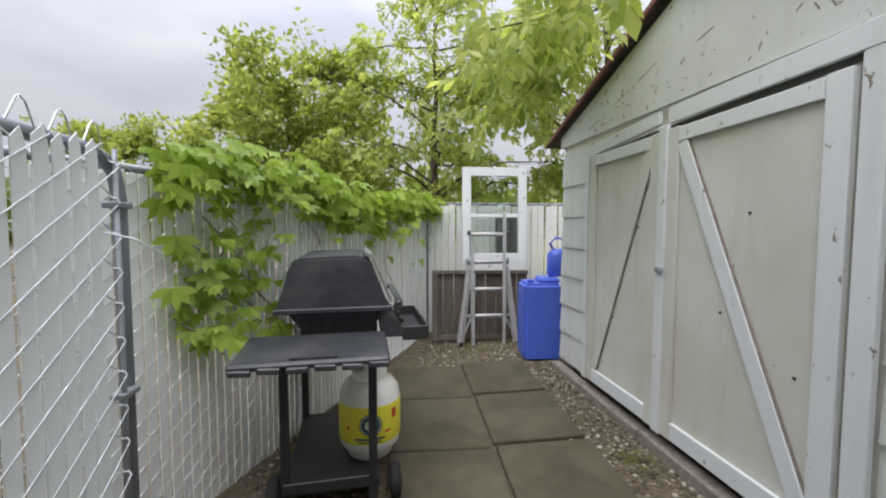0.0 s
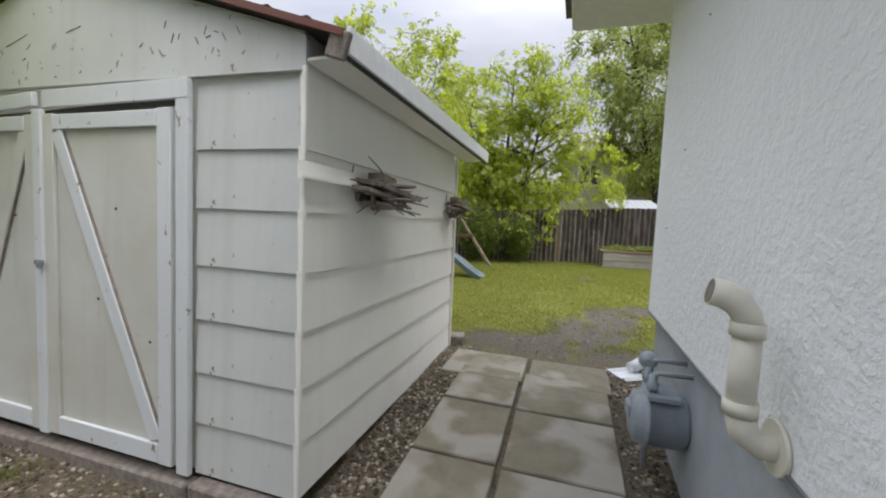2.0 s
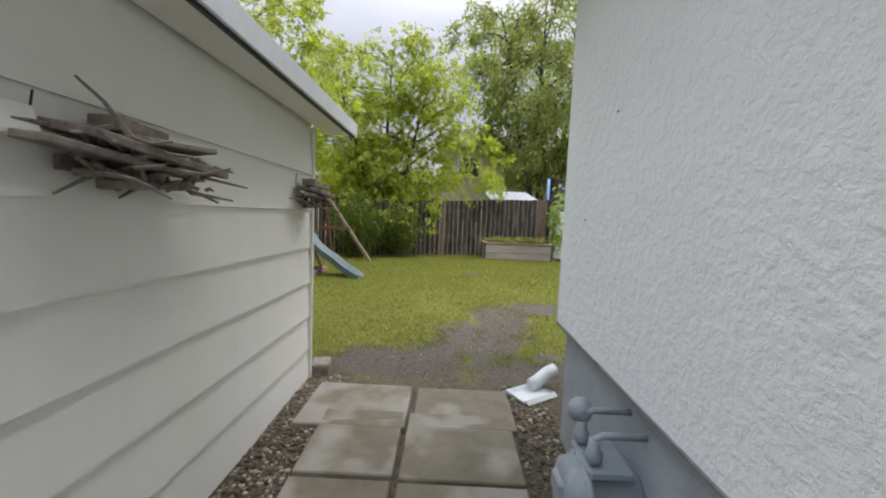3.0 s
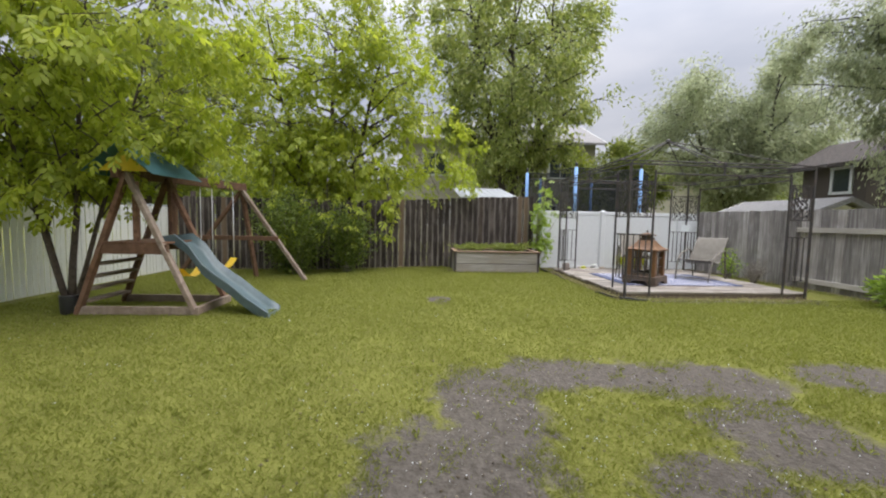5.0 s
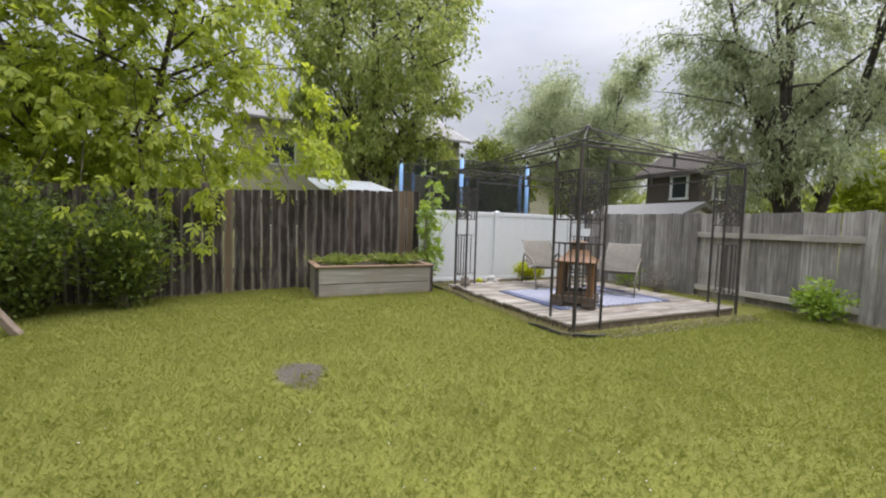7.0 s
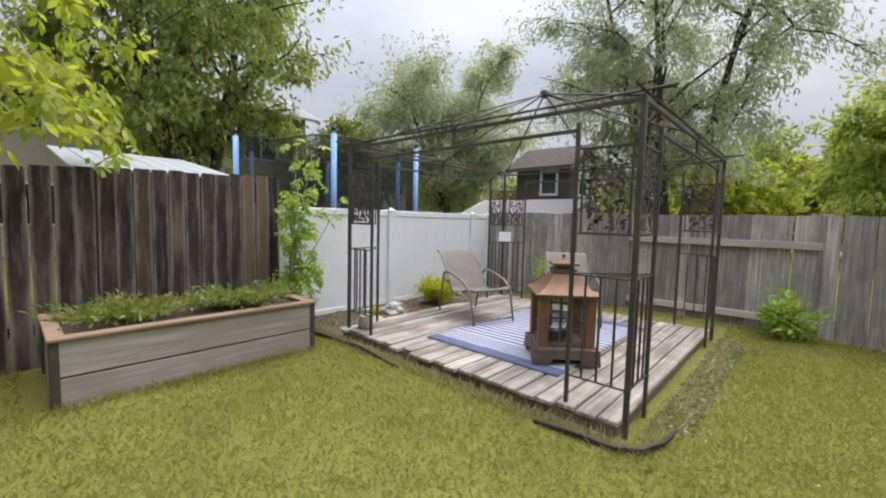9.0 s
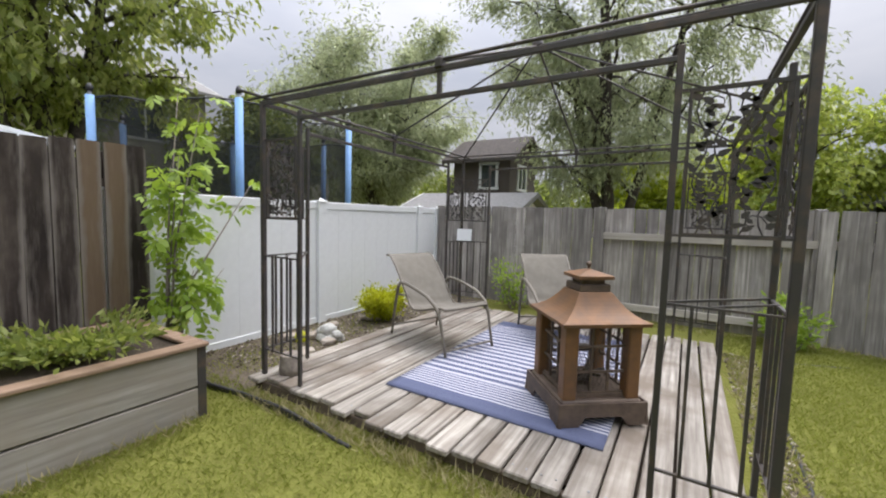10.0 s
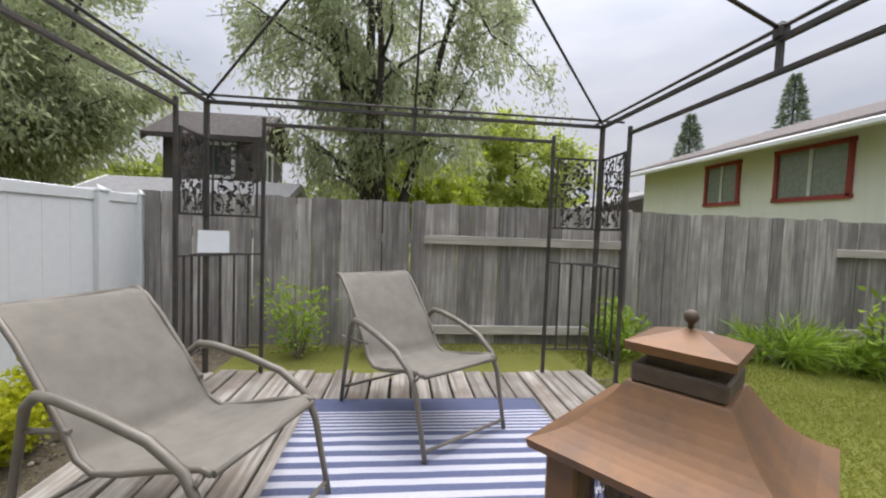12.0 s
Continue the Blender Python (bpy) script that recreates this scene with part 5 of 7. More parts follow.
        part("charred_stick", tube(B(), [Vector((math.cos(a) * r, math.sin(a) * r, 0.20)) - w, Vector((math.cos(a) * r, math.sin(a) * r, 0.205 + 0.01 * k)) + w], 0.012, 5), "bark_dark", t)
    return t


def sling_chair(m, label):
    """A sling patio chair that faces +x."""
    t = thing("patio_chair", m, label, "chair", "sling chairs on the deck")
    W = 0.275
    prof = [(0.40, 0.425), (0.36, 0.435), (0.2, 0.40), (0.03, 0.355), (-0.09, 0.335), (-0.165, 0.37), (-0.22, 0.455), (-0.335, 0.60), (-0.455, 0.745), (-0.55, 0.835), (-0.61, 0.862), (-0.645, 0.85)]
    bm = B()
    cols = 10
    fine = []
    for (xa, za), (xb, zb) in zip(prof, prof[1:]):
        fine += [(xa + (xb - xa) * q / 3, za + (zb - za) * q / 3) for q in range(3)]
    fine.append(prof[-1])
    layers = []
    for side in (1, -1):
        rows = []
        for i, (x, z) in enumerate(fine):
            p, n = fine[max(i - 1, 0)], fine[min(i + 1, len(fine) - 1)]
            tx, tz = n[0] - p[0], n[1] - p[1]
            ln = math.hypot(tx, tz)
            # the upper side lies to the front of the seat and back
            ox, oz = tz / ln * 0.003 * side, -tx / ln * 0.003 * side
            rows.append([bm.verts.new((x + ox, -W + 2 * W * k / cols, z + oz - 0.014 * math.sin(math.pi * k / cols) + 0.006 * math.sin(i * 1.1 + 0.35 * k + 1.2 * math.sin(i * 0.37)))) for k in range(cols + 1)])
        layers.append(rows)
        for ra, rb in zip(rows, rows[1:]):
            for k in range(cols):
                q = (ra[k], ra[k + 1], rb[k + 1], rb[k])
                bm.faces.new(q if side < 0 else q[::-1]).smooth = True
    part("sling", bm, "sling", t, "beige woven sling seat and back")
    for s in (-1, 1):
        part("sling_rail", tube(B(), [(x, s * (W + 0.006), z) for x, z in prof], 0.0125, 8), "chair_frame", t)
        arm = [(-0.47, s * 0.31, 0.0), (-0.42, s * 0.315, 0.22), (-0.36, s * 0.32, 0.46), (-0.33, s * 0.325, 0.55), (-0.27, s * 0.33, 0.60), (-0.18, s * 0.33, 0.60), (0.0, s * 0.33, 0.57), (0.2, s * 0.325, 0.52), (0.33, s * 0.32, 0.44), (0.39, s * 0.315, 0.33), (0.43, s * 0.31, 0.16), (0.47, s * 0.305, 0.0)]
        part("arm_and_leg", tube(B(), arm, [0.013, 0.014, 0.016, 0.018, 0.019, 0.019, 0.019, 0.018, 0.017, 0.016, 0.014, 0.013], 8), "chair_frame", t)
        part("seat_bracket", tube(B(), [(0.37, s * W, 0.425), (0.37, s * 0.318, 0.40)], 0.011, 6), "chair_frame", t)
        part("seat_bracket", tube(B(), [(-0.20, s * W, 0.46), (-0.36, s * 0.32, 0.46)], 0.011, 6), "chair_frame", t)
    part("foot_bar", tube(B(), [(0.455, -0.305, 0.05), (0.455, 0.305, 0.05)], 0.011, 6), "chair_frame", t)
    part("seat_bar", tube(B(), [(0.40, -W, 0.42), (0.40, W, 0.42)], 0.012, 6), "chair_frame", t)
    part("top_bar", tube(B(), [(-0.645, -W, 0.85), (-0.645, W, 0.85)], 0.012, 6), "chair_frame", t)
    part("rear_bar", tube(B(), [(-0.455, -0.312, 0.10), (-0.455, 0.312, 0.10)], 0.011, 6), "chair_frame", t)
    return t


make_deck()
make_rug()
make_gazebo()
lantern()
chair = sling_chair(pose(12.06, -5.58, DZ + 0.018, 0, 0, 160.0) @ Matrix.Scale(0.94, 4), "beige sling patio chair with a taupe metal frame on the deck")
tagged(copy_thing(chair, pose(11.14, -6.42, DZ + 0.018, 0, 0, 124.5)), "beige sling patio chair half on the striped rug")

# ---- raised planter ----


def make_planter():
    X0, X1, Y0, Y1 = 12.66, 13.60, -3.60, -1.65
    t = thing("raised_planter", pose(0, 0, -0.035), "grey wooden raised planter box full of weeds", "planter")
    for z, h in ((0.58, 0.27), (0.855, 0.27)):
        for x in (X0 + 0.02, X1 - 0.02):
            part("board", box(B(), (x, (Y0 + Y1) / 2, z), (0.04, Y1 - Y0 - 0.05, h - 0.008), bev=0.005), "planter", t)
        for y in (Y0 + 0.02, Y1 - 0.02):
            part("board", box(B(), ((X0 + X1) / 2, y, z), (X1 - X0 - 0.085, 0.04, h - 0.008), bev=0.005), "planter", t)
    for x in (X0, X1):
        for y in (Y0, Y1):
            part("corner_angle", box(B(), (x + (0.02 if x == X0 else -0.02), y + (0.006 if y == Y0 else -0.006), 0.715), (0.05, 0.055, 0.56), bev=0.004), "black_metal", t, "dark corner post")
    part("cap_board", box(B(), (X0 + 0.02, (Y0 + Y1) / 2, 0.998), (0.10, Y1 - Y0 + 0.06, 0.026), bev=0.005), "cap_wood", t)
    part("cap_board", box(B(), (X1 - 0.02, (Y0 + Y1) / 2, 0.998), (0.10, Y1 - Y0 + 0.06, 0.026), bev=0.005), "cap_wood", t)
    for y in (Y0 + 0.02, Y1 - 0.02):
        part("cap_board", box(B(), ((X0 + X1) / 2, y, 0.997), (X1 - X0 - 0.145, 0.10, 0.026), bev=0.005), "cap_wood", t)
    part("soil", box(B(), ((X0 + X1) / 2, (Y0 + Y1) / 2, 0.72), (X1 - X0 - 0.09, Y1 - Y0 - 0.09, 0.50)), "soil", t)


make_planter()

# ---- swing set ----


def make_swing_set():
    g = 0.25
    t = thing("swing_set", pose(0.10, 0.02, 0.09), "brown wooden play set with a green slide and yellow swings", "swing set")
    W = "swing_wood"
    A, C = 8.88, 9.72
    # tower legs lean inwards
    for x in (A, C):
        part("tower_leg", bar(B(), (x, 2.10, g), (x, 2.93, 2.10), 0.09, 0.06, 0.006), "swing_grey" if x == A else W, t)
        part("tower_leg", bar(B(), (x, 3.60, g), (x, 2.93, 2.10), 0.09, 0.06, 0.006), W, t)
        part("platform_beam", bar(B(), (x, 2.44, 1.12), (x, 3.30, 1.12), 0.05, 0.13, 0.006), W, t)
        part("tower_post", bar(B(), (x + (0.05 if x == A else -0.05), 2.86, 1.1), (x + (0.05 if x == A else -0.05), 2.86, 2.0), 0.06, 0.07, 0.006), W, t)
        part("base_board", bar(B(), (x, 2.1, g + 0.06), (x, 3.62, g + 0.06), 0.05, 0.11, 0.006), "swing_grey", t)
    part("base_board", bar(B(), (A - 0.05, 2.08, g + 0.06), (C + 0.05, 2.08, g + 0.06), 0.05, 0.12, 0.006), "swing_grey", t)
    part("corner_post", bar(B(), (C + 0.25, 3.0, 1.1), (C + 0.25, 3.0, 2.05), 0.09, 0.09, 0.006), W, t)
    for k in range(6):
        part("platform_board", box(B(), ((A + C) / 2, 2.55 + k * 0.125, 1.20), (C - A + 0.06, 0.115, 0.025), bev=0.004), W, t)
    # flat treads between the two rear legs make the ladder
    for k in range(5):
        z = 0.42 + k * 0.165
        part("ladder_tread", box(B(), ((A + C) / 2, 3.60 - (z - g) * 0.362, z), (C - A - 0.06, 0.13, 0.035), bev=0.005), "swing_grey", t)
    # swing beam and far A-frame
    part("swing_beam", bar(B(), (A - 0.1, 3.02, 2.10), (12.35, 2.9, 2.18), 0.09, 0.15, 0.008), W, t, "thick reddish-brown swing beam")
    apex = (12.2, 2.9, 2.12)
    part("frame_leg", bar(B(), (11.95, 1.52, g), apex, 0.09, 0.07, 0.006), "swing_grey", t)
    part("frame_leg", bar(B(), (12.45, 2.72, g), apex, 0.09, 0.07, 0.006), W, t)
    part("frame_leg", bar(B(), (12.05, 4.2, g), apex, 0.09, 0.07, 0.006), W, t)
    part("frame_brace", bar(B(), (12.02, 2.1, 1.12), (12.08, 3.72, 1.12), 0.05, 0.09, 0.005), W, t)
    # canopy
    bm = B()
    for s in (-1, 1):
        v = [bm.verts.new(p) for p in ((A - 0.15, 2.96, 2.44), (C + 0.2, 2.96, 2.44), (C + 0.2, 2.96 + s * 0.44, 2.08), (A - 0.15, 2.96 + s * 0.44, 2.08))]
        bm.faces.new(v)
    bmesh.ops.solidify(bm, geom=list(bm.faces), thickness=0.006)
    part("canopy", bm, "tarp", t, "small teal tarp roof")
    bm = B()
    prism(bm, [(A - 0.02, 2.66, 2.12), (A - 0.02, 3.26, 2.12), (A - 0.02, 2.96, 2.38)], (0.012, 0, 0))
    part("canopy_end", bm, "yellow", t, "yellow canopy gable")
    # slide
    bm = B()
    path = [(2.72, 1.20), (2.5, 1.19), (2.32, 1.06), (2.12, 0.80), (1.92, 0.66), (1.70, 0.54), (1.5, 0.41), (1.28, 0.30), (1.10, 0.27)]
    sec = [(-0.24, 0.0), (-0.24, 0.13), (-0.21, 0.14), (-0.19, 0.04), (-0.1, 0.02), (0.1, 0.02), (0.19, 0.04), (0.21, 0.14), (0.24, 0.13), (0.24, 0.0)]
    rings = [[bm.verts.new((9.36 + x - 0.0075 * i * i, y, z + h * (1.0 if 0 < i < 8 else 0.7) - 0.02)) for x, h in sec] for i, (y, z) in enumerate(path)]
    for a, b in zip(rings, rings[1:]):
        for k in range(len(sec) - 1):
            bm.faces.new((a[k], a[k + 1], b[k + 1], b[k])).smooth = k not in (0, 8)
        bm.faces.new((a[-1], a[0], b[0], b[-1]))
    bm.faces.new(rings[0])
    bm.faces.new(rings[-1][::-1])
    slide = part("slide", bm, "slide", t, "grey-green plastic slide")
    part("slide_foot", box(B(), (8.88, 1.14, 0.22), (0.44, 0.12, 0.14), (-12, 0, 0), 0.02), "slide", slide)
    # swings
    for x0, x1, y in ((10.04, 10.72, 2.98), (11.08, 11.92, 2.96)):
        bm = B()
        n = 8
        lo = [(x0 + (x1 - x0) * k / n, 0.70 - 0.17 * math.sin(math.pi * k / n) + 0.02) for k in range(n + 1)]
        r1 = [bm.verts.new((x, y - 0.07, z)) for x, z in lo]
        r2 = [bm.verts.new((x, y + 0.07, z)) for x, z in lo]
        for k in range(n):
            bm.faces.new((r1[k], r1[k + 1], r2[k + 1], r2[k]))
        bmesh.ops.solidify(bm, geom=list(bm.faces), thickness=0.015)
        seat = part("swing_seat", bm, "yellow", t, "yellow belt swing seat")
        for x in (x0, x1):
            part("swing_rope", tube(B(), [(x, y, 0.71), (x, y, 2.06)], 0.007, 5), "white_metal", seat, "pale rope")
    return t


make_swing_set()

# ---- things in the alley ----


def make_grill():
    t = thing("gas_grill", pose(-0.32, 2.62, 0.04, 0, 0, 4), "weathered charcoal gas grill on a cart with side shelves", "grill")
    # local axes: x across towards the shed, y away
    for x, y in ((-0.30, -0.42), (0.16, -0.44), (-0.30, 0.42), (0.20, 0.42)):
        part("leg", box(B(), (x, y, 0.40), (0.045, 0.045, 0.78), bev=0.004), "black_plastic", t)
    part("bottom_shelf", box(B(), (-0.06, 0.0, 0.10), (0.52, 0.9, 0.03), bev=0.006), "black_plastic", t)
    part("bottom_rail", box(B(), (-0.06, -0.445, 0.13), (0.5, 0.03, 0.06), bev=0.005), "black_plastic", t)
    for x in (-0.36, 0.28):
        w = part("wheel", lathe(B(), [(0.05, -0.03), (0.085, -0.028), (0.095, -0.015), (0.095, 0.015), (0.085, 0.028), (0.05, 0.03)], 20), "rubber", t, m=pose(x, -0.42, 0.095, 0, 90, 0))
        part("hub", lathe(B(), [(0.045, -0.035), (0.045, 0.035)], 12), "black_plastic", w)
    for x in (-0.30, 0.22):
        part("caster", lathe(B(), [(0.02, -0.015), (0.035, -0.01), (0.035, 0.01), (0.02, 0.015)], 14), "rubber", t, m=pose(x, 0.42, 0.037, 0, 90, 0))
    # fire box: a trough that narrows downwards
    bm = B()
    lo = [(-0.17, -0.16), (0.15, -0.16), (0.15, 0.30), (-0.17, 0.30)]
    hi = [(-0.31, -0.24), (0.22, -0.24), (0.22, 0.40), (-0.31, 0.40)]
    a = [bm.verts.new((x, y, 0.80)) for x, y in lo]
    b = [bm.verts.new((x, y, 1.02)) for x, y in hi]
    bm.faces.new(a[::-1])
    bm.faces.new(b)
    for k in range(4):
        bm.faces.new((a[k], a[(k + 1) % 4], b[(k + 1) % 4], b[k]))
    bmesh.ops.bevel(bm, geom=list(bm.edges), offset=0.015, segments=2, affect="EDGES")
    part("fire_box", bm, "grill", t)
    # lid: the section seen from the end, drawn along y
    bm = B()
    sec = [(-0.37, 1.03), (-0.345, 1.09), (-0.285, 1.295), (-0.25, 1.335), (0.10, 1.345), (0.15, 1.32), (0.20, 1.20), (0.26, 1.05), (0.27, 1.02)]
    prism(bm, [(x, -0.27, z) for x, z in sec], (0, 0.70, 0))
    bmesh.ops.bevel(bm, geom=list(bm.edges), offset=0.018, segments=2, affect="EDGES")
    lid = part("lid", bm, "grill", t, "charcoal hood with a grey front")
    part("lid_lip", box(B(), (-0.05, -0.275, 1.035), (0.65, 0.02, 0.03), bev=0.005), "grill", lid)
    bm = B()
    prism(bm, [(0.125, -0.24, 1.345), (0.165, -0.24, 1.325), (0.275, -0.24, 1.06), (0.285, -0.24, 1.07), (0.175, -0.24, 1.34), (0.13, -0.24, 1.36)], (0, 0.64, 0))
    part("lid_front", bm, "grill_side", lid, "dull grey cast lid front")
    part("lid_handle", tube(B(), [(0.30, -0.25, 1.06), (0.33, -0.26, 1.06), (0.33, 0.42, 1.06), (0.30, 0.42, 1.06)], 0.018, 8), "grill", lid)
    part("vent_hole", lathe(B(), [(0.014, 0), (0.014, 0.004)], 10), "black_plastic", lid, m=pose(-0.03, -0.272, 1.06, 90, 0, 0))
    # near side shelf, with a slot and ragged edge
    s = part("side_shelf", box(B(), (-0.13, -0.47, 0.875), (0.74, 0.42, 0.035), (3, 0, 0), 0.012), "grill", t, "worn black side shelf")
    part("shelf_slot", box(B(), (-0.12, -0.64, 0.886), (0.22, 0.03, 0.012), (3, 0, 0)), "black_plastic", s)
    for k in range(6):
        part("shelf_lip", box(B(), (-0.44 + k * 0.125, -0.685, 0.845 + 0.004 * (k % 2)), (0.10, 0.02, 0.03), (0, random.uniform(-4, 4), 0), 0.006), "grill", s)
    # control panel and front tray
    bm = B()
    prism(bm, [(0.22, -0.26, 0.86), (0.22, -0.26, 1.0), (0.30, -0.26, 0.97), (0.36, -0.26, 0.86)], (0, 0.62, 0))
    p = part("control_panel", bm, "grill", t)
    for y in (-0.12, 0.05, 0.22):
        part("knob", lathe(B(), [(0.025, 0), (0.025, 0.02), (0.02, 0.028)], 12), "black_plastic", p, m=pose(0.335, y, 0.925, 0, 55, 0))
    tr = part("front_tray", box(B(), (0.42, 0.05, 0.845), (0.15, 0.62, 0.02), bev=0.004), "black_plastic", t)
    for c, sz in (((0.495, 0.05, 0.88), (0.015, 0.62, 0.08)), ((0.42, -0.262, 0.88), (0.15, 0.015, 0.08)), ((0.42, 0.362, 0.88), (0.15, 0.015, 0.08))):
        part("tray_wall", box(B(), c, sz, bev=0.003), "black_plastic", tr)
    part("far_shelf", box(B(), (-0.1, 0.58, 0.88), (0.66, 0.32, 0.03), bev=0.01), "grill", t)
    part("valve", lathe(B(), [(0.02, 0), (0.03, 0.02), (0.03, 0.06), (0.015, 0.08)], 10, (0.08, -0.1, 0.72)), "galv", t)
    return t


def propane_tank():
    t = thing("propane_tank", pose(-0.16, 2.50, 0.159), "white propane tank with a yellow label under the grill", "gas tank")
    prof = [(0.09, 0.0), (0.11, 0.005), (0.115, 0.03), (0.12, 0.04), (0.148, 0.07), (0.155, 0.11), (0.155, 0.30), (0.148, 0.35), (0.12, 0.39), (0.06, 0.41)]
    t.scale = (1.2, 1.2, 1.16)
    part("tank_body", lathe(B(), prof, 28), "tank_white", t)
    lab = part("label_band", lathe(B(), [(0.1562, 0.11), (0.1568, 0.112), (0.1568, 0.298), (0.1562, 0.30)], 28), "label_yellow", t, "bright yellow wrap label")
    for a, z, w, h, mt in ((-88, 0.140, 0.15, 0.012, "label_ink"), (-88, 0.124, 0.11, 0.008, "label_ink"), (-128, 0.19, 0.012, 0.02, "label_red"), (-40, 0.25, 0.03, 0.05, "label_red"), (-55, 0.17, 0.03, 0.012, "label_red")):
        bm = B()
        n = 8
        half = w / 0.1575
        r0 = 0.158 + (0.0006 if mt == "tank_white" else 0.0) + (0.0006 if w < 0.045 else 0)
        rows = [[bm.verts.new((r0 * math.cos(radians(a) + half * (k / n - 0.5)), r0 * math.sin(radians(a) + half * (k / n - 0.5)), z + dz)) for k in range(n + 1)] for dz in (-h / 2, h / 2)]
        for k in range(n):
            bm.faces.new((rows[0][k], rows[0][k + 1], rows[1][k + 1], rows[1][k]))
        part("label_print", bm, mt, lab)
    # a round emblem, bent to the tank, with two arched bars of lettering
    for rad, lift, mt in ((0.056, 0.0004, "label_ink"), (0.050, 0.0008, "tank_white"), (0.046, 0.0012, "label_ink"), (0.028, 0.0016, "tank_white")):
        bm = B()
        hub = Vector((-1.50, 0.212))
        rim = [hub + Vector((math.cos(q * math.pi / 12) * rad / 0.158, math.sin(q * math.pi / 12) * rad)) for q in range(24)]
        on = lambda p: bm.verts.new(((0.158 + lift) * math.cos(p.x), (0.158 + lift) * math.sin(p.x), p.y))
        c, ring = on(hub), [on(p) for p in rim]
        for q in range(24):
            bm.faces.new((c, ring[q], ring[(q + 1) % 24]))
        part("emblem", bm, mt, lab)
    for q in range(4):
        bm = B()
        a, z = -1.50, 0.196 + q * 0.0105
        row = [[bm.verts.new((0.1602 * math.cos(a + 0.11 * (k / 4 - 0.5) * 2), 0.1602 * math.sin(a + 0.11 * (k / 4 - 0.5) * 2), z + dz)) for k in range(5)] for dz in (-0.002, 0.002)]
        for k in range(4):
            bm.faces.new((row[0][k], row[0][k + 1], row[1][k + 1], row[1][k]))
        part("emblem_stripe", bm, "label_ink", lab)
    part("neck_ring", lathe(B(), [(0.085, 0.40), (0.09, 0.41), (0.09, 0.47), (0.083, 0.47)], 18), "tank_white", t)
    part("valve", lathe(B(), [(0.02, 0.40), (0.022, 0.47), (0.012, 0.50)], 10), "galv", t)


def old_door():
    t = thing("old_door", pose(1.42, 5.38, 0.04, -3.0, 0, -4), "white wooden door with a glazed upper half leaning on the fence", "door")
    H, W = 2.33, 0.90
    for x in (-W / 2 + 0.06, W / 2 - 0.06):
        part("stile", box(B(), (x, 0, H / 2), (0.12, 0.04, H), bev=0.004), "trim", t)
    part("top_rail", box(B(), (0, 0, H - 0.06), (W - 0.24, 0.04, 0.12), bev=0.004), "trim", t)
    part("lock_rail", box(B(), (0, 0, 1.02), (W - 0.24, 0.04, 0.24), bev=0.004), "trim", t)
    part("lower_panel", box(B(), (0, 0.005, 0.46), (W - 0.24, 0.02, 0.9)), "trim", t)
    part("sash_rail", box(B(), (0, -0.004, 1.66), (W - 0.24, 0.035, 0.045), bev=0.004), "trim", t)
    part("glass_pane", box(B(), (0, 0.004, 1.93), (W - 0.24, 0.005, 0.50)), "glass", t)
    part("glass_pane", box(B(), (0, 0.010, 1.39), (W - 0.24, 0.005, 0.50)), "glass", t)
    part("screen_backing", box(B(), (0.17, 0.016, 1.39), (W * 0.34, 0.003, 0.49)), "net", t, "dark insect screen")
    part("door_knob", lathe(B(), [(0.012, 0), (0.012, 0.03), (0.026, 0.04), (0.028, 0.055), (0.018, 0.068)], 12), "galv", t, m=pose(-W / 2 + 0.06, -0.02, 1.04, 90, 0, 0))


def fence_panel():
    t = thing("old_fence_panel", pose(1.16, 5.14, 0.05, -4, 0, -4), "low grey wooden fence panel standing against the slatted fence", "fence panel")
    for k in range(9):
        part("board", box(B(), (-0.56 + k * 0.14, 0, 0.46), (0.132, 0.02, 0.90), (0, random.uniform(-0.5, 0.5), 0), 0.004), "old_panel", t)
    part("rail", box(B(), (0, -0.03, 0.90), (1.27, 0.04, 0.05), bev=0.004), "old_panel", t)
    part("rail", box(B(), (0, -0.03, 0.05), (1.27, 0.04, 0.07), bev=0.004), "old_panel", t)
    part("end_post", box(B(), (-0.60, -0.03, 0.46), (0.07, 0.05, 0.92), bev=0.004), "old_panel", t)


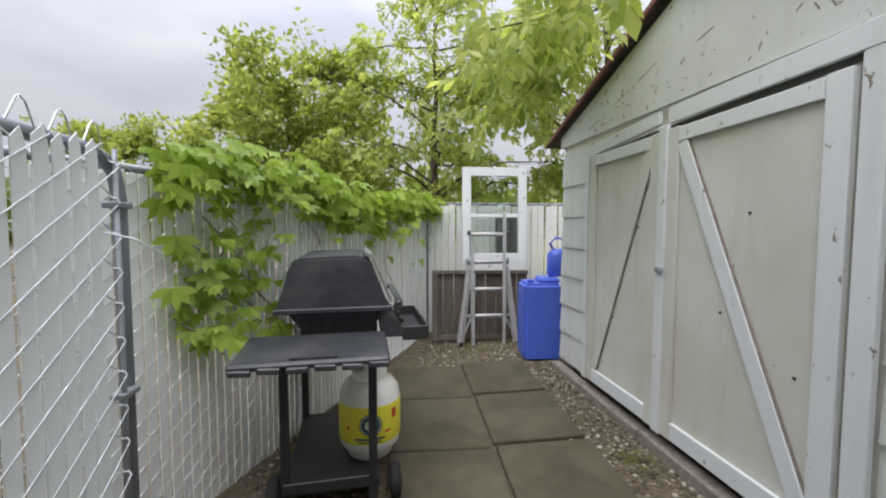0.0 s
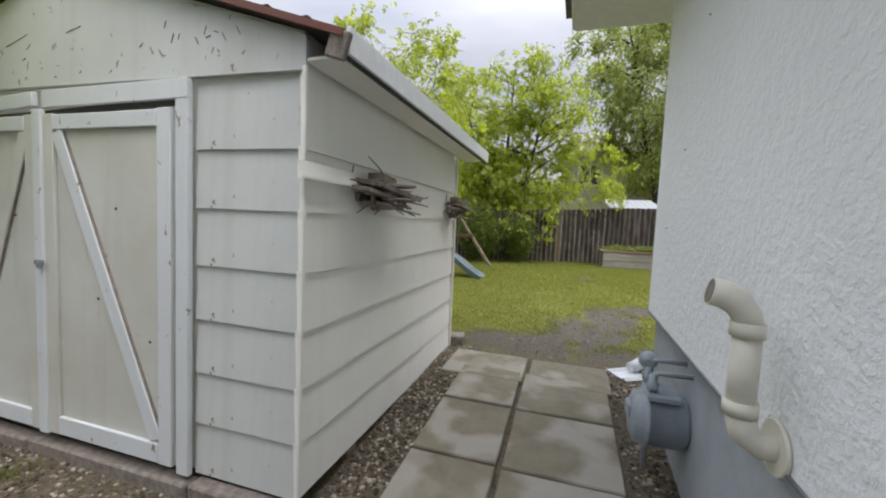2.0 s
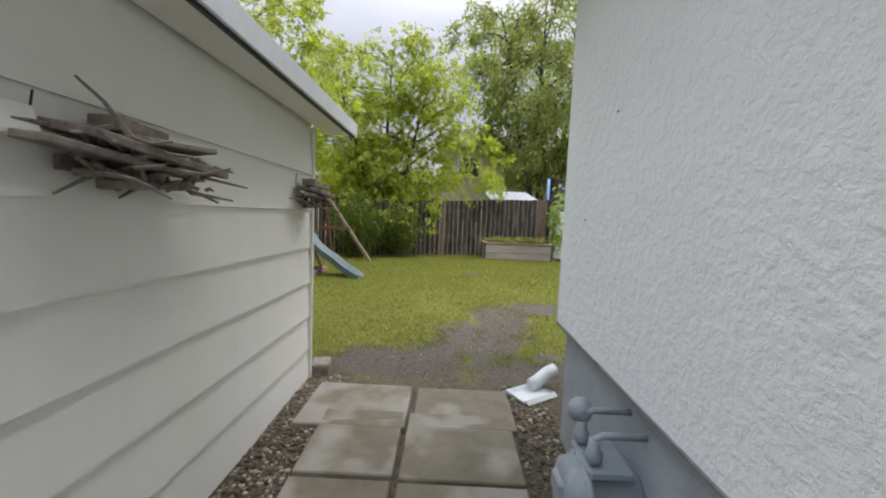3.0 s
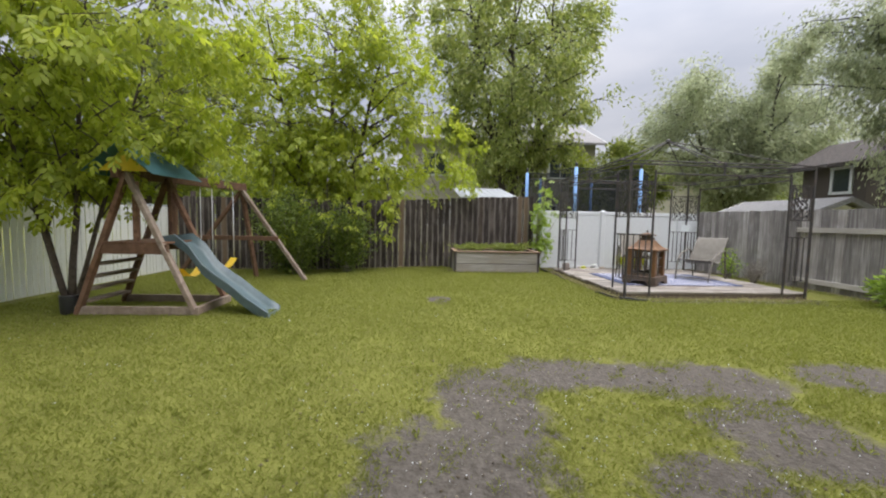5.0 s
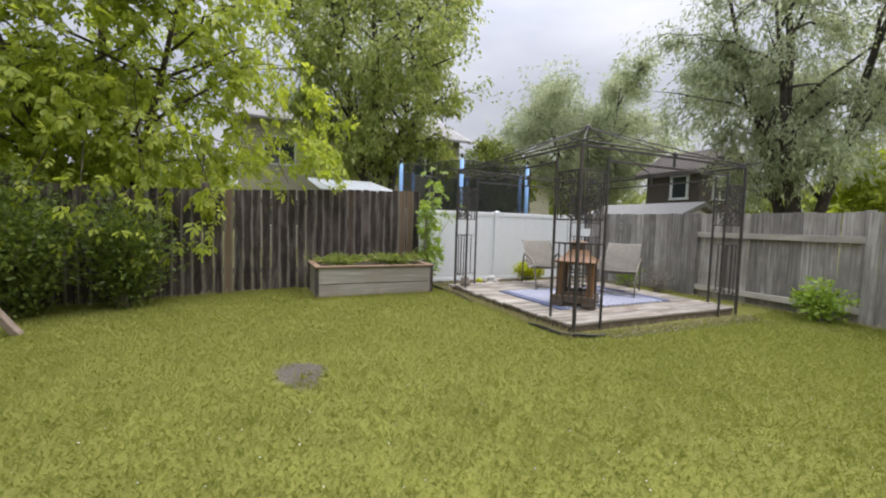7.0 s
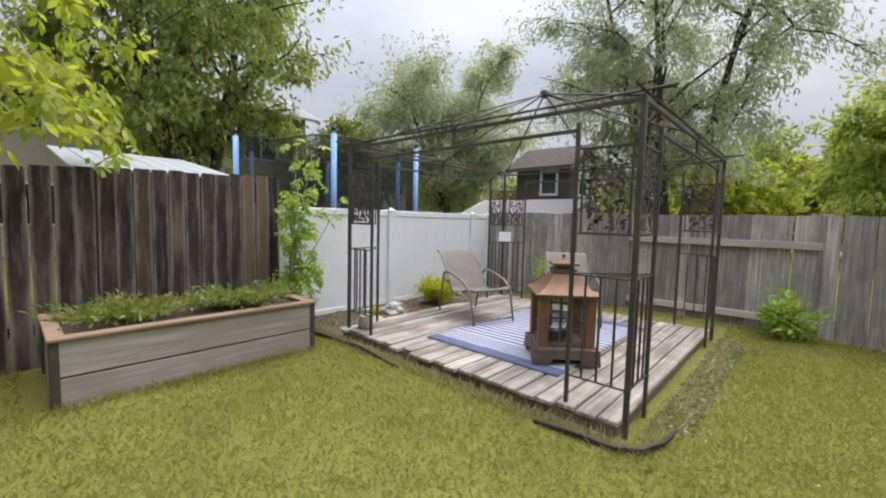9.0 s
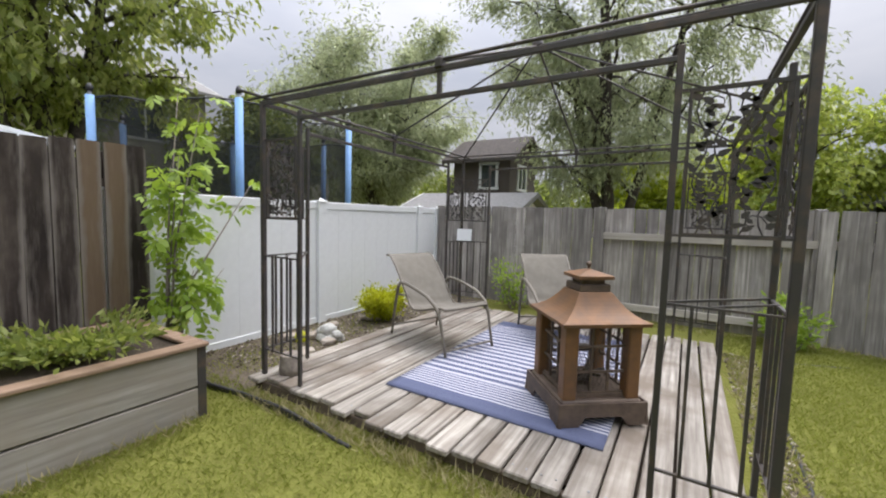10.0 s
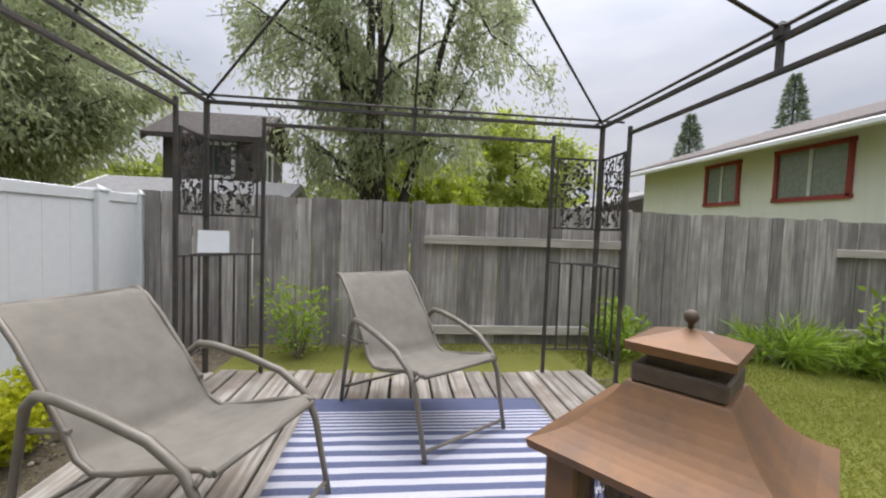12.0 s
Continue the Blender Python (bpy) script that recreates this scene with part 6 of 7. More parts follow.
def ladder():
    t = thing("folding_ladder", pose(1.22, 4.92, 0.05, 0, 0, -3), "scuffed aluminium folding ladder standing open on the gravel", "ladder")
    for s in (-1, 1):
        part("rail", bar(B(), (s * 0.36, 0.0, 0.0), (s * 0.235, 0.10, 1.00), 0.045, 0.07, 0.006), "alu", t)
        part("inner_rail", bar(B(), (s * 0.20, 0.02, 0.0), (s * 0.215, 0.12, 1.68 if s > 0 else 1.42), 0.042, 0.06, 0.006), "alu", t)
        part("rear_rail", bar(B(), (s * 0.37, 0.16, 0.0), (s * 0.24, 0.13, 1.0), 0.04, 0.05, 0.006), "alu", t)
        part("foot", box(B(), (s * 0.36, 0.0, 0.02), (0.05, 0.075, 0.05), bev=0.006), "rubber", t)
        part("hinge", lathe(B(), [(0.045, -0.03), (0.045, 0.03)], 12), "galv", t, m=pose(s * 0.235, 0.11, 1.06, 0, 90, 0))
        part("knob", lathe(B(), [(0.03, -0.02), (0.03, 0.02)], 10), "black_plastic", t, m=pose(s * 0.25, 0.08, 1.42, 0, 90, 0))
        part("brace", bar(B(), (s * 0.34, 0.0, 0.10), (s * 0.21, 0.05, 0.36), 0.02, 0.02), "alu", t)
    for z, w in ((0.36, 0.60), (0.70, 0.53), (1.05, 0.47), (1.40, 0.45)):
        part("rung", tube(B(), [(-w / 2, 0.05 + z * 0.04, z), (w / 2, 0.05 + z * 0.04, z)], 0.026, 8), "alu", t)


def blue_tub():
    t = thing("blue_water_tank", pose(1.66, 4.36, 0.06, 0, 0, -8), "blue plastic water container standing beside the shed", "container")
    bm = box(B(), (0, 0, 0.44), (0.42, 0.42, 0.86))
    bmesh.ops.bevel(bm, geom=list(bm.edges), offset=0.035, segments=3, affect="EDGES")
    part("tank", bm, "blue", t)
    part("shoulder", box(B(), (0.09, 0.02, 0.89), (0.22, 0.3, 0.06), bev=0.02), "blue", t)
    part("cap", lathe(B(), [(0.035, 0.865), (0.035, 0.90), (0.03, 0.905)], 12, (-0.12, -0.08, 0)), "blue", t)
    for z in (0.3, 0.56):
        part("rib", box(B(), (-0.208, 0, z), (0.012, 0.36, 0.04), bev=0.005), "blue", t)
    j = thing("blue_jug", pose(1.90, 4.42, 0.985), "blue plastic jug on top of the water container", "jug")
    part("jug_body", lathe(B(), [(0.10, 0), (0.12, 0.02), (0.12, 0.24), (0.09, 0.29), (0.05, 0.31)], 18), "blue", j)
    part("handle", tube(B(), [(-0.05, 0, 0.30), (-0.10, 0, 0.37), (-0.03, 0, 0.44), (0.06, 0, 0.42), (0.07, 0, 0.31)], 0.016, 8), "blue", j)


make_grill()
propane_tank()
old_door()
fence_panel()
ladder()
blue_tub()

# ---- neighbours beyond the fences ----


def window(parent, x, y, z, w, h, ang, frame="trim", split=True, pane="pane"):
    """A framed window, its middle at x, y, z, facing along ang degrees."""
    m = pose(x, y, z, 0, 0, ang)
    bm = B()
    for c, s in (((0, -0.02, h / 2), (w + 0.12, 0.06, 0.08)), ((0, -0.02, -h / 2), (w + 0.12, 0.06, 0.08)), ((-w / 2, -0.02, 0), (0.08, 0.06, h)), ((w / 2, -0.02, 0), (0.08, 0.06, h))):
        box(bm, c, s)
    win = part("window", bm, frame, parent, m=m)
    part("pane", box(B(), (0, -0.005, 0), (w, 0.012, h)), pane, win)
    if split:
        part("mullion", box(B(), (0.0, -0.02, 0), (0.06, 0.03, h - 0.08)), "trim", win)


def gable_house(name, cx, cy, wx, wy, z_eave, z_ridge, wall, roof, label, along="y", over=0.45, category="house"):
    t = thing(name, pose(cx, cy, 0), label, category)
    bm = box(B(), (0, 0, z_eave / 2 + 0.1), (wx, wy, z_eave - 0.2))
    part("wall", bm, wall, t)
    a, b = (wx, wy) if along == "y" else (wy, wx)
    turn = pose(0, 0, 0, 0, 0, 0 if along == "y" else 90)
    bm = B()
    prism(bm, [turn @ Vector((-a / 2, -b / 2, z_eave)), turn @ Vector((a / 2, -b / 2, z_eave)), turn @ Vector((0, -b / 2, z_ridge - 0.05))], turn @ Vector((0, b, 0)))
    part("gable_wall", bm, wall, t)
    sl = (z_ridge - z_eave) / (a / 2)
    for s in (-1, 1):
        e = a / 2 + over
        bm = B()
        prism(bm, [turn @ Vector((0, -b / 2 - over, z_ridge)), turn @ Vector((s * e, -b / 2 - over, z_ridge - sl * e)), turn @ Vector((s * e, -b / 2 - over, z_ridge - sl * e + 0.12)), turn @ Vector((0, -b / 2 - over, z_ridge + 0.14))], turn @ Vector((0, b + 2 * over, 0)))
        part("roof_slope", bm, roof, t)
        bm = B()
        prism(bm, [turn @ Vector((0, -b / 2 - over - 0.02, z_ridge - 0.08)), turn @ Vector((s * e, -b / 2 - over - 0.02, z_ridge - sl * e - 0.08)), turn @ Vector((s * e, -b / 2 - over - 0.02, z_ridge - sl * e + 0.13)), turn @ Vector((0, -b / 2 - over - 0.02, z_ridge + 0.15))], turn @ Vector((0, 0.03, 0)))
        part("barge_board", bm, "white_wall" if wall not in ("brown_wall",) else "brown_roof", t)
    return t


h1 = gable_house("beige_house", 29.5, -5.3, 8, 10.5, 6.1, 7.9, "beige_wall", "grey_roof", "two-storey beige house behind the trees", "y")
for y, z in ((3.6, 4.7), (0.4, 4.7), (-3.3, 4.7), (3.4, 2.0), (-2.5, 2.0)):
    window(h1, -4.0, y, z, 1.3, 1.2, -90)
h2 = gable_house("beige_gable_house", 31.0, -15.6, 7, 5.0, 4.6, 6.8, "cream_wall", "grey_roof", "beige gabled house behind the trampoline", "x")
h2.matrix_basis = pose(31.1, -17.2, -0.35, 0, 0, -28)
window(h2, -3.5, 0.2, 4.2, 1.2, 1.0, -90)
h3 = gable_house("dark_playhouse", 16.0, -15.6, 2.05, 2.5, 3.8, 4.5, "brown_wall", "shingle", "dark brown upper storey with a small window", "x", 0.3)
window(h3, -1.025, 0.2, 3.2, 0.75, 0.8, -90, split=True)
window(h3, -0.3, 1.25, 3.2, 0.6, 0.8, 180, split=False)
gable_house("garden_shed", 14.9, -11.9, 3.0, 2.2, 1.95, 2.35, "shed_side", "grey_roof", "low shed with a grey shingle roof behind the fence", "x", 0.2, "shed")
h5 = gable_house("white_house", -0.6, -12.6, 8.8, 6.6, 3.76, 5.2, "white_wall", "brown_roof", "white bungalow with red-trimmed windows behind the fence", "y", 0.6)
window(h5, 4.4, -0.22, 3.02, 0.95, 0.92, 90, "red_trim", pane="curtain")
window(h5, 4.4, 1.85, 3.02, 1.35, 0.95, 90, "red_trim", pane="curtain")
part("gutter", box(B(), (5.02, 0, 3.56), (0.10, 7.8, 0.11), bev=0.02), "white_metal", h5)
h6 = gable_house("blue_grey_garage", 5.2, -25.5, 3.4, 4, 2.7, 3.95, "grey_wall", "grey_roof", "blue-grey gabled garage in the distance", "y", 0.3, "garage")
part("round_vent", lathe(B(), [(0.32, 0), (0.32, 0.05)], 16), "white_wall", h6, m=pose(0, 2.02, 3.2, -90, 0, 0))
gable_house("dark_carport", 1.2, -20.5, 6.0, 5.0, 2.7, 3.5, "brown_roof", "grey_roof", "low garage with a pale roof edge behind the fence", "y", 0.4, "garage")


def low_roof_shed():
    t = thing("tin_roofed_shed", pose(15.3, -1.98, 0), "low shed with a pale corrugated tin roof behind the dark fence", "shed")
    part("wall", box(B(), (0, -0.7, 1.23), (2.2, 1.4, 2.06)), "brown_wall", t)
    for k in range(8):
        y = -1.4 + k * 0.2
        part("roof_sheet", box(B(), (0, y, 2.49), (2.5, 0.185, 0.02), (0, -10, 0), 0.004), "corrugated", t)


low_roof_shed()


def trampoline():
    t = thing("trampoline", pose(16.72, -6.32, 0.42), "round trampoline with a dark net and pale blue padded poles", "trampoline")
    R = 1.95
    pts = [(R * math.cos(a), R * math.sin(a)) for a in [2 * math.pi * k / 6 + 0.5236 for k in range(6)]]
    for x, y in pts:
        p = part("pole", tube(B(), [(x, y, 0), (x, y, 2.95)], 0.022, 8), "galv", t)
        part("pole_pad", tube(B(), [(x, y, 0.9), (x, y, 2.85)], 0.05, 10), "pool_blue", p, "pale blue foam sleeve")
        part("pole_cap", lathe(B(), [(0.035, 2.9), (0.04, 2.95), (0.02, 3.0)], 10, (x, y, 0)), "black_plastic", p)
    bm = B()
    n = 36
    lo = [bm.verts.new((R * 0.97 * math.cos(2 * math.pi * k / n), R * 0.97 * math.sin(2 * math.pi * k / n), 0.85)) for k in range(n)]
    hi = [bm.verts.new((R * 0.97 * math.cos(2 * math.pi * k / n), R * 0.97 * math.sin(2 * math.pi * k / n), 2.72 + 0.12 * abs(math.sin(3 * (2 * math.pi * k / n - 0.5236) + math.pi / 2)))) for k in range(n)]
    for k in range(n):
        bm.faces.new((lo[k], lo[(k + 1) % n], hi[(k + 1) % n], hi[k])).smooth = True
    part("net", bm, "net", t, "dark safety net")
    part("net_rope", tube(B(), [(R * 0.97 * math.cos(2 * math.pi * k / n), R * 0.97 * math.sin(2 * math.pi * k / n), 2.72 + 0.12 * abs(math.sin(3 * (2 * math.pi * k / n - 0.5236) + math.pi / 2))) for k in range(n + 1)], 0.012, 4), "black_plastic", t)
    part("mat", lathe(B(), [(R, 0.80), (R, 0.86)], 36), "black_plastic", t)
    for k in range(6):
        a = 2 * math.pi * k / 6 + 0.5236
        part("leg", tube(B(), [(R * math.cos(a), R * math.sin(a), 0), (R * 0.98 * math.cos(a), R * 0.98 * math.sin(a), 0.8)], 0.025, 6), "galv", t)


trampoline()


# ---- trees and plants ----


def skeleton_of(rng, base, high, crown_low, rx, ry, limbs, subs, lean, droop):
    """Trunk, limbs and twigs as lists of points, and the places where leaves sit."""
    top = np.array([base[0] + lean[0], base[1] + lean[1], base[2] + high * 0.86])
    b0 = np.array(base)
    trunk = []
    for k in range(9):
        f = k / 8
        trunk.append(b0 + (top - b0) * f + np.array([rng.normal(0, 0.05), rng.normal(0, 0.05), 0]) * high * 0.12 * f)
    branches, tips = [], []
    mid_z = base[2] + (crown_low + high) / 2
    half = (high - crown_low) / 2
    for i in range(limbs):
        f = 0.22 + 0.75 * (i + rng.random()) / limbs
        start_i = f * 8
        k = min(7, int(start_i))
        s = trunk[k] + (trunk[k + 1] - trunk[k]) * (start_i - k)
        az = i * 2.399 + rng.normal(0, 0.3)
        zt = base[2] + crown_low + (high - crown_low) * np.clip(0.08 + 0.95 * f + rng.normal(0, 0.10) - 0.12, 0.03, 1.0)
        rel = np.clip((zt - mid_z) / half, -0.97, 0.97)
        r = math.sqrt(1 - rel * rel) * rng.uniform(0.72, 1.08)
        e = np.array([b0[0] + lean[0] * f + math.cos(az) * rx * r, b0[1] + lean[1] * f + math.sin(az) * ry * r, zt])
        path = []
        for q in range(6):
            u = q / 5
            p = s + (e - s) * u
            p[2] += math.sin(math.pi * u) * 0.10 * np.linalg.norm(e - s) * (1 - droop) - droop * u * u * 0.25
            path.append(p + rng.normal(0, 0.03, 3) * np.linalg.norm(e - s) * (0 < q < 5))
        branches.append((path, 0.5 + 0.5 * (1 - f)))
        for j in range(subs):
            u = rng.uniform(0.25, 1.0)
            q = min(4, int(u * 5))
            p0 = path[q] + (path[q + 1] - path[q]) * (u * 5 - q)
            w = rng.normal(0, 1, 3)
            w[2] = w[2] * 0.6 + 0.1 - droop
            w /= np.linalg.norm(w)
            ln = rng.uniform(0.14, 0.32) * (rx + ry) / 2
            p1 = p0 + w * ln
            p1[2] -= droop * ln * 0.5
            branches.append(([p0, (p0 + p1) / 2 + rng.normal(0, 0.05, 3) * ln, p1], 0.18))
            tips.append((p0, p1))
    return trunk, branches, tips


def tree(name, x, y, high, crown_low, rx, ry, n_leaf, leaf_l, leaf_w, leaf_m, seed, label, trunk_r=0.14, lean=(0, 0), droop=0.2, limbs=22, subs=7, spread=0.28, bark="bark", z=None, extra=(), spray=False, gaps=0.7, forks=()):
    rng = np.random.default_rng(seed)
    base = (x, y, height(x, y) - 0.05 if z is None else z)
    t = thing(name, pose(*base), label, "tree")
    trunk, branches, tips = skeleton_of(rng, (0, 0, 0), high, crown_low, rx, ry, limbs, subs, lean, droop)
    bm = B()
    rad = [trunk_r * (1.25 if k == 0 else 1) * (1 - 0.86 * k / 8) for k in range(9)]
    part("trunk", tube(bm, trunk, rad, 9), bark, t)
    for fx, fy, fh in forks:
        tr, br, tp = skeleton_of(rng, (0, 0, 0), high * fh, crown_low, rx * 0.62, ry * 0.62, limbs, subs, (fx, fy), droop)
        part("leader", tube(B(), tr, [r * 0.75 for r in rad], 8), bark, t)
        branches += br
        tips += tp
    bm = None
    for path, w in branches:
        if len(path) > 3 and bm is not None:
            part("limb", bm, bark, t)
            bm = None
        bm = bm or B()
        r0 = trunk_r * 0.32 * w
        tube(bm, path, [max(0.005, r0 * (1 - 0.85 * k / (len(path) - 1))) for k in range(len(path))], 5)
    part("limb", bm, bark, t)
    for p0, p1 in extra:
        tips += [(np.array(p0) - base, np.array(p1) - base)] * 3
        part("branch", tube(B(), [np.array(p0) - base, (np.array(p0) + np.array(p1)) / 2 - base + np.array((0, 0, 0.04)), np.array(p1) - base], [0.012, 0.008, 0.004], 5), bark, t)
    # leaves hang in clumps along the twigs
    n_t = len(tips)
    if spray:
        n_leaf //= 5
    weight = np.exp(rng.normal(0, gaps, n_t))
    which = rng.choice(n_t, n_leaf, p=weight / weight.sum())
    P0 = np.array([a for a, b in tips])[which]
    P1 = np.array([b for a, b in tips])[which]
    u = rng.uniform(0.1, 1.15, n_leaf)[:, None]
    clump = rng.normal(0, 1, (n_t * 5, 3))[which * 5 + rng.integers(0, 5, n_leaf)]
    pts = P0 + (P1 - P0) * u + clump * spread * 0.75 + rng.normal(0, spread * 0.42, (n_leaf, 3))
    out = pts - np.array([lean[0] * 0.5, lean[1] * 0.5, (high + crown_low) / 2])
    out /= np.linalg.norm(out, axis=1, keepdims=True) + 1e-6
    d = out * 0.55 + rng.normal(0, 0.6, (n_leaf, 3)) + np.array([0, 0, -0.35 - droop])
    keep = pts[:, 2] + base[2] > height(x, y) + 0.25
    build = spray_mesh if spray else leaves_mesh
    tagged(part("crown", build("crown", pts[keep], d[keep], leaf_l, leaf_w, leaf_m, seed), leaf_m, t), kind="stuff")
    return t


# in the yard and over its fences
tree("ash_tree", 9.05, 3.75, 6.2, 1.9, 2.7, 2.6, 28000, 0.105, 0.044, "leaf_bright", 21, "young ash tree with fresh bright green leaves beside the play set", 0.045, (0.3, -0.2), 0.3, 16, 7, 0.17, extra=[((9.0, 3.9, 2.3), (8.5, 4.1, 1.75)), ((8.9, 3.6, 2.4), (8.3, 3.5, 1.95)), ((9.4, 3.2, 3.1), (9.5, 2.3, 2.75)), ((10.0, 3.0, 3.0), (10.5, 2.3, 2.6)), ((9.0, 3.5, 2.7), (8.55, 2.85, 2.35)), ((9.1, 3.3, 2.8), (8.7, 2.6, 2.55)), ((8.7, 4.3, 2.7), (7.9, 4.6, 1.95)), ((8.6, 4.1, 2.8), (7.8, 3.9, 2.15)), ((8.8, 4.5, 2.5), (8.3, 5.0, 1.9))], spray=True, forks=((-0.9, 0.5, 0.9), (0.9, -0.9, 0.95), (0.3, 1.3, 0.85)))
tree("ash_tree", 15.6, 1.7, 8.0, 1.1, 4.0, 4.0, 40000, 0.125, 0.052, "leaf_bright", 22, "bright green ash tree hanging over the dark fence", 0.14, (0, 0), 0.3, 20, 8, 0.22, extra=[((14.4, 0.3, 3.2), (13.4, -0.2, 2.0)), ((14.5, -0.8, 3.4), (13.6, -1.3, 2.3)), ((14.3, 1.6, 3.2), (13.0, 1.3, 1.7)), ((14.6, -1.6, 3.6), (13.9, -2.0, 2.7)), ((14.3, 0.9, 2.9), (13.1, 0.6, 1.5)), ((14.0, 2.8, 3.2), (12.8, 2.5, 2.0)), ((14.2, 1.9, 2.9), (12.9, 2.0, 1.5)), ((14.2, 0.0, 2.8), (13.3, 0.0, 1.5))], spray=True, forks=((-1.2, -1.6, 0.9), (-1.3, 1.5, 0.85)))
tree("elm_tree", 21.9, -5.2, 14.2, 2.6, 4.9, 4.6, 36000, 0.22, 0.09, "leaf_elm", 23, "tall feathery elm with drooping seed clusters", 0.26, (0.4, 0.2), 0.4, 22, 9, 0.30, "bark_dark", forks=((-1.2, 2.6, 0.9), (0.5, -2.2, 0.95)))
tree("willow_tree", 21.4, -16.2, 9.3, 2.6, 4.9, 4.9, 60000, 0.22, 0.06, "leaf_willow", 24, "grey-green willow with a leaning dark trunk", 0.22, (1.3, 2.0), 0.3, 11, 12, 0.36, "bark_dark", forks=((0.6, -2.2, 0.9), (-1.6, 0.4, 0.95), (0.4, 3.2, 0.85)))
tree("maple_tree", 22.4, -10.6, 5.0, 1.0, 1.9, 1.9, 11000, 0.20, 0.10, "leaf_mid", 38, "leafy green tree behind the trampoline", 0.11, (0, 0), 0.1, 20, 8, 0.30)
tree("willow_tree", 11.7, -13.3, 11.0, 1.6, 3.7, 3.3, 52000, 0.15, 0.042, "leaf_willow", 25, "huge grey-green willow with dark leaning limbs", 0.19, (0.6, 0.4), 0.4, 13, 9, 0.26, "bark_dark", gaps=1.0, forks=((-2.0, 0.3, 0.9), (1.9, 0.9, 0.95), (0.2, 1.6, 0.8)))
tree("maple_tree", 10.5, -15.4, 3.5, 1.1, 1.5, 1.4, 9000, 0.14, 0.07, "leaf_bright", 27, "yellow-green maple behind the grey fence", 0.10, (0, 0), 0.1, 20, 7, 0.22, spray=True)
tree("maple_tree", 26.5, -9.6, 5.8, 1.4, 1.7, 1.7, 9000, 0.22, 0.11, "leaf_bright", 30, "small bright green tree between the far houses", 0.10, (0, 0), 0.1, 18, 7, 0.30)
tree("maple_tree", 6.2, -22.0, 6.9, 1.6, 3.2, 3.0, 16000, 0.24, 0.11, "leaf_light", 28, "green maple behind the garage", 0.16, (0, 0), 0.15, 22, 8, 0.32)
tree("maple_tree", 10.5, -28.0, 5.6, 1.4, 4.6, 4.2, 15000, 0.34, 0.17, "leaf_mid", 29, "broad green tree in the distance", 0.2, (0, 0), 0.15, 22, 8, 0.42)
# beyond the slatted fence
tree("maple_tree", 4.4, 7.6, 7.6, 2.1, 3.4, 2.6, 16000, 0.115, 0.046, "leaf_seed", 31, "maple with yellow seed clusters behind the shed", 0.13, (-0.9, -1.2), 0.3, 26, 8, 0.17, extra=[((1.7, 3.6, 3.5), (1.15, 2.5, 3.02)), ((1.5, 3.9, 3.6), (0.9, 2.2, 3.1)), ((1.2, 2.3, 3.1), (0.9, 1.55, 2.75)), ((1.4, 3.4, 3.4), (0.8, 3.0, 2.7)), ((1.4, 2.9, 3.3), (0.9, 2.2, 2.8)), ((1.4, 3.2, 3.2), (0.6, 2.6, 2.8)), ((1.5, 3.4, 3.0), (0.9, 3.0, 2.45))], spray=True)
tree("maple_tree", 1.0, 9.0, 7.0, 1.3, 3.2, 2.6, 19000, 0.12, 0.052, "leaf_seed", 32, "maple with pale seed clusters behind the slatted fence", 0.13, (0, 0), 0.25, 24, 8, 0.2, spray=True)
tree("ash_tree", -2.3, 10.5, 5.6, 1.4, 2.7, 2.5, 22000, 0.17, 0.085, "leaf_light", 33, "green tree behind the slatted fence", 0.14, (0, 0), 0.15, 24, 8, 0.24)
tree("ash_tree", -9.5, 16.0, 5.4, 1.2, 2.1, 2.1, 12000, 0.22, 0.12, "leaf_light", 34, "round light green tree in the distance", 0.14, (0, 0), 0.1, 18, 7, 0.30)
tree("ash_tree", 9.5, 9.5, 6.5, 1.4, 3.0, 2.6, 16000, 0.19, 0.085, "leaf_mid", 35, "green tree beyond the play set", 0.14, (0, 0), 0.2, 22, 8, 0.28)
tree("ash_tree", 16.5, 7.5, 7.5, 1.4, 3.2, 3.0, 16000, 0.19, 0.085, "leaf_mid", 36, "green tree beyond the corner of the yard", 0.14, (0, 0), 0.2, 22, 8, 0.28)


def far_trees():
    """A belt of distant woods that closes the view all round."""
    rng = np.random.default_rng(77)
    pts, dirs = [], []
    for k in range(90):
        a = 2 * math.pi * (k + rng.random() * 0.7) / 90
        r = rng.uniform(44, 62)
        c = np.array([6 + r * math.cos(a), -2 + r * math.sin(a), 0])
        hh, w = rng.uniform(4.0, 7.5), rng.uniform(2.4, 3.8)
        n = 700
        v = rng.normal(0, 1, (n, 3))
        v /= np.linalg.norm(v, axis=1, keepdims=True)
        v *= (rng.random(n) ** 0.4)[:, None]
        pts.append(c + v * np.array([w, w, hh * 0.55]) + np.array([0, 0, hh * 0.5 + 0.4]))
        dirs.append(v + rng.normal(0, 0.5, (n, 3)))
    P, D = np.concatenate(pts), np.concatenate(dirs)
    keep = P[:, 2] > 0.2
    ob = new("distant_woods", leaves_mesh("distant_woods", P[keep], D[keep], 1.0, 0.55, "leaf_mid", 5))
    tagged(ob, "belt of distant green trees", "woods", kind="stuff")


far_trees()


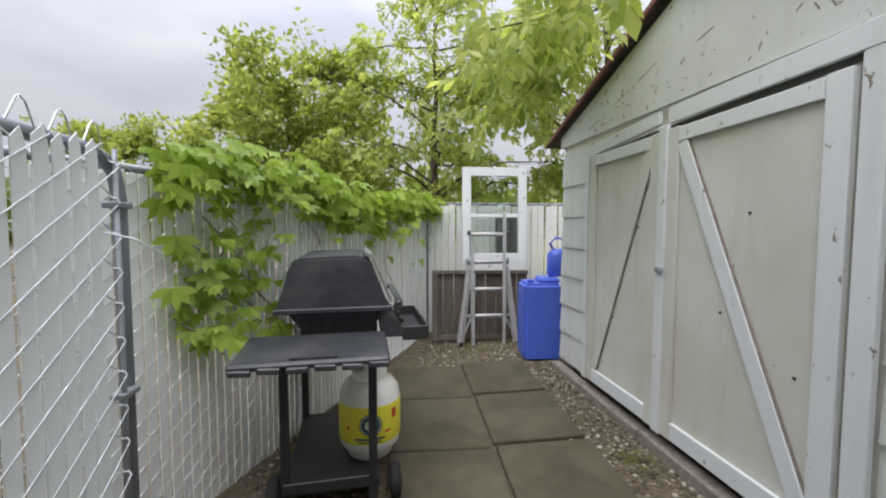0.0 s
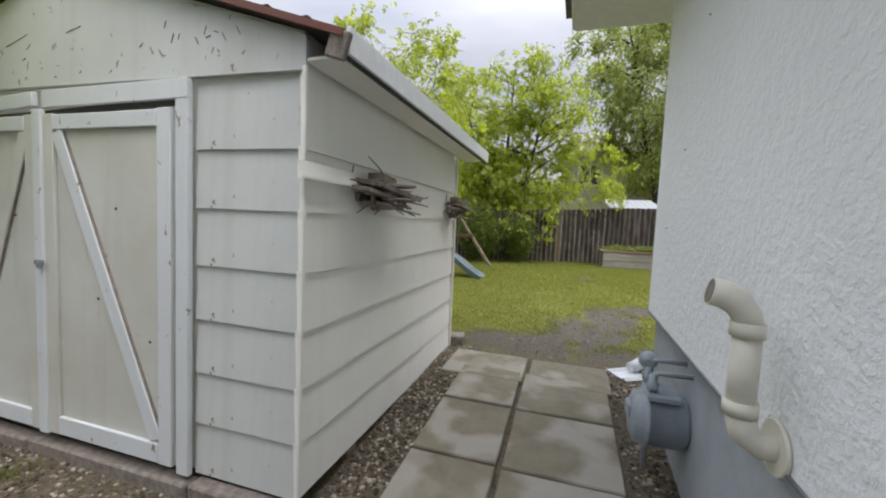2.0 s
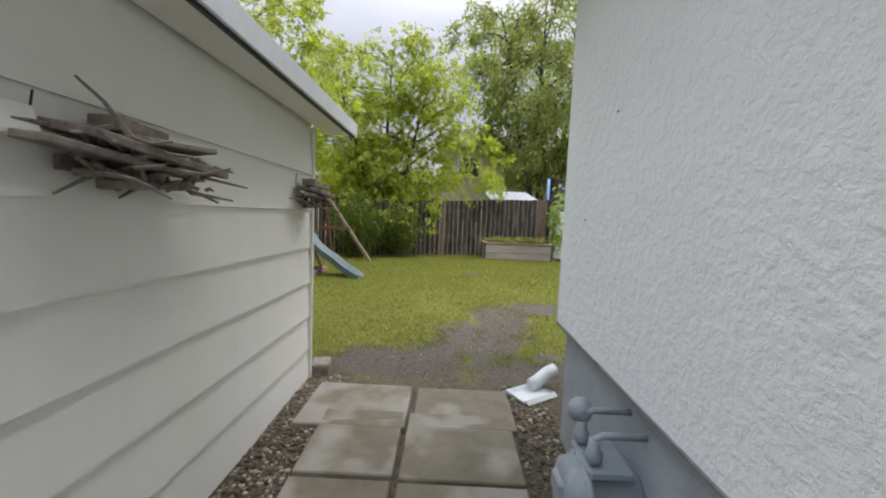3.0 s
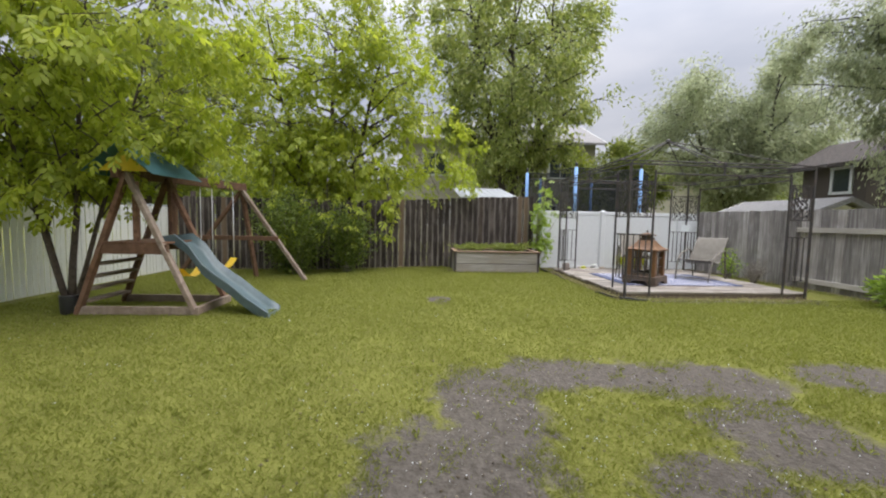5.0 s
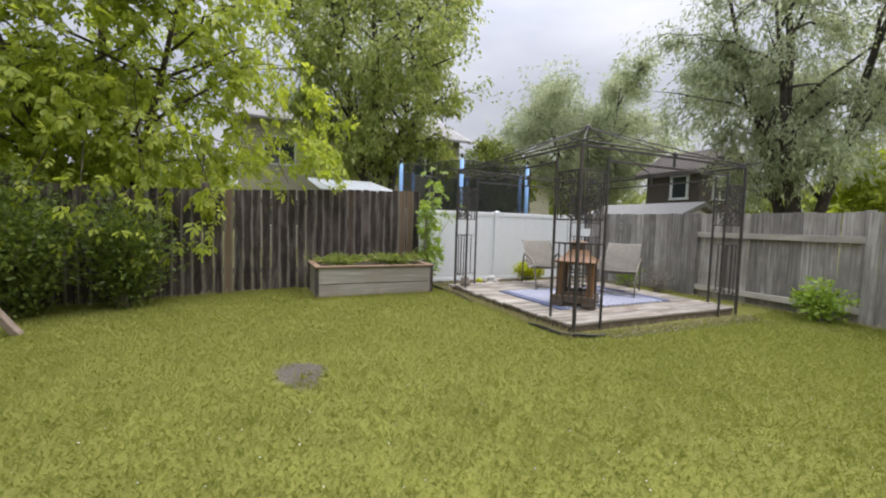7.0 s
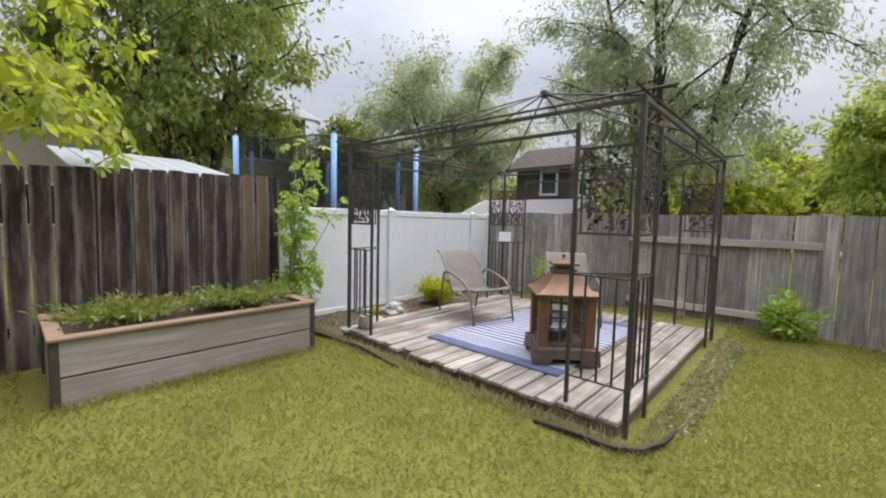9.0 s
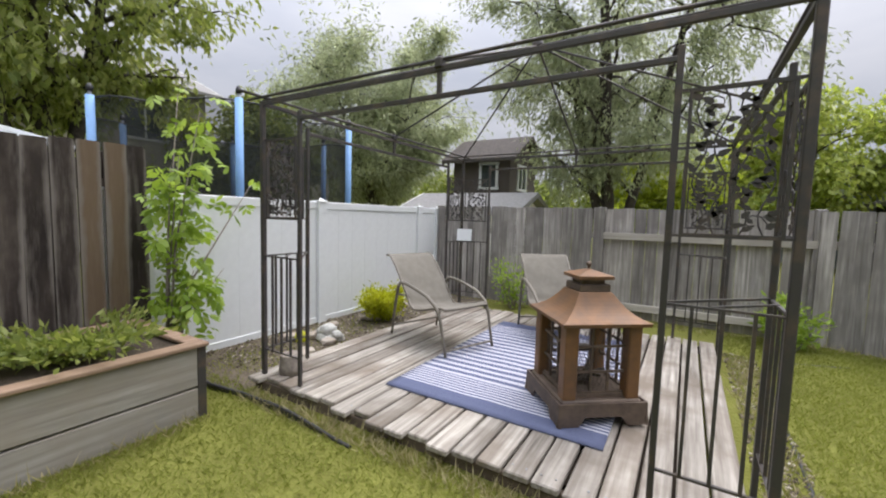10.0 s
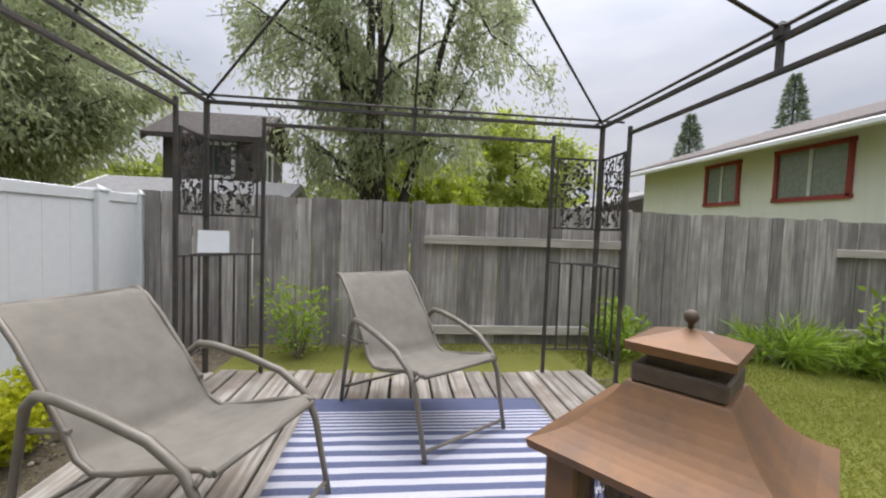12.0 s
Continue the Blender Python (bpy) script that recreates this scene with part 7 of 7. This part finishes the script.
def spruce(x, y, high, seed):
    rng = np.random.default_rng(seed)
    t = thing("spruce_tree", pose(x, y, 0.2), "dark spruce standing behind the white house", "tree", "spruces")
    part("trunk", tube(B(), [(0, 0, 0), (0, 0, high * 0.5), (0, 0, high)], [0.2, 0.12, 0.02], 7), "bark_dark", t)
    n = 5200
    f = rng.random(n) ** 0.8
    lay = np.clip(np.round(f * 14) / 14 + rng.normal(0, 0.022, n), 0, 1)
    a = rng.uniform(0, 2 * math.pi, n)
    arms = np.round(a / (2 * math.pi) * 9) / 9 * 2 * math.pi + lay * 5 + rng.normal(0, 0.12, n)
    r = (1 - lay) ** 0.7 * 1.7 * rng.random(n) ** 0.6 + 0.05
    pts = np.stack([np.cos(arms) * r, np.sin(arms) * r, 0.8 + lay * (high - 0.9) - 0.16 * r + rng.normal(0, 0.05, n)], axis=1)
    d = np.stack([np.cos(arms), np.sin(arms), np.full(n, -0.2)], axis=1) + rng.normal(0, 0.5, (n, 3))
    tagged(part("crown", leaves_mesh("crown", pts, d, 0.28, 0.07, "needle", seed), "needle", t), kind="stuff")


spruce(-9.5, -24.0, 10.5, 41)
spruce(-5.5, -26.5, 8.8, 42)
spruce(-15.0, -22.0, 9.0, 43)


def shrub(name, x, y, rx, ry, hz, n, leaf_l, leaf_w, mat, seed, label, z=None, stems=10):
    rng = np.random.default_rng(seed)
    g = height(x, y) if z is None else z
    t = thing(name, pose(x, y, g), label, "shrub")
    ends = []
    bm = B()
    for k in range(stems):
        a, r = rng.uniform(0, 6.28), rng.uniform(0.35, 0.95)
        e = np.array([math.cos(a) * rx * r, math.sin(a) * ry * r, hz * rng.uniform(0.55, 1.0) * math.sqrt(max(0.15, 1 - 0.6 * r * r))])
        tube(bm, [(e[0] * 0.1, e[1] * 0.1, -0.03), tuple(e * np.array([0.5, 0.5, 0.55])), tuple(e)], [0.012, 0.008, 0.003], 4)
        ends.append(e)
    tagged(part("stem", bm, "twig", t), kind="stuff")
    ends = np.array(ends)
    which = rng.integers(0, stems, n)
    u = rng.uniform(0.25, 1.08, n)[:, None]
    pts = ends[which] * u + rng.normal(0, 0.16, (n, 3)) * np.array([rx, ry, hz * 0.6])
    pts[:, 2] = np.abs(pts[:, 2]) + 0.02
    d = pts * np.array([1 / rx, 1 / ry, 0.6 / hz]) + rng.normal(0, 0.6, (n, 3))
    tagged(part("foliage", leaves_mesh("foliage", pts, d, leaf_l, leaf_w, mat, seed), mat, t), kind="stuff")


shrub("lilac_bush", 13.1, 2.1, 0.65, 0.9, 1.95, 10500, 0.075, 0.042, "leaf_dark", 51, "dense dark green bush in front of the dark fence", stems=40)
shrub("lilac_bush", 13.2, 0.9, 0.5, 0.7, 1.5, 5000, 0.075, 0.042, "leaf_dark", 52, "lower part of the dark bush by the fence", stems=24)
shrub("peony_bush", 8.95, -7.85, 0.31, 0.28, 0.56, 900, 0.10, 0.036, "leaf_vine", 53, "leafy green garden shrub by the grey fence")
shrub("spirea_bush", 13.3, -6.25, 0.36, 0.40, 0.40, 5000, 0.05, 0.024, "leaf_lime", 54, "lime yellow low shrub at the white fence")
shrub("fence_shrub", 12.2, -7.85, 0.38, 0.26, 0.8, 520, 0.07, 0.03, "leaf_vine", 55, "thin yellow-green shrub behind the deck")
shrub("fence_shrub", 11.5, -7.85, 0.34, 0.24, 0.45, 500, 0.05, 0.016, "twig", 56, "dry brown shrub behind the deck")
shrub("daylily_clump", 7.1, -7.9, 0.45, 0.24, 0.44, 700, 0.28, 0.02, "leaf_vine", 57, "clump of long green blades by the grey fence")
shrub("daylily_clump", 6.2, -7.9, 0.42, 0.24, 0.42, 600, 0.26, 0.02, "leaf_vine", 58, "clump of long green blades by the grey fence")
shrub("garden_weed", 6.1, -7.75, 0.3, 0.2, 1.0, 160, 0.16, 0.06, "leaf_vine", 59, "tall broad-leaved weed by the fence")
shrub("planter_weeds", 13.10, -2.1, 0.46, 0.52, 0.15, 1300, 0.06, 0.028, "leaf_mid", 61, "low weeds growing in the planter", z=0.94)
shrub("planter_weeds", 13.08, -3.08, 0.46, 0.52, 0.19, 1400, 0.065, 0.028, "leaf_mid", 62, "low weeds growing in the planter", z=0.94)


def climbing_sapling():
    rng = np.random.default_rng(64)
    t = thing("climbing_sapling", pose(13.55, -3.78, 0.45), "slender bright green sapling at the end of the dark fence", "plant")
    bm = B()
    pts, dirs = [], []
    for k in range(9):
        e = np.array([rng.normal(-0.1, 0.16), rng.normal(-0.1, 0.2), rng.uniform(0.8, 2.35)])
        tube(bm, [(0, 0, -0.05), tuple(e * np.array([0.3, 0.3, 0.5])), tuple(e)], [0.012, 0.009, 0.003], 5)
        for q in range(105):
            u = rng.uniform(0.25, 1.0)
            pts.append(e * u * np.array([0.3 + 0.7 * u, 0.3 + 0.7 * u, 1]) + rng.normal(0, 0.09, 3))
            dirs.append(rng.normal(0, 0.8, 3) + np.array([-0.2, 0, -0.3]))
    tagged(part("stem", bm, "twig", t), kind="stuff")
    tagged(part("foliage", spray_mesh("foliage", np.array(pts[::4]), np.array(dirs[::4]), 0.085, 0.038, "leaf_vine", 64), "leaf_vine", t), kind="stuff")


climbing_sapling()


def creeper():
    """Virginia creeper: five-fingered leaves over the top of the fence, with hanging runners."""
    rng = np.random.default_rng(71)
    a, b = np.array([-1.55, 1.15]), np.array([0.5, 5.7])
    way = (b - a) / np.linalg.norm(b - a)
    side = np.array([way[1], -way[0]])
    L = np.linalg.norm(b - a)
    t = thing("virginia_creeper", pose(0, 0, 0), "green creeper draped over the slatted fence with hanging runners", "climbing plant")
    centres, norms = [], []
    for k in range(900):
        u = rng.uniform(1.0, L + 0.3)
        thick = 0.20 + 0.10 * math.sin(u * 2.1 + 1)
        z = 1.90 + rng.normal(0.0, 0.06) - abs(rng.normal(0, thick * 0.7))
        off = abs(rng.normal(0.03, 0.09)) + 0.02
        p = a + way * u + side * off
        centres.append((p[0], p[1], z))
        norms.append((side[0] + rng.normal(0, 0.4), side[1] + rng.normal(0, 0.4), 0.6 + rng.normal(0, 0.4)))
    runners = []
    for u, z0, z1 in ((1.25, 1.6, 0.85), (1.35, 1.6, 1.05), (1.5, 1.6, 0.95), (1.65, 1.5, 0.9), (1.15, 1.5, 1.0), (3.6, 1.6, 0.95), (4.5, 1.6, 1.1), (2.2, 1.6, 1.15), (4.9, 1.6, 1.2)):
        line = []
        for q in range(9):
            z = z0 + (z1 - z0) * q / 8
            uu = u + 0.10 * math.sin(q * 0.9 + u * 5)
            p = a + way * uu + side * (0.05 + 0.03 * math.sin(q))
            line.append((p[0], p[1], z))
            many = 3 if u < 2 else 1
            for _ in range(many):
                if rng.random() < (0.75 if u < 2 else 0.25):
                    centres.append((p[0] + rng.normal(0, 0.06), p[1] + rng.normal(0, 0.06), z + rng.normal(0, 0.04)))
                    norms.append((side[0] + rng.normal(0, 0.3), side[1] + rng.normal(0, 0.3), 0.4))
        runners.append(line)
    for line in runners:
        part("runner_stem", tube(B(), line, 0.005, 4), "twig", t)
    pts, dirs = [], []
    for c, n in zip(np.array(centres), np.array(norms)):
        n = n / np.linalg.norm(n)
        down = np.array([0, 0, -1.0]) - n * (-n[2])
        down /= np.linalg.norm(down) + 1e-6
        cross = np.cross(n, down)
        for ang in (-72, -36, 0, 36, 72):
            w = down * math.cos(radians(ang)) + cross * math.sin(radians(ang)) + n * 0.15
            pts.append(c)
            dirs.append(w)
    me = leaves_flat("foliage", np.array(pts), np.array(dirs), np.repeat(np.array(norms), 5, axis=0), 0.092, 0.034, "leaf_vine", 71)
    tagged(part("foliage", me, "leaf_vine", t), kind="stuff")


creeper()

# ---- small things round the deck ----


def edging(pts, label, high=0.035):
    """A strip of plastic lawn edging set on edge, with a rounded bead along its top."""
    t = thing("garden_edging", Matrix(), label, "edging")
    fine = [Vector(a).lerp(Vector(b), q / 4) for a, b in zip(pts, pts[1:]) for q in range(4)] + [Vector(pts[-1])]
    bm = B()
    rows = []
    for i, p in enumerate(fine):
        way = fine[min(i + 1, len(fine) - 1)] - fine[max(i - 1, 0)]
        side = Vector((-way.y, way.x, 0)).normalized() * 0.005
        top = high * (1 + 0.2 * math.sin(i * 0.6))
        rows.append([bm.verts.new(p + v) for v in (side + Vector((0, 0, -0.05)), side + Vector((0, 0, top)), -side + Vector((0, 0, top)), -side + Vector((0, 0, -0.05)))])
    for a, b in zip(rows, rows[1:]):
        for k in range(4):
            bm.faces.new((a[k], a[(k + 1) % 4], b[(k + 1) % 4], b[k]))
    bm.faces.new(rows[0])
    bm.faces.new(rows[-1][::-1])
    part("strip", bm, "black_plastic", t)
    part("bead", tube(B(), [p + Vector((0, 0, high * (1 + 0.2 * math.sin(i * 0.6)))) for i, p in enumerate(fine)], 0.013, 6), "black_plastic", t)


edging([(13.3, -3.86, 0.48), (13.03, -3.84, 0.48), (12.7, -3.90, 0.48), (12.3, -3.90, 0.48), (11.95, -3.88, 0.475), (11.6, -3.86, 0.455)], "black plastic lawn edging pulled loose beside the deck")
edging([(10.2, -3.86, 0.455), (9.9, -3.87, 0.475), (9.68, -3.89, 0.48), (9.54, -3.96, 0.48), (9.47, -4.15, 0.48), (9.46, -4.35, 0.475)], "black plastic lawn edging round the deck corner")
edging([(9.40, -4.6, 0.47), (9.38, -5.3, 0.47), (9.36, -6.2, 0.47), (9.34, -6.9, 0.47), (9.1, -7.3, 0.47), (8.6, -7.5, 0.47)], "black plastic edging beside the gravel strip", 0.006)
bm = lathe(B(), [(0.09, 0), (0.085, 0.05), (0.08, 0.14), (0.075, 0.15)], 14)
single("tree_stump", bm, "twig", pose(12.58, -4.22, DZ), "short cut log standing by the gazebo post", "stump")


def figurine(m, blobs, label, seed):
    """A weathered stone figure of lumps, one plain mesh."""
    rng = random.Random(seed)
    bm = B()
    for c, r in blobs:
        made = bmesh.ops.create_icosphere(bm, subdivisions=3, radius=1.0)["verts"]
        for v in made:
            n = Vector(v.co)
            k = 1 + 0.10 * math.sin(7 * n.x + seed) * math.sin(6 * n.y + 2) + 0.07 * math.sin(9 * n.z + 3 * n.x) + rng.uniform(-0.02, 0.02)
            v.co = Vector((c[0] + n.x * r[0] * k, c[1] + n.y * r[1] * k, max(0.0, c[2] + n.z * r[2] * k)))
    for f in bm.faces:
        f.smooth = True
    single("garden_figurine", bm, "figure_stone", m, label, "figurine")


figurine(pose(13.2, -5.2, 0.46, 0, 0, 30), [((0, 0, 0.05), (0.15, 0.11, 0.06)), ((0.02, 0.0, 0.13), (0.09, 0.08, 0.07)), ((-0.08, 0.04, 0.09), (0.06, 0.05, 0.05)), ((0.11, -0.03, 0.10), (0.05, 0.05, 0.05))], "small mossy grey garden ornament on the gravel", 1)
figurine(pose(8.02, -7.8, 0.47, 0, 0, 20), [((0.10, 0, 0.08), (0.07, 0.07, 0.09)), ((0.09, 0, 0.18), (0.055, 0.05, 0.06)), ((0.10, 0.01, 0.27), (0.055, 0.055, 0.055)), ((0.02, 0.02, 0.12), (0.09, 0.03, 0.03)), ((-0.06, 0.02, 0.06), (0.13, 0.045, 0.05)), ((-0.17, 0.03, 0.07), (0.05, 0.04, 0.06))], "pale reclining stone garden figure by the fence", 2)
single("glass_ball", lathe(B(), [(0.03, 0.0), (0.09, 0.04), (0.115, 0.11), (0.09, 0.18), (0.03, 0.22)], 16), "leaf_lime", pose(13.42, -5.0, 0.46) @ Matrix.Scale(0.6, 4), "pale yellow garden ball at the white fence", "ornament")
single("trunk_guard", lathe(B(), [(0.10, 0.0), (0.11, 0.02), (0.12, 0.24), (0.12, 0.25)], 14), "black_plastic", pose(9.05, 3.75, height(9, 3.7)), "dark plastic wrap round the ash tree foot", "tree guard")


def edging_stones():
    rng = random.Random(8)
    bm = bmesh.new()
    bmesh.ops.create_icosphere(bm, subdivisions=1, radius=0.09)
    for v in bm.verts:
        v.co *= 1 + rng.uniform(-0.15, 0.15)
        v.co.z *= 0.6
    me = as_mesh(bm, "pebble", "stone")
    for k in range(12):
        x, y = rng.choice(((13.3 + rng.uniform(-0.3, 0.3), rng.uniform(-7.5, -4.6)), (13.55, rng.uniform(-5.6, -4.4))))
        ob = new("stone", me)
        ob.matrix_basis = pose(x, y, height(x, y) + 0.03, 0, 0, rng.uniform(0, 360)) @ Matrix.Scale(rng.uniform(0.5, 1.1), 4)
        tagged(ob, "pale rounded garden stone on the gravel", "stone", "garden stones")


edging_stones()

# ---- pavers, gravel and grass, last ----


def paver_path():
    rng = random.Random(4)
    t = thing("paved_path", pose(0, 0, 0), "path of large square concrete pavers", "paving", kind="structure")

    def slab(x0, x1, y0, y1, mat, turn=0.0):
        cx, cy = (x0 + x1) / 2, (y0 + y1) / 2
        z = height(cx, cy)
        sx = math.degrees(math.atan2(height(cx + 0.4, cy) - height(cx - 0.4, cy), 0.8))
        bm = box(B(), (0, 0, 0), (x1 - x0 - 0.022, y1 - y0 - 0.022, 0.06), bev=0.008)
        part("paver", bm, mat, t, m=pose(cx, cy, z + 0.006, rng.uniform(-0.3, 0.3), -sx, turn + rng.uniform(-0.4, 0.4)))

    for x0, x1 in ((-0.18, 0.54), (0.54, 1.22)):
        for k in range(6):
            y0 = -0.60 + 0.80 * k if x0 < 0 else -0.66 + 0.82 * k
            slab(x0 + 0.035 * k, x1 + 0.035 * k, y0, y0 + 0.80, "paver_shaded", -3.0)
    slab(-0.95, -0.2, -1.3, -0.5, "paver_shaded")
    xs = [1.05, 1.75, 2.44, 3.14]
    for x in xs:
        slab(x, x + 0.69, -0.33, 0.24, "paver")
        slab(x - 0.02, x + 0.68, -1.06, -0.345, "paver")
    slab(3.60, 4.26, -0.35, 0.42, "paver")
    slab(3.62, 4.24, -1.10, -0.37, "paver")
    slab(0.30, 1.02, -1.05, -0.36, "paver_shaded")
    slab(0.30, 1.02, -0.34, 0.30, "paver_shaded")


paver_path()


def scatter_pebbles():
    rng = np.random.default_rng(9)
    bm = bmesh.new()
    bmesh.ops.create_icosphere(bm, subdivisions=1, radius=1.0)
    bm.verts.ensure_lookup_table()
    V = np.array([v.co[:] for v in bm.verts])
    F = np.array([[v.index for v in f.verts] for f in bm.faces])
    bm.free()
    areas = [(1.2, 1.70, 0.6, 4.6, 2600), (1.75, 4.5, 0.22, 0.56, 2200), (0.3, 2.2, 4.1, 5.2, 1500), (2.2, 4.4, -1.38, -1.08, 900), (13.0, 13.85, -8.0, -4.2, 1500), (9.35, 9.62, -7.3, -4.4, 900), (-0.9, -0.2, 2.2, 3.6, 700), (4.3, 7.2, -3.2, 0.1, 420)]
    co, fa = [], []
    base = 0
    for x0, x1, y0, y1, n in areas:
        for _ in range(n):
            x, y = rng.uniform(x0, x1), rng.uniform(y0, y1)
            s = rng.uniform(0.006, 0.017) * (0.7 if x0 == 4.3 else 1)
            v = V * (s * rng.uniform(0.7, 1.3, 3) * np.array([1, 1, 0.65]))
            a = rng.uniform(0, 6.28)
            c, q = math.cos(a), math.sin(a)
            v = v @ np.array([[c, q, 0], [-q, c, 0], [0, 0, 1]])
            co.append(v + np.array([x, y, height(x, y) + s * 0.3]))
            fa.append(F + base)
            base += len(V)
    me = bpy.data.meshes.new("gravel")
    me.from_pydata(np.concatenate(co).tolist(), [], np.concatenate(fa).tolist())
    me.materials.append(M["pebble_mix"])
    tagged(new("gravel", me), "loose pale gravel stones", "gravel", kind="stuff")


def pebble_mix():
    m, nt, b = node_mat("mixed_pebbles", 0.9, 0, 0.3)
    g = nt.nodes.new("ShaderNodeNewGeometry")
    nt.links.new(ramp_node(nt, g.outputs["Random Per Island"], [(0.0, (0.05, 0.039, 0.028)), (0.45, (0.135, 0.11, 0.077)), (0.8, (0.24, 0.205, 0.15)), (1.0, (0.46, 0.42, 0.35))]), b.inputs["Base Color"])
    bump(nt, b, noise_node(nt, 90, 3, coords(nt)), 0.3, 0.003)
    return m


M["pebble_mix"] = pebble_mix()
scatter_pebbles()


def bareness(x, y):
    """How bare the soil lies here, 0 to 1, as the ground's patches have it."""
    best = 0.0
    for cx, cy, rx, ry in SOIL:
        d = math.hypot((x - cx) / rx, (y - cy) / ry)
        d += 0.55 * noise.noise(Vector((x * 1.7, y * 1.7, 2.0))) + 0.35 * noise.noise(Vector((x * 5, y * 5, 3.0)))
        best = max(best, smooth((1.2 - d) / 0.5))
    return best


def make_grass():
    rng = np.random.default_rng(12)
    areas = [(4.6, 9.6, -8.2, 5.0, 210000), (9.6, 13.8, -4.0, 5.0, 110000), (5.0, 9.3, -8.2, -3.5, 20000)]
    pts = []
    for x0, x1, y0, y1, n in areas:
        for x, y in zip(rng.uniform(x0, x1, n), rng.uniform(y0, y1, n)):
            if x > 12.7 and -3.65 < y < -1.5:
                continue
            patch = 0.45 + 0.9 * noise.noise(Vector((x * 0.9, y * 0.9, 7.0)))
            tuft = 0.55 if noise.noise(Vector((x * 4.5, y * 4.5, 11.0))) > 0.28 else 0.03
            if rng.random() < max(tuft, 1 - 1.0 * bareness(x, y) + 0.3 * patch * (bareness(x, y) < 0.9)) and (x > 4.9 or rng.random() < (x - 4.5) * 2):
                pts.append((x, y, height(x, y) - 0.004))
    # tufts round the posts, the planter, the pavers and the shed
    for cx, cy, rx, ry, n in ((1.45, 1.3, 0.25, 0.5, 500), (1.5, 2.3, 0.08, 0.12, 160), (1.45, 0.75, 0.2, 0.2, 260), (12.6, -2.6, 0.12, 1.1, 1500), (11.3, -3.95, 1.7, 0.10, 1800), (9.55, -4.5, 0.12, 0.5, 300), (13.3, -4.3, 0.4, 0.4, 500), (13.35, -5.6, 0.35, 1.2, 900), (9.2, -8.1, 3.5, 0.14, 1500), (1.1, 4.8, 0.5, 0.3, 400), (9.0, 2.1, 0.5, 0.08, 400), (-0.65, 2.9, 0.1, 0.5, 160), (4.5, 0.45, 0.2, 0.2, 200), (1.2, 4.1, 0.3, 0.25, 160)):
        for _ in range(n):
            x, y = cx + rx * rng.normal(0, 0.6), cy + ry * rng.normal(0, 0.6)
            pts.append((x, y, height(x, y) - 0.004))
    P = np.array(pts)
    n = len(P)
    d = rng.normal(0, 0.75, (n, 3))
    d[:, 2] = 0.8
    ob = new("lawn_grass", leaves_mesh("lawn_grass", P, d, 0.045, 0.0062, "grass", 13, 0.1))
    tagged(ob, "short green lawn grass with thin patches", "grass", kind="stuff")


make_grass()


def weeds():
    """Small clover-like weeds and white petals strewn on the lawn."""
    rng = np.random.default_rng(14)
    pts, dirs = [], []
    for _ in range(260):
        x, y = rng.uniform(4.8, 9.5), rng.uniform(-4, 3)
        for q in range(7):
            pts.append((x + rng.normal(0, 0.03), y + rng.normal(0, 0.03), height(x, y) + 0.01))
            dirs.append((rng.normal(0, 1), rng.normal(0, 1), 0.7))
    ob = new("lawn_weeds", leaves_mesh("lawn_weeds", np.array(pts), np.array(dirs), 0.045, 0.016, "grass", 15))
    tagged(ob, "small broad-leaved weeds in the lawn", "weeds", kind="stuff")


weeds()


def petals():
    """White petals and pale chips strewn over the lawn and the bare soil."""
    rng = np.random.default_rng(16)
    xy = np.concatenate([np.stack([rng.uniform(4.6, 9.4, 450), rng.uniform(-5.0, 3.5, 450)], axis=1), np.stack([rng.normal(6.0, 0.6, 700), rng.normal(-2.0, 1.3, 700)], axis=1)])
    lift = np.where(rng.random(len(xy)) < 0.5, 0.018, 0.006)
    pts = np.array([(x, y, height(x, y) + h) for (x, y), h in zip(xy, lift)])
    dirs = rng.normal(0, 1, (len(pts), 3)) * np.array([1, 1, 0.2])
    ob = new("fallen_petals", leaves_mesh("fallen_petals", pts, dirs, 0.012, 0.009, "trim", 17))
    tagged(ob, "small white petals and chips fallen on the lawn", "petals", kind="stuff")


petals()


def dry_grass():
    """Straw-coloured long grass along the foot of the deck and the fences."""
    rng = np.random.default_rng(18)
    strips = ((9.5, 12.7, -4.0, -3.86, 1500), (9.42, 9.62, -7.1, -4.1, 700), (12.55, 12.64, -3.6, -1.6, 260), (13.6, 13.7, -0.9, 4.6, 500), (5.0, 12.8, -8.2, -8.0, 900))
    P = np.concatenate([np.stack([rng.uniform(x0, x1, n), rng.uniform(y0, y1, n), np.zeros(n)], axis=1) for x0, x1, y0, y1, n in strips])
    P[:, 2] = [height(x, y) - 0.005 for x, y in P[:, :2]]
    D = rng.normal(0, 0.6, (len(P), 3))
    D[:, 2] = 0.8
    ob = new("dry_grass", leaves_mesh("dry_grass", P, D, 0.10, 0.006, "straw", 19, 0.1))
    tagged(ob, "long straw-coloured grass along the deck and fences", "grass", kind="stuff")


dry_grass()
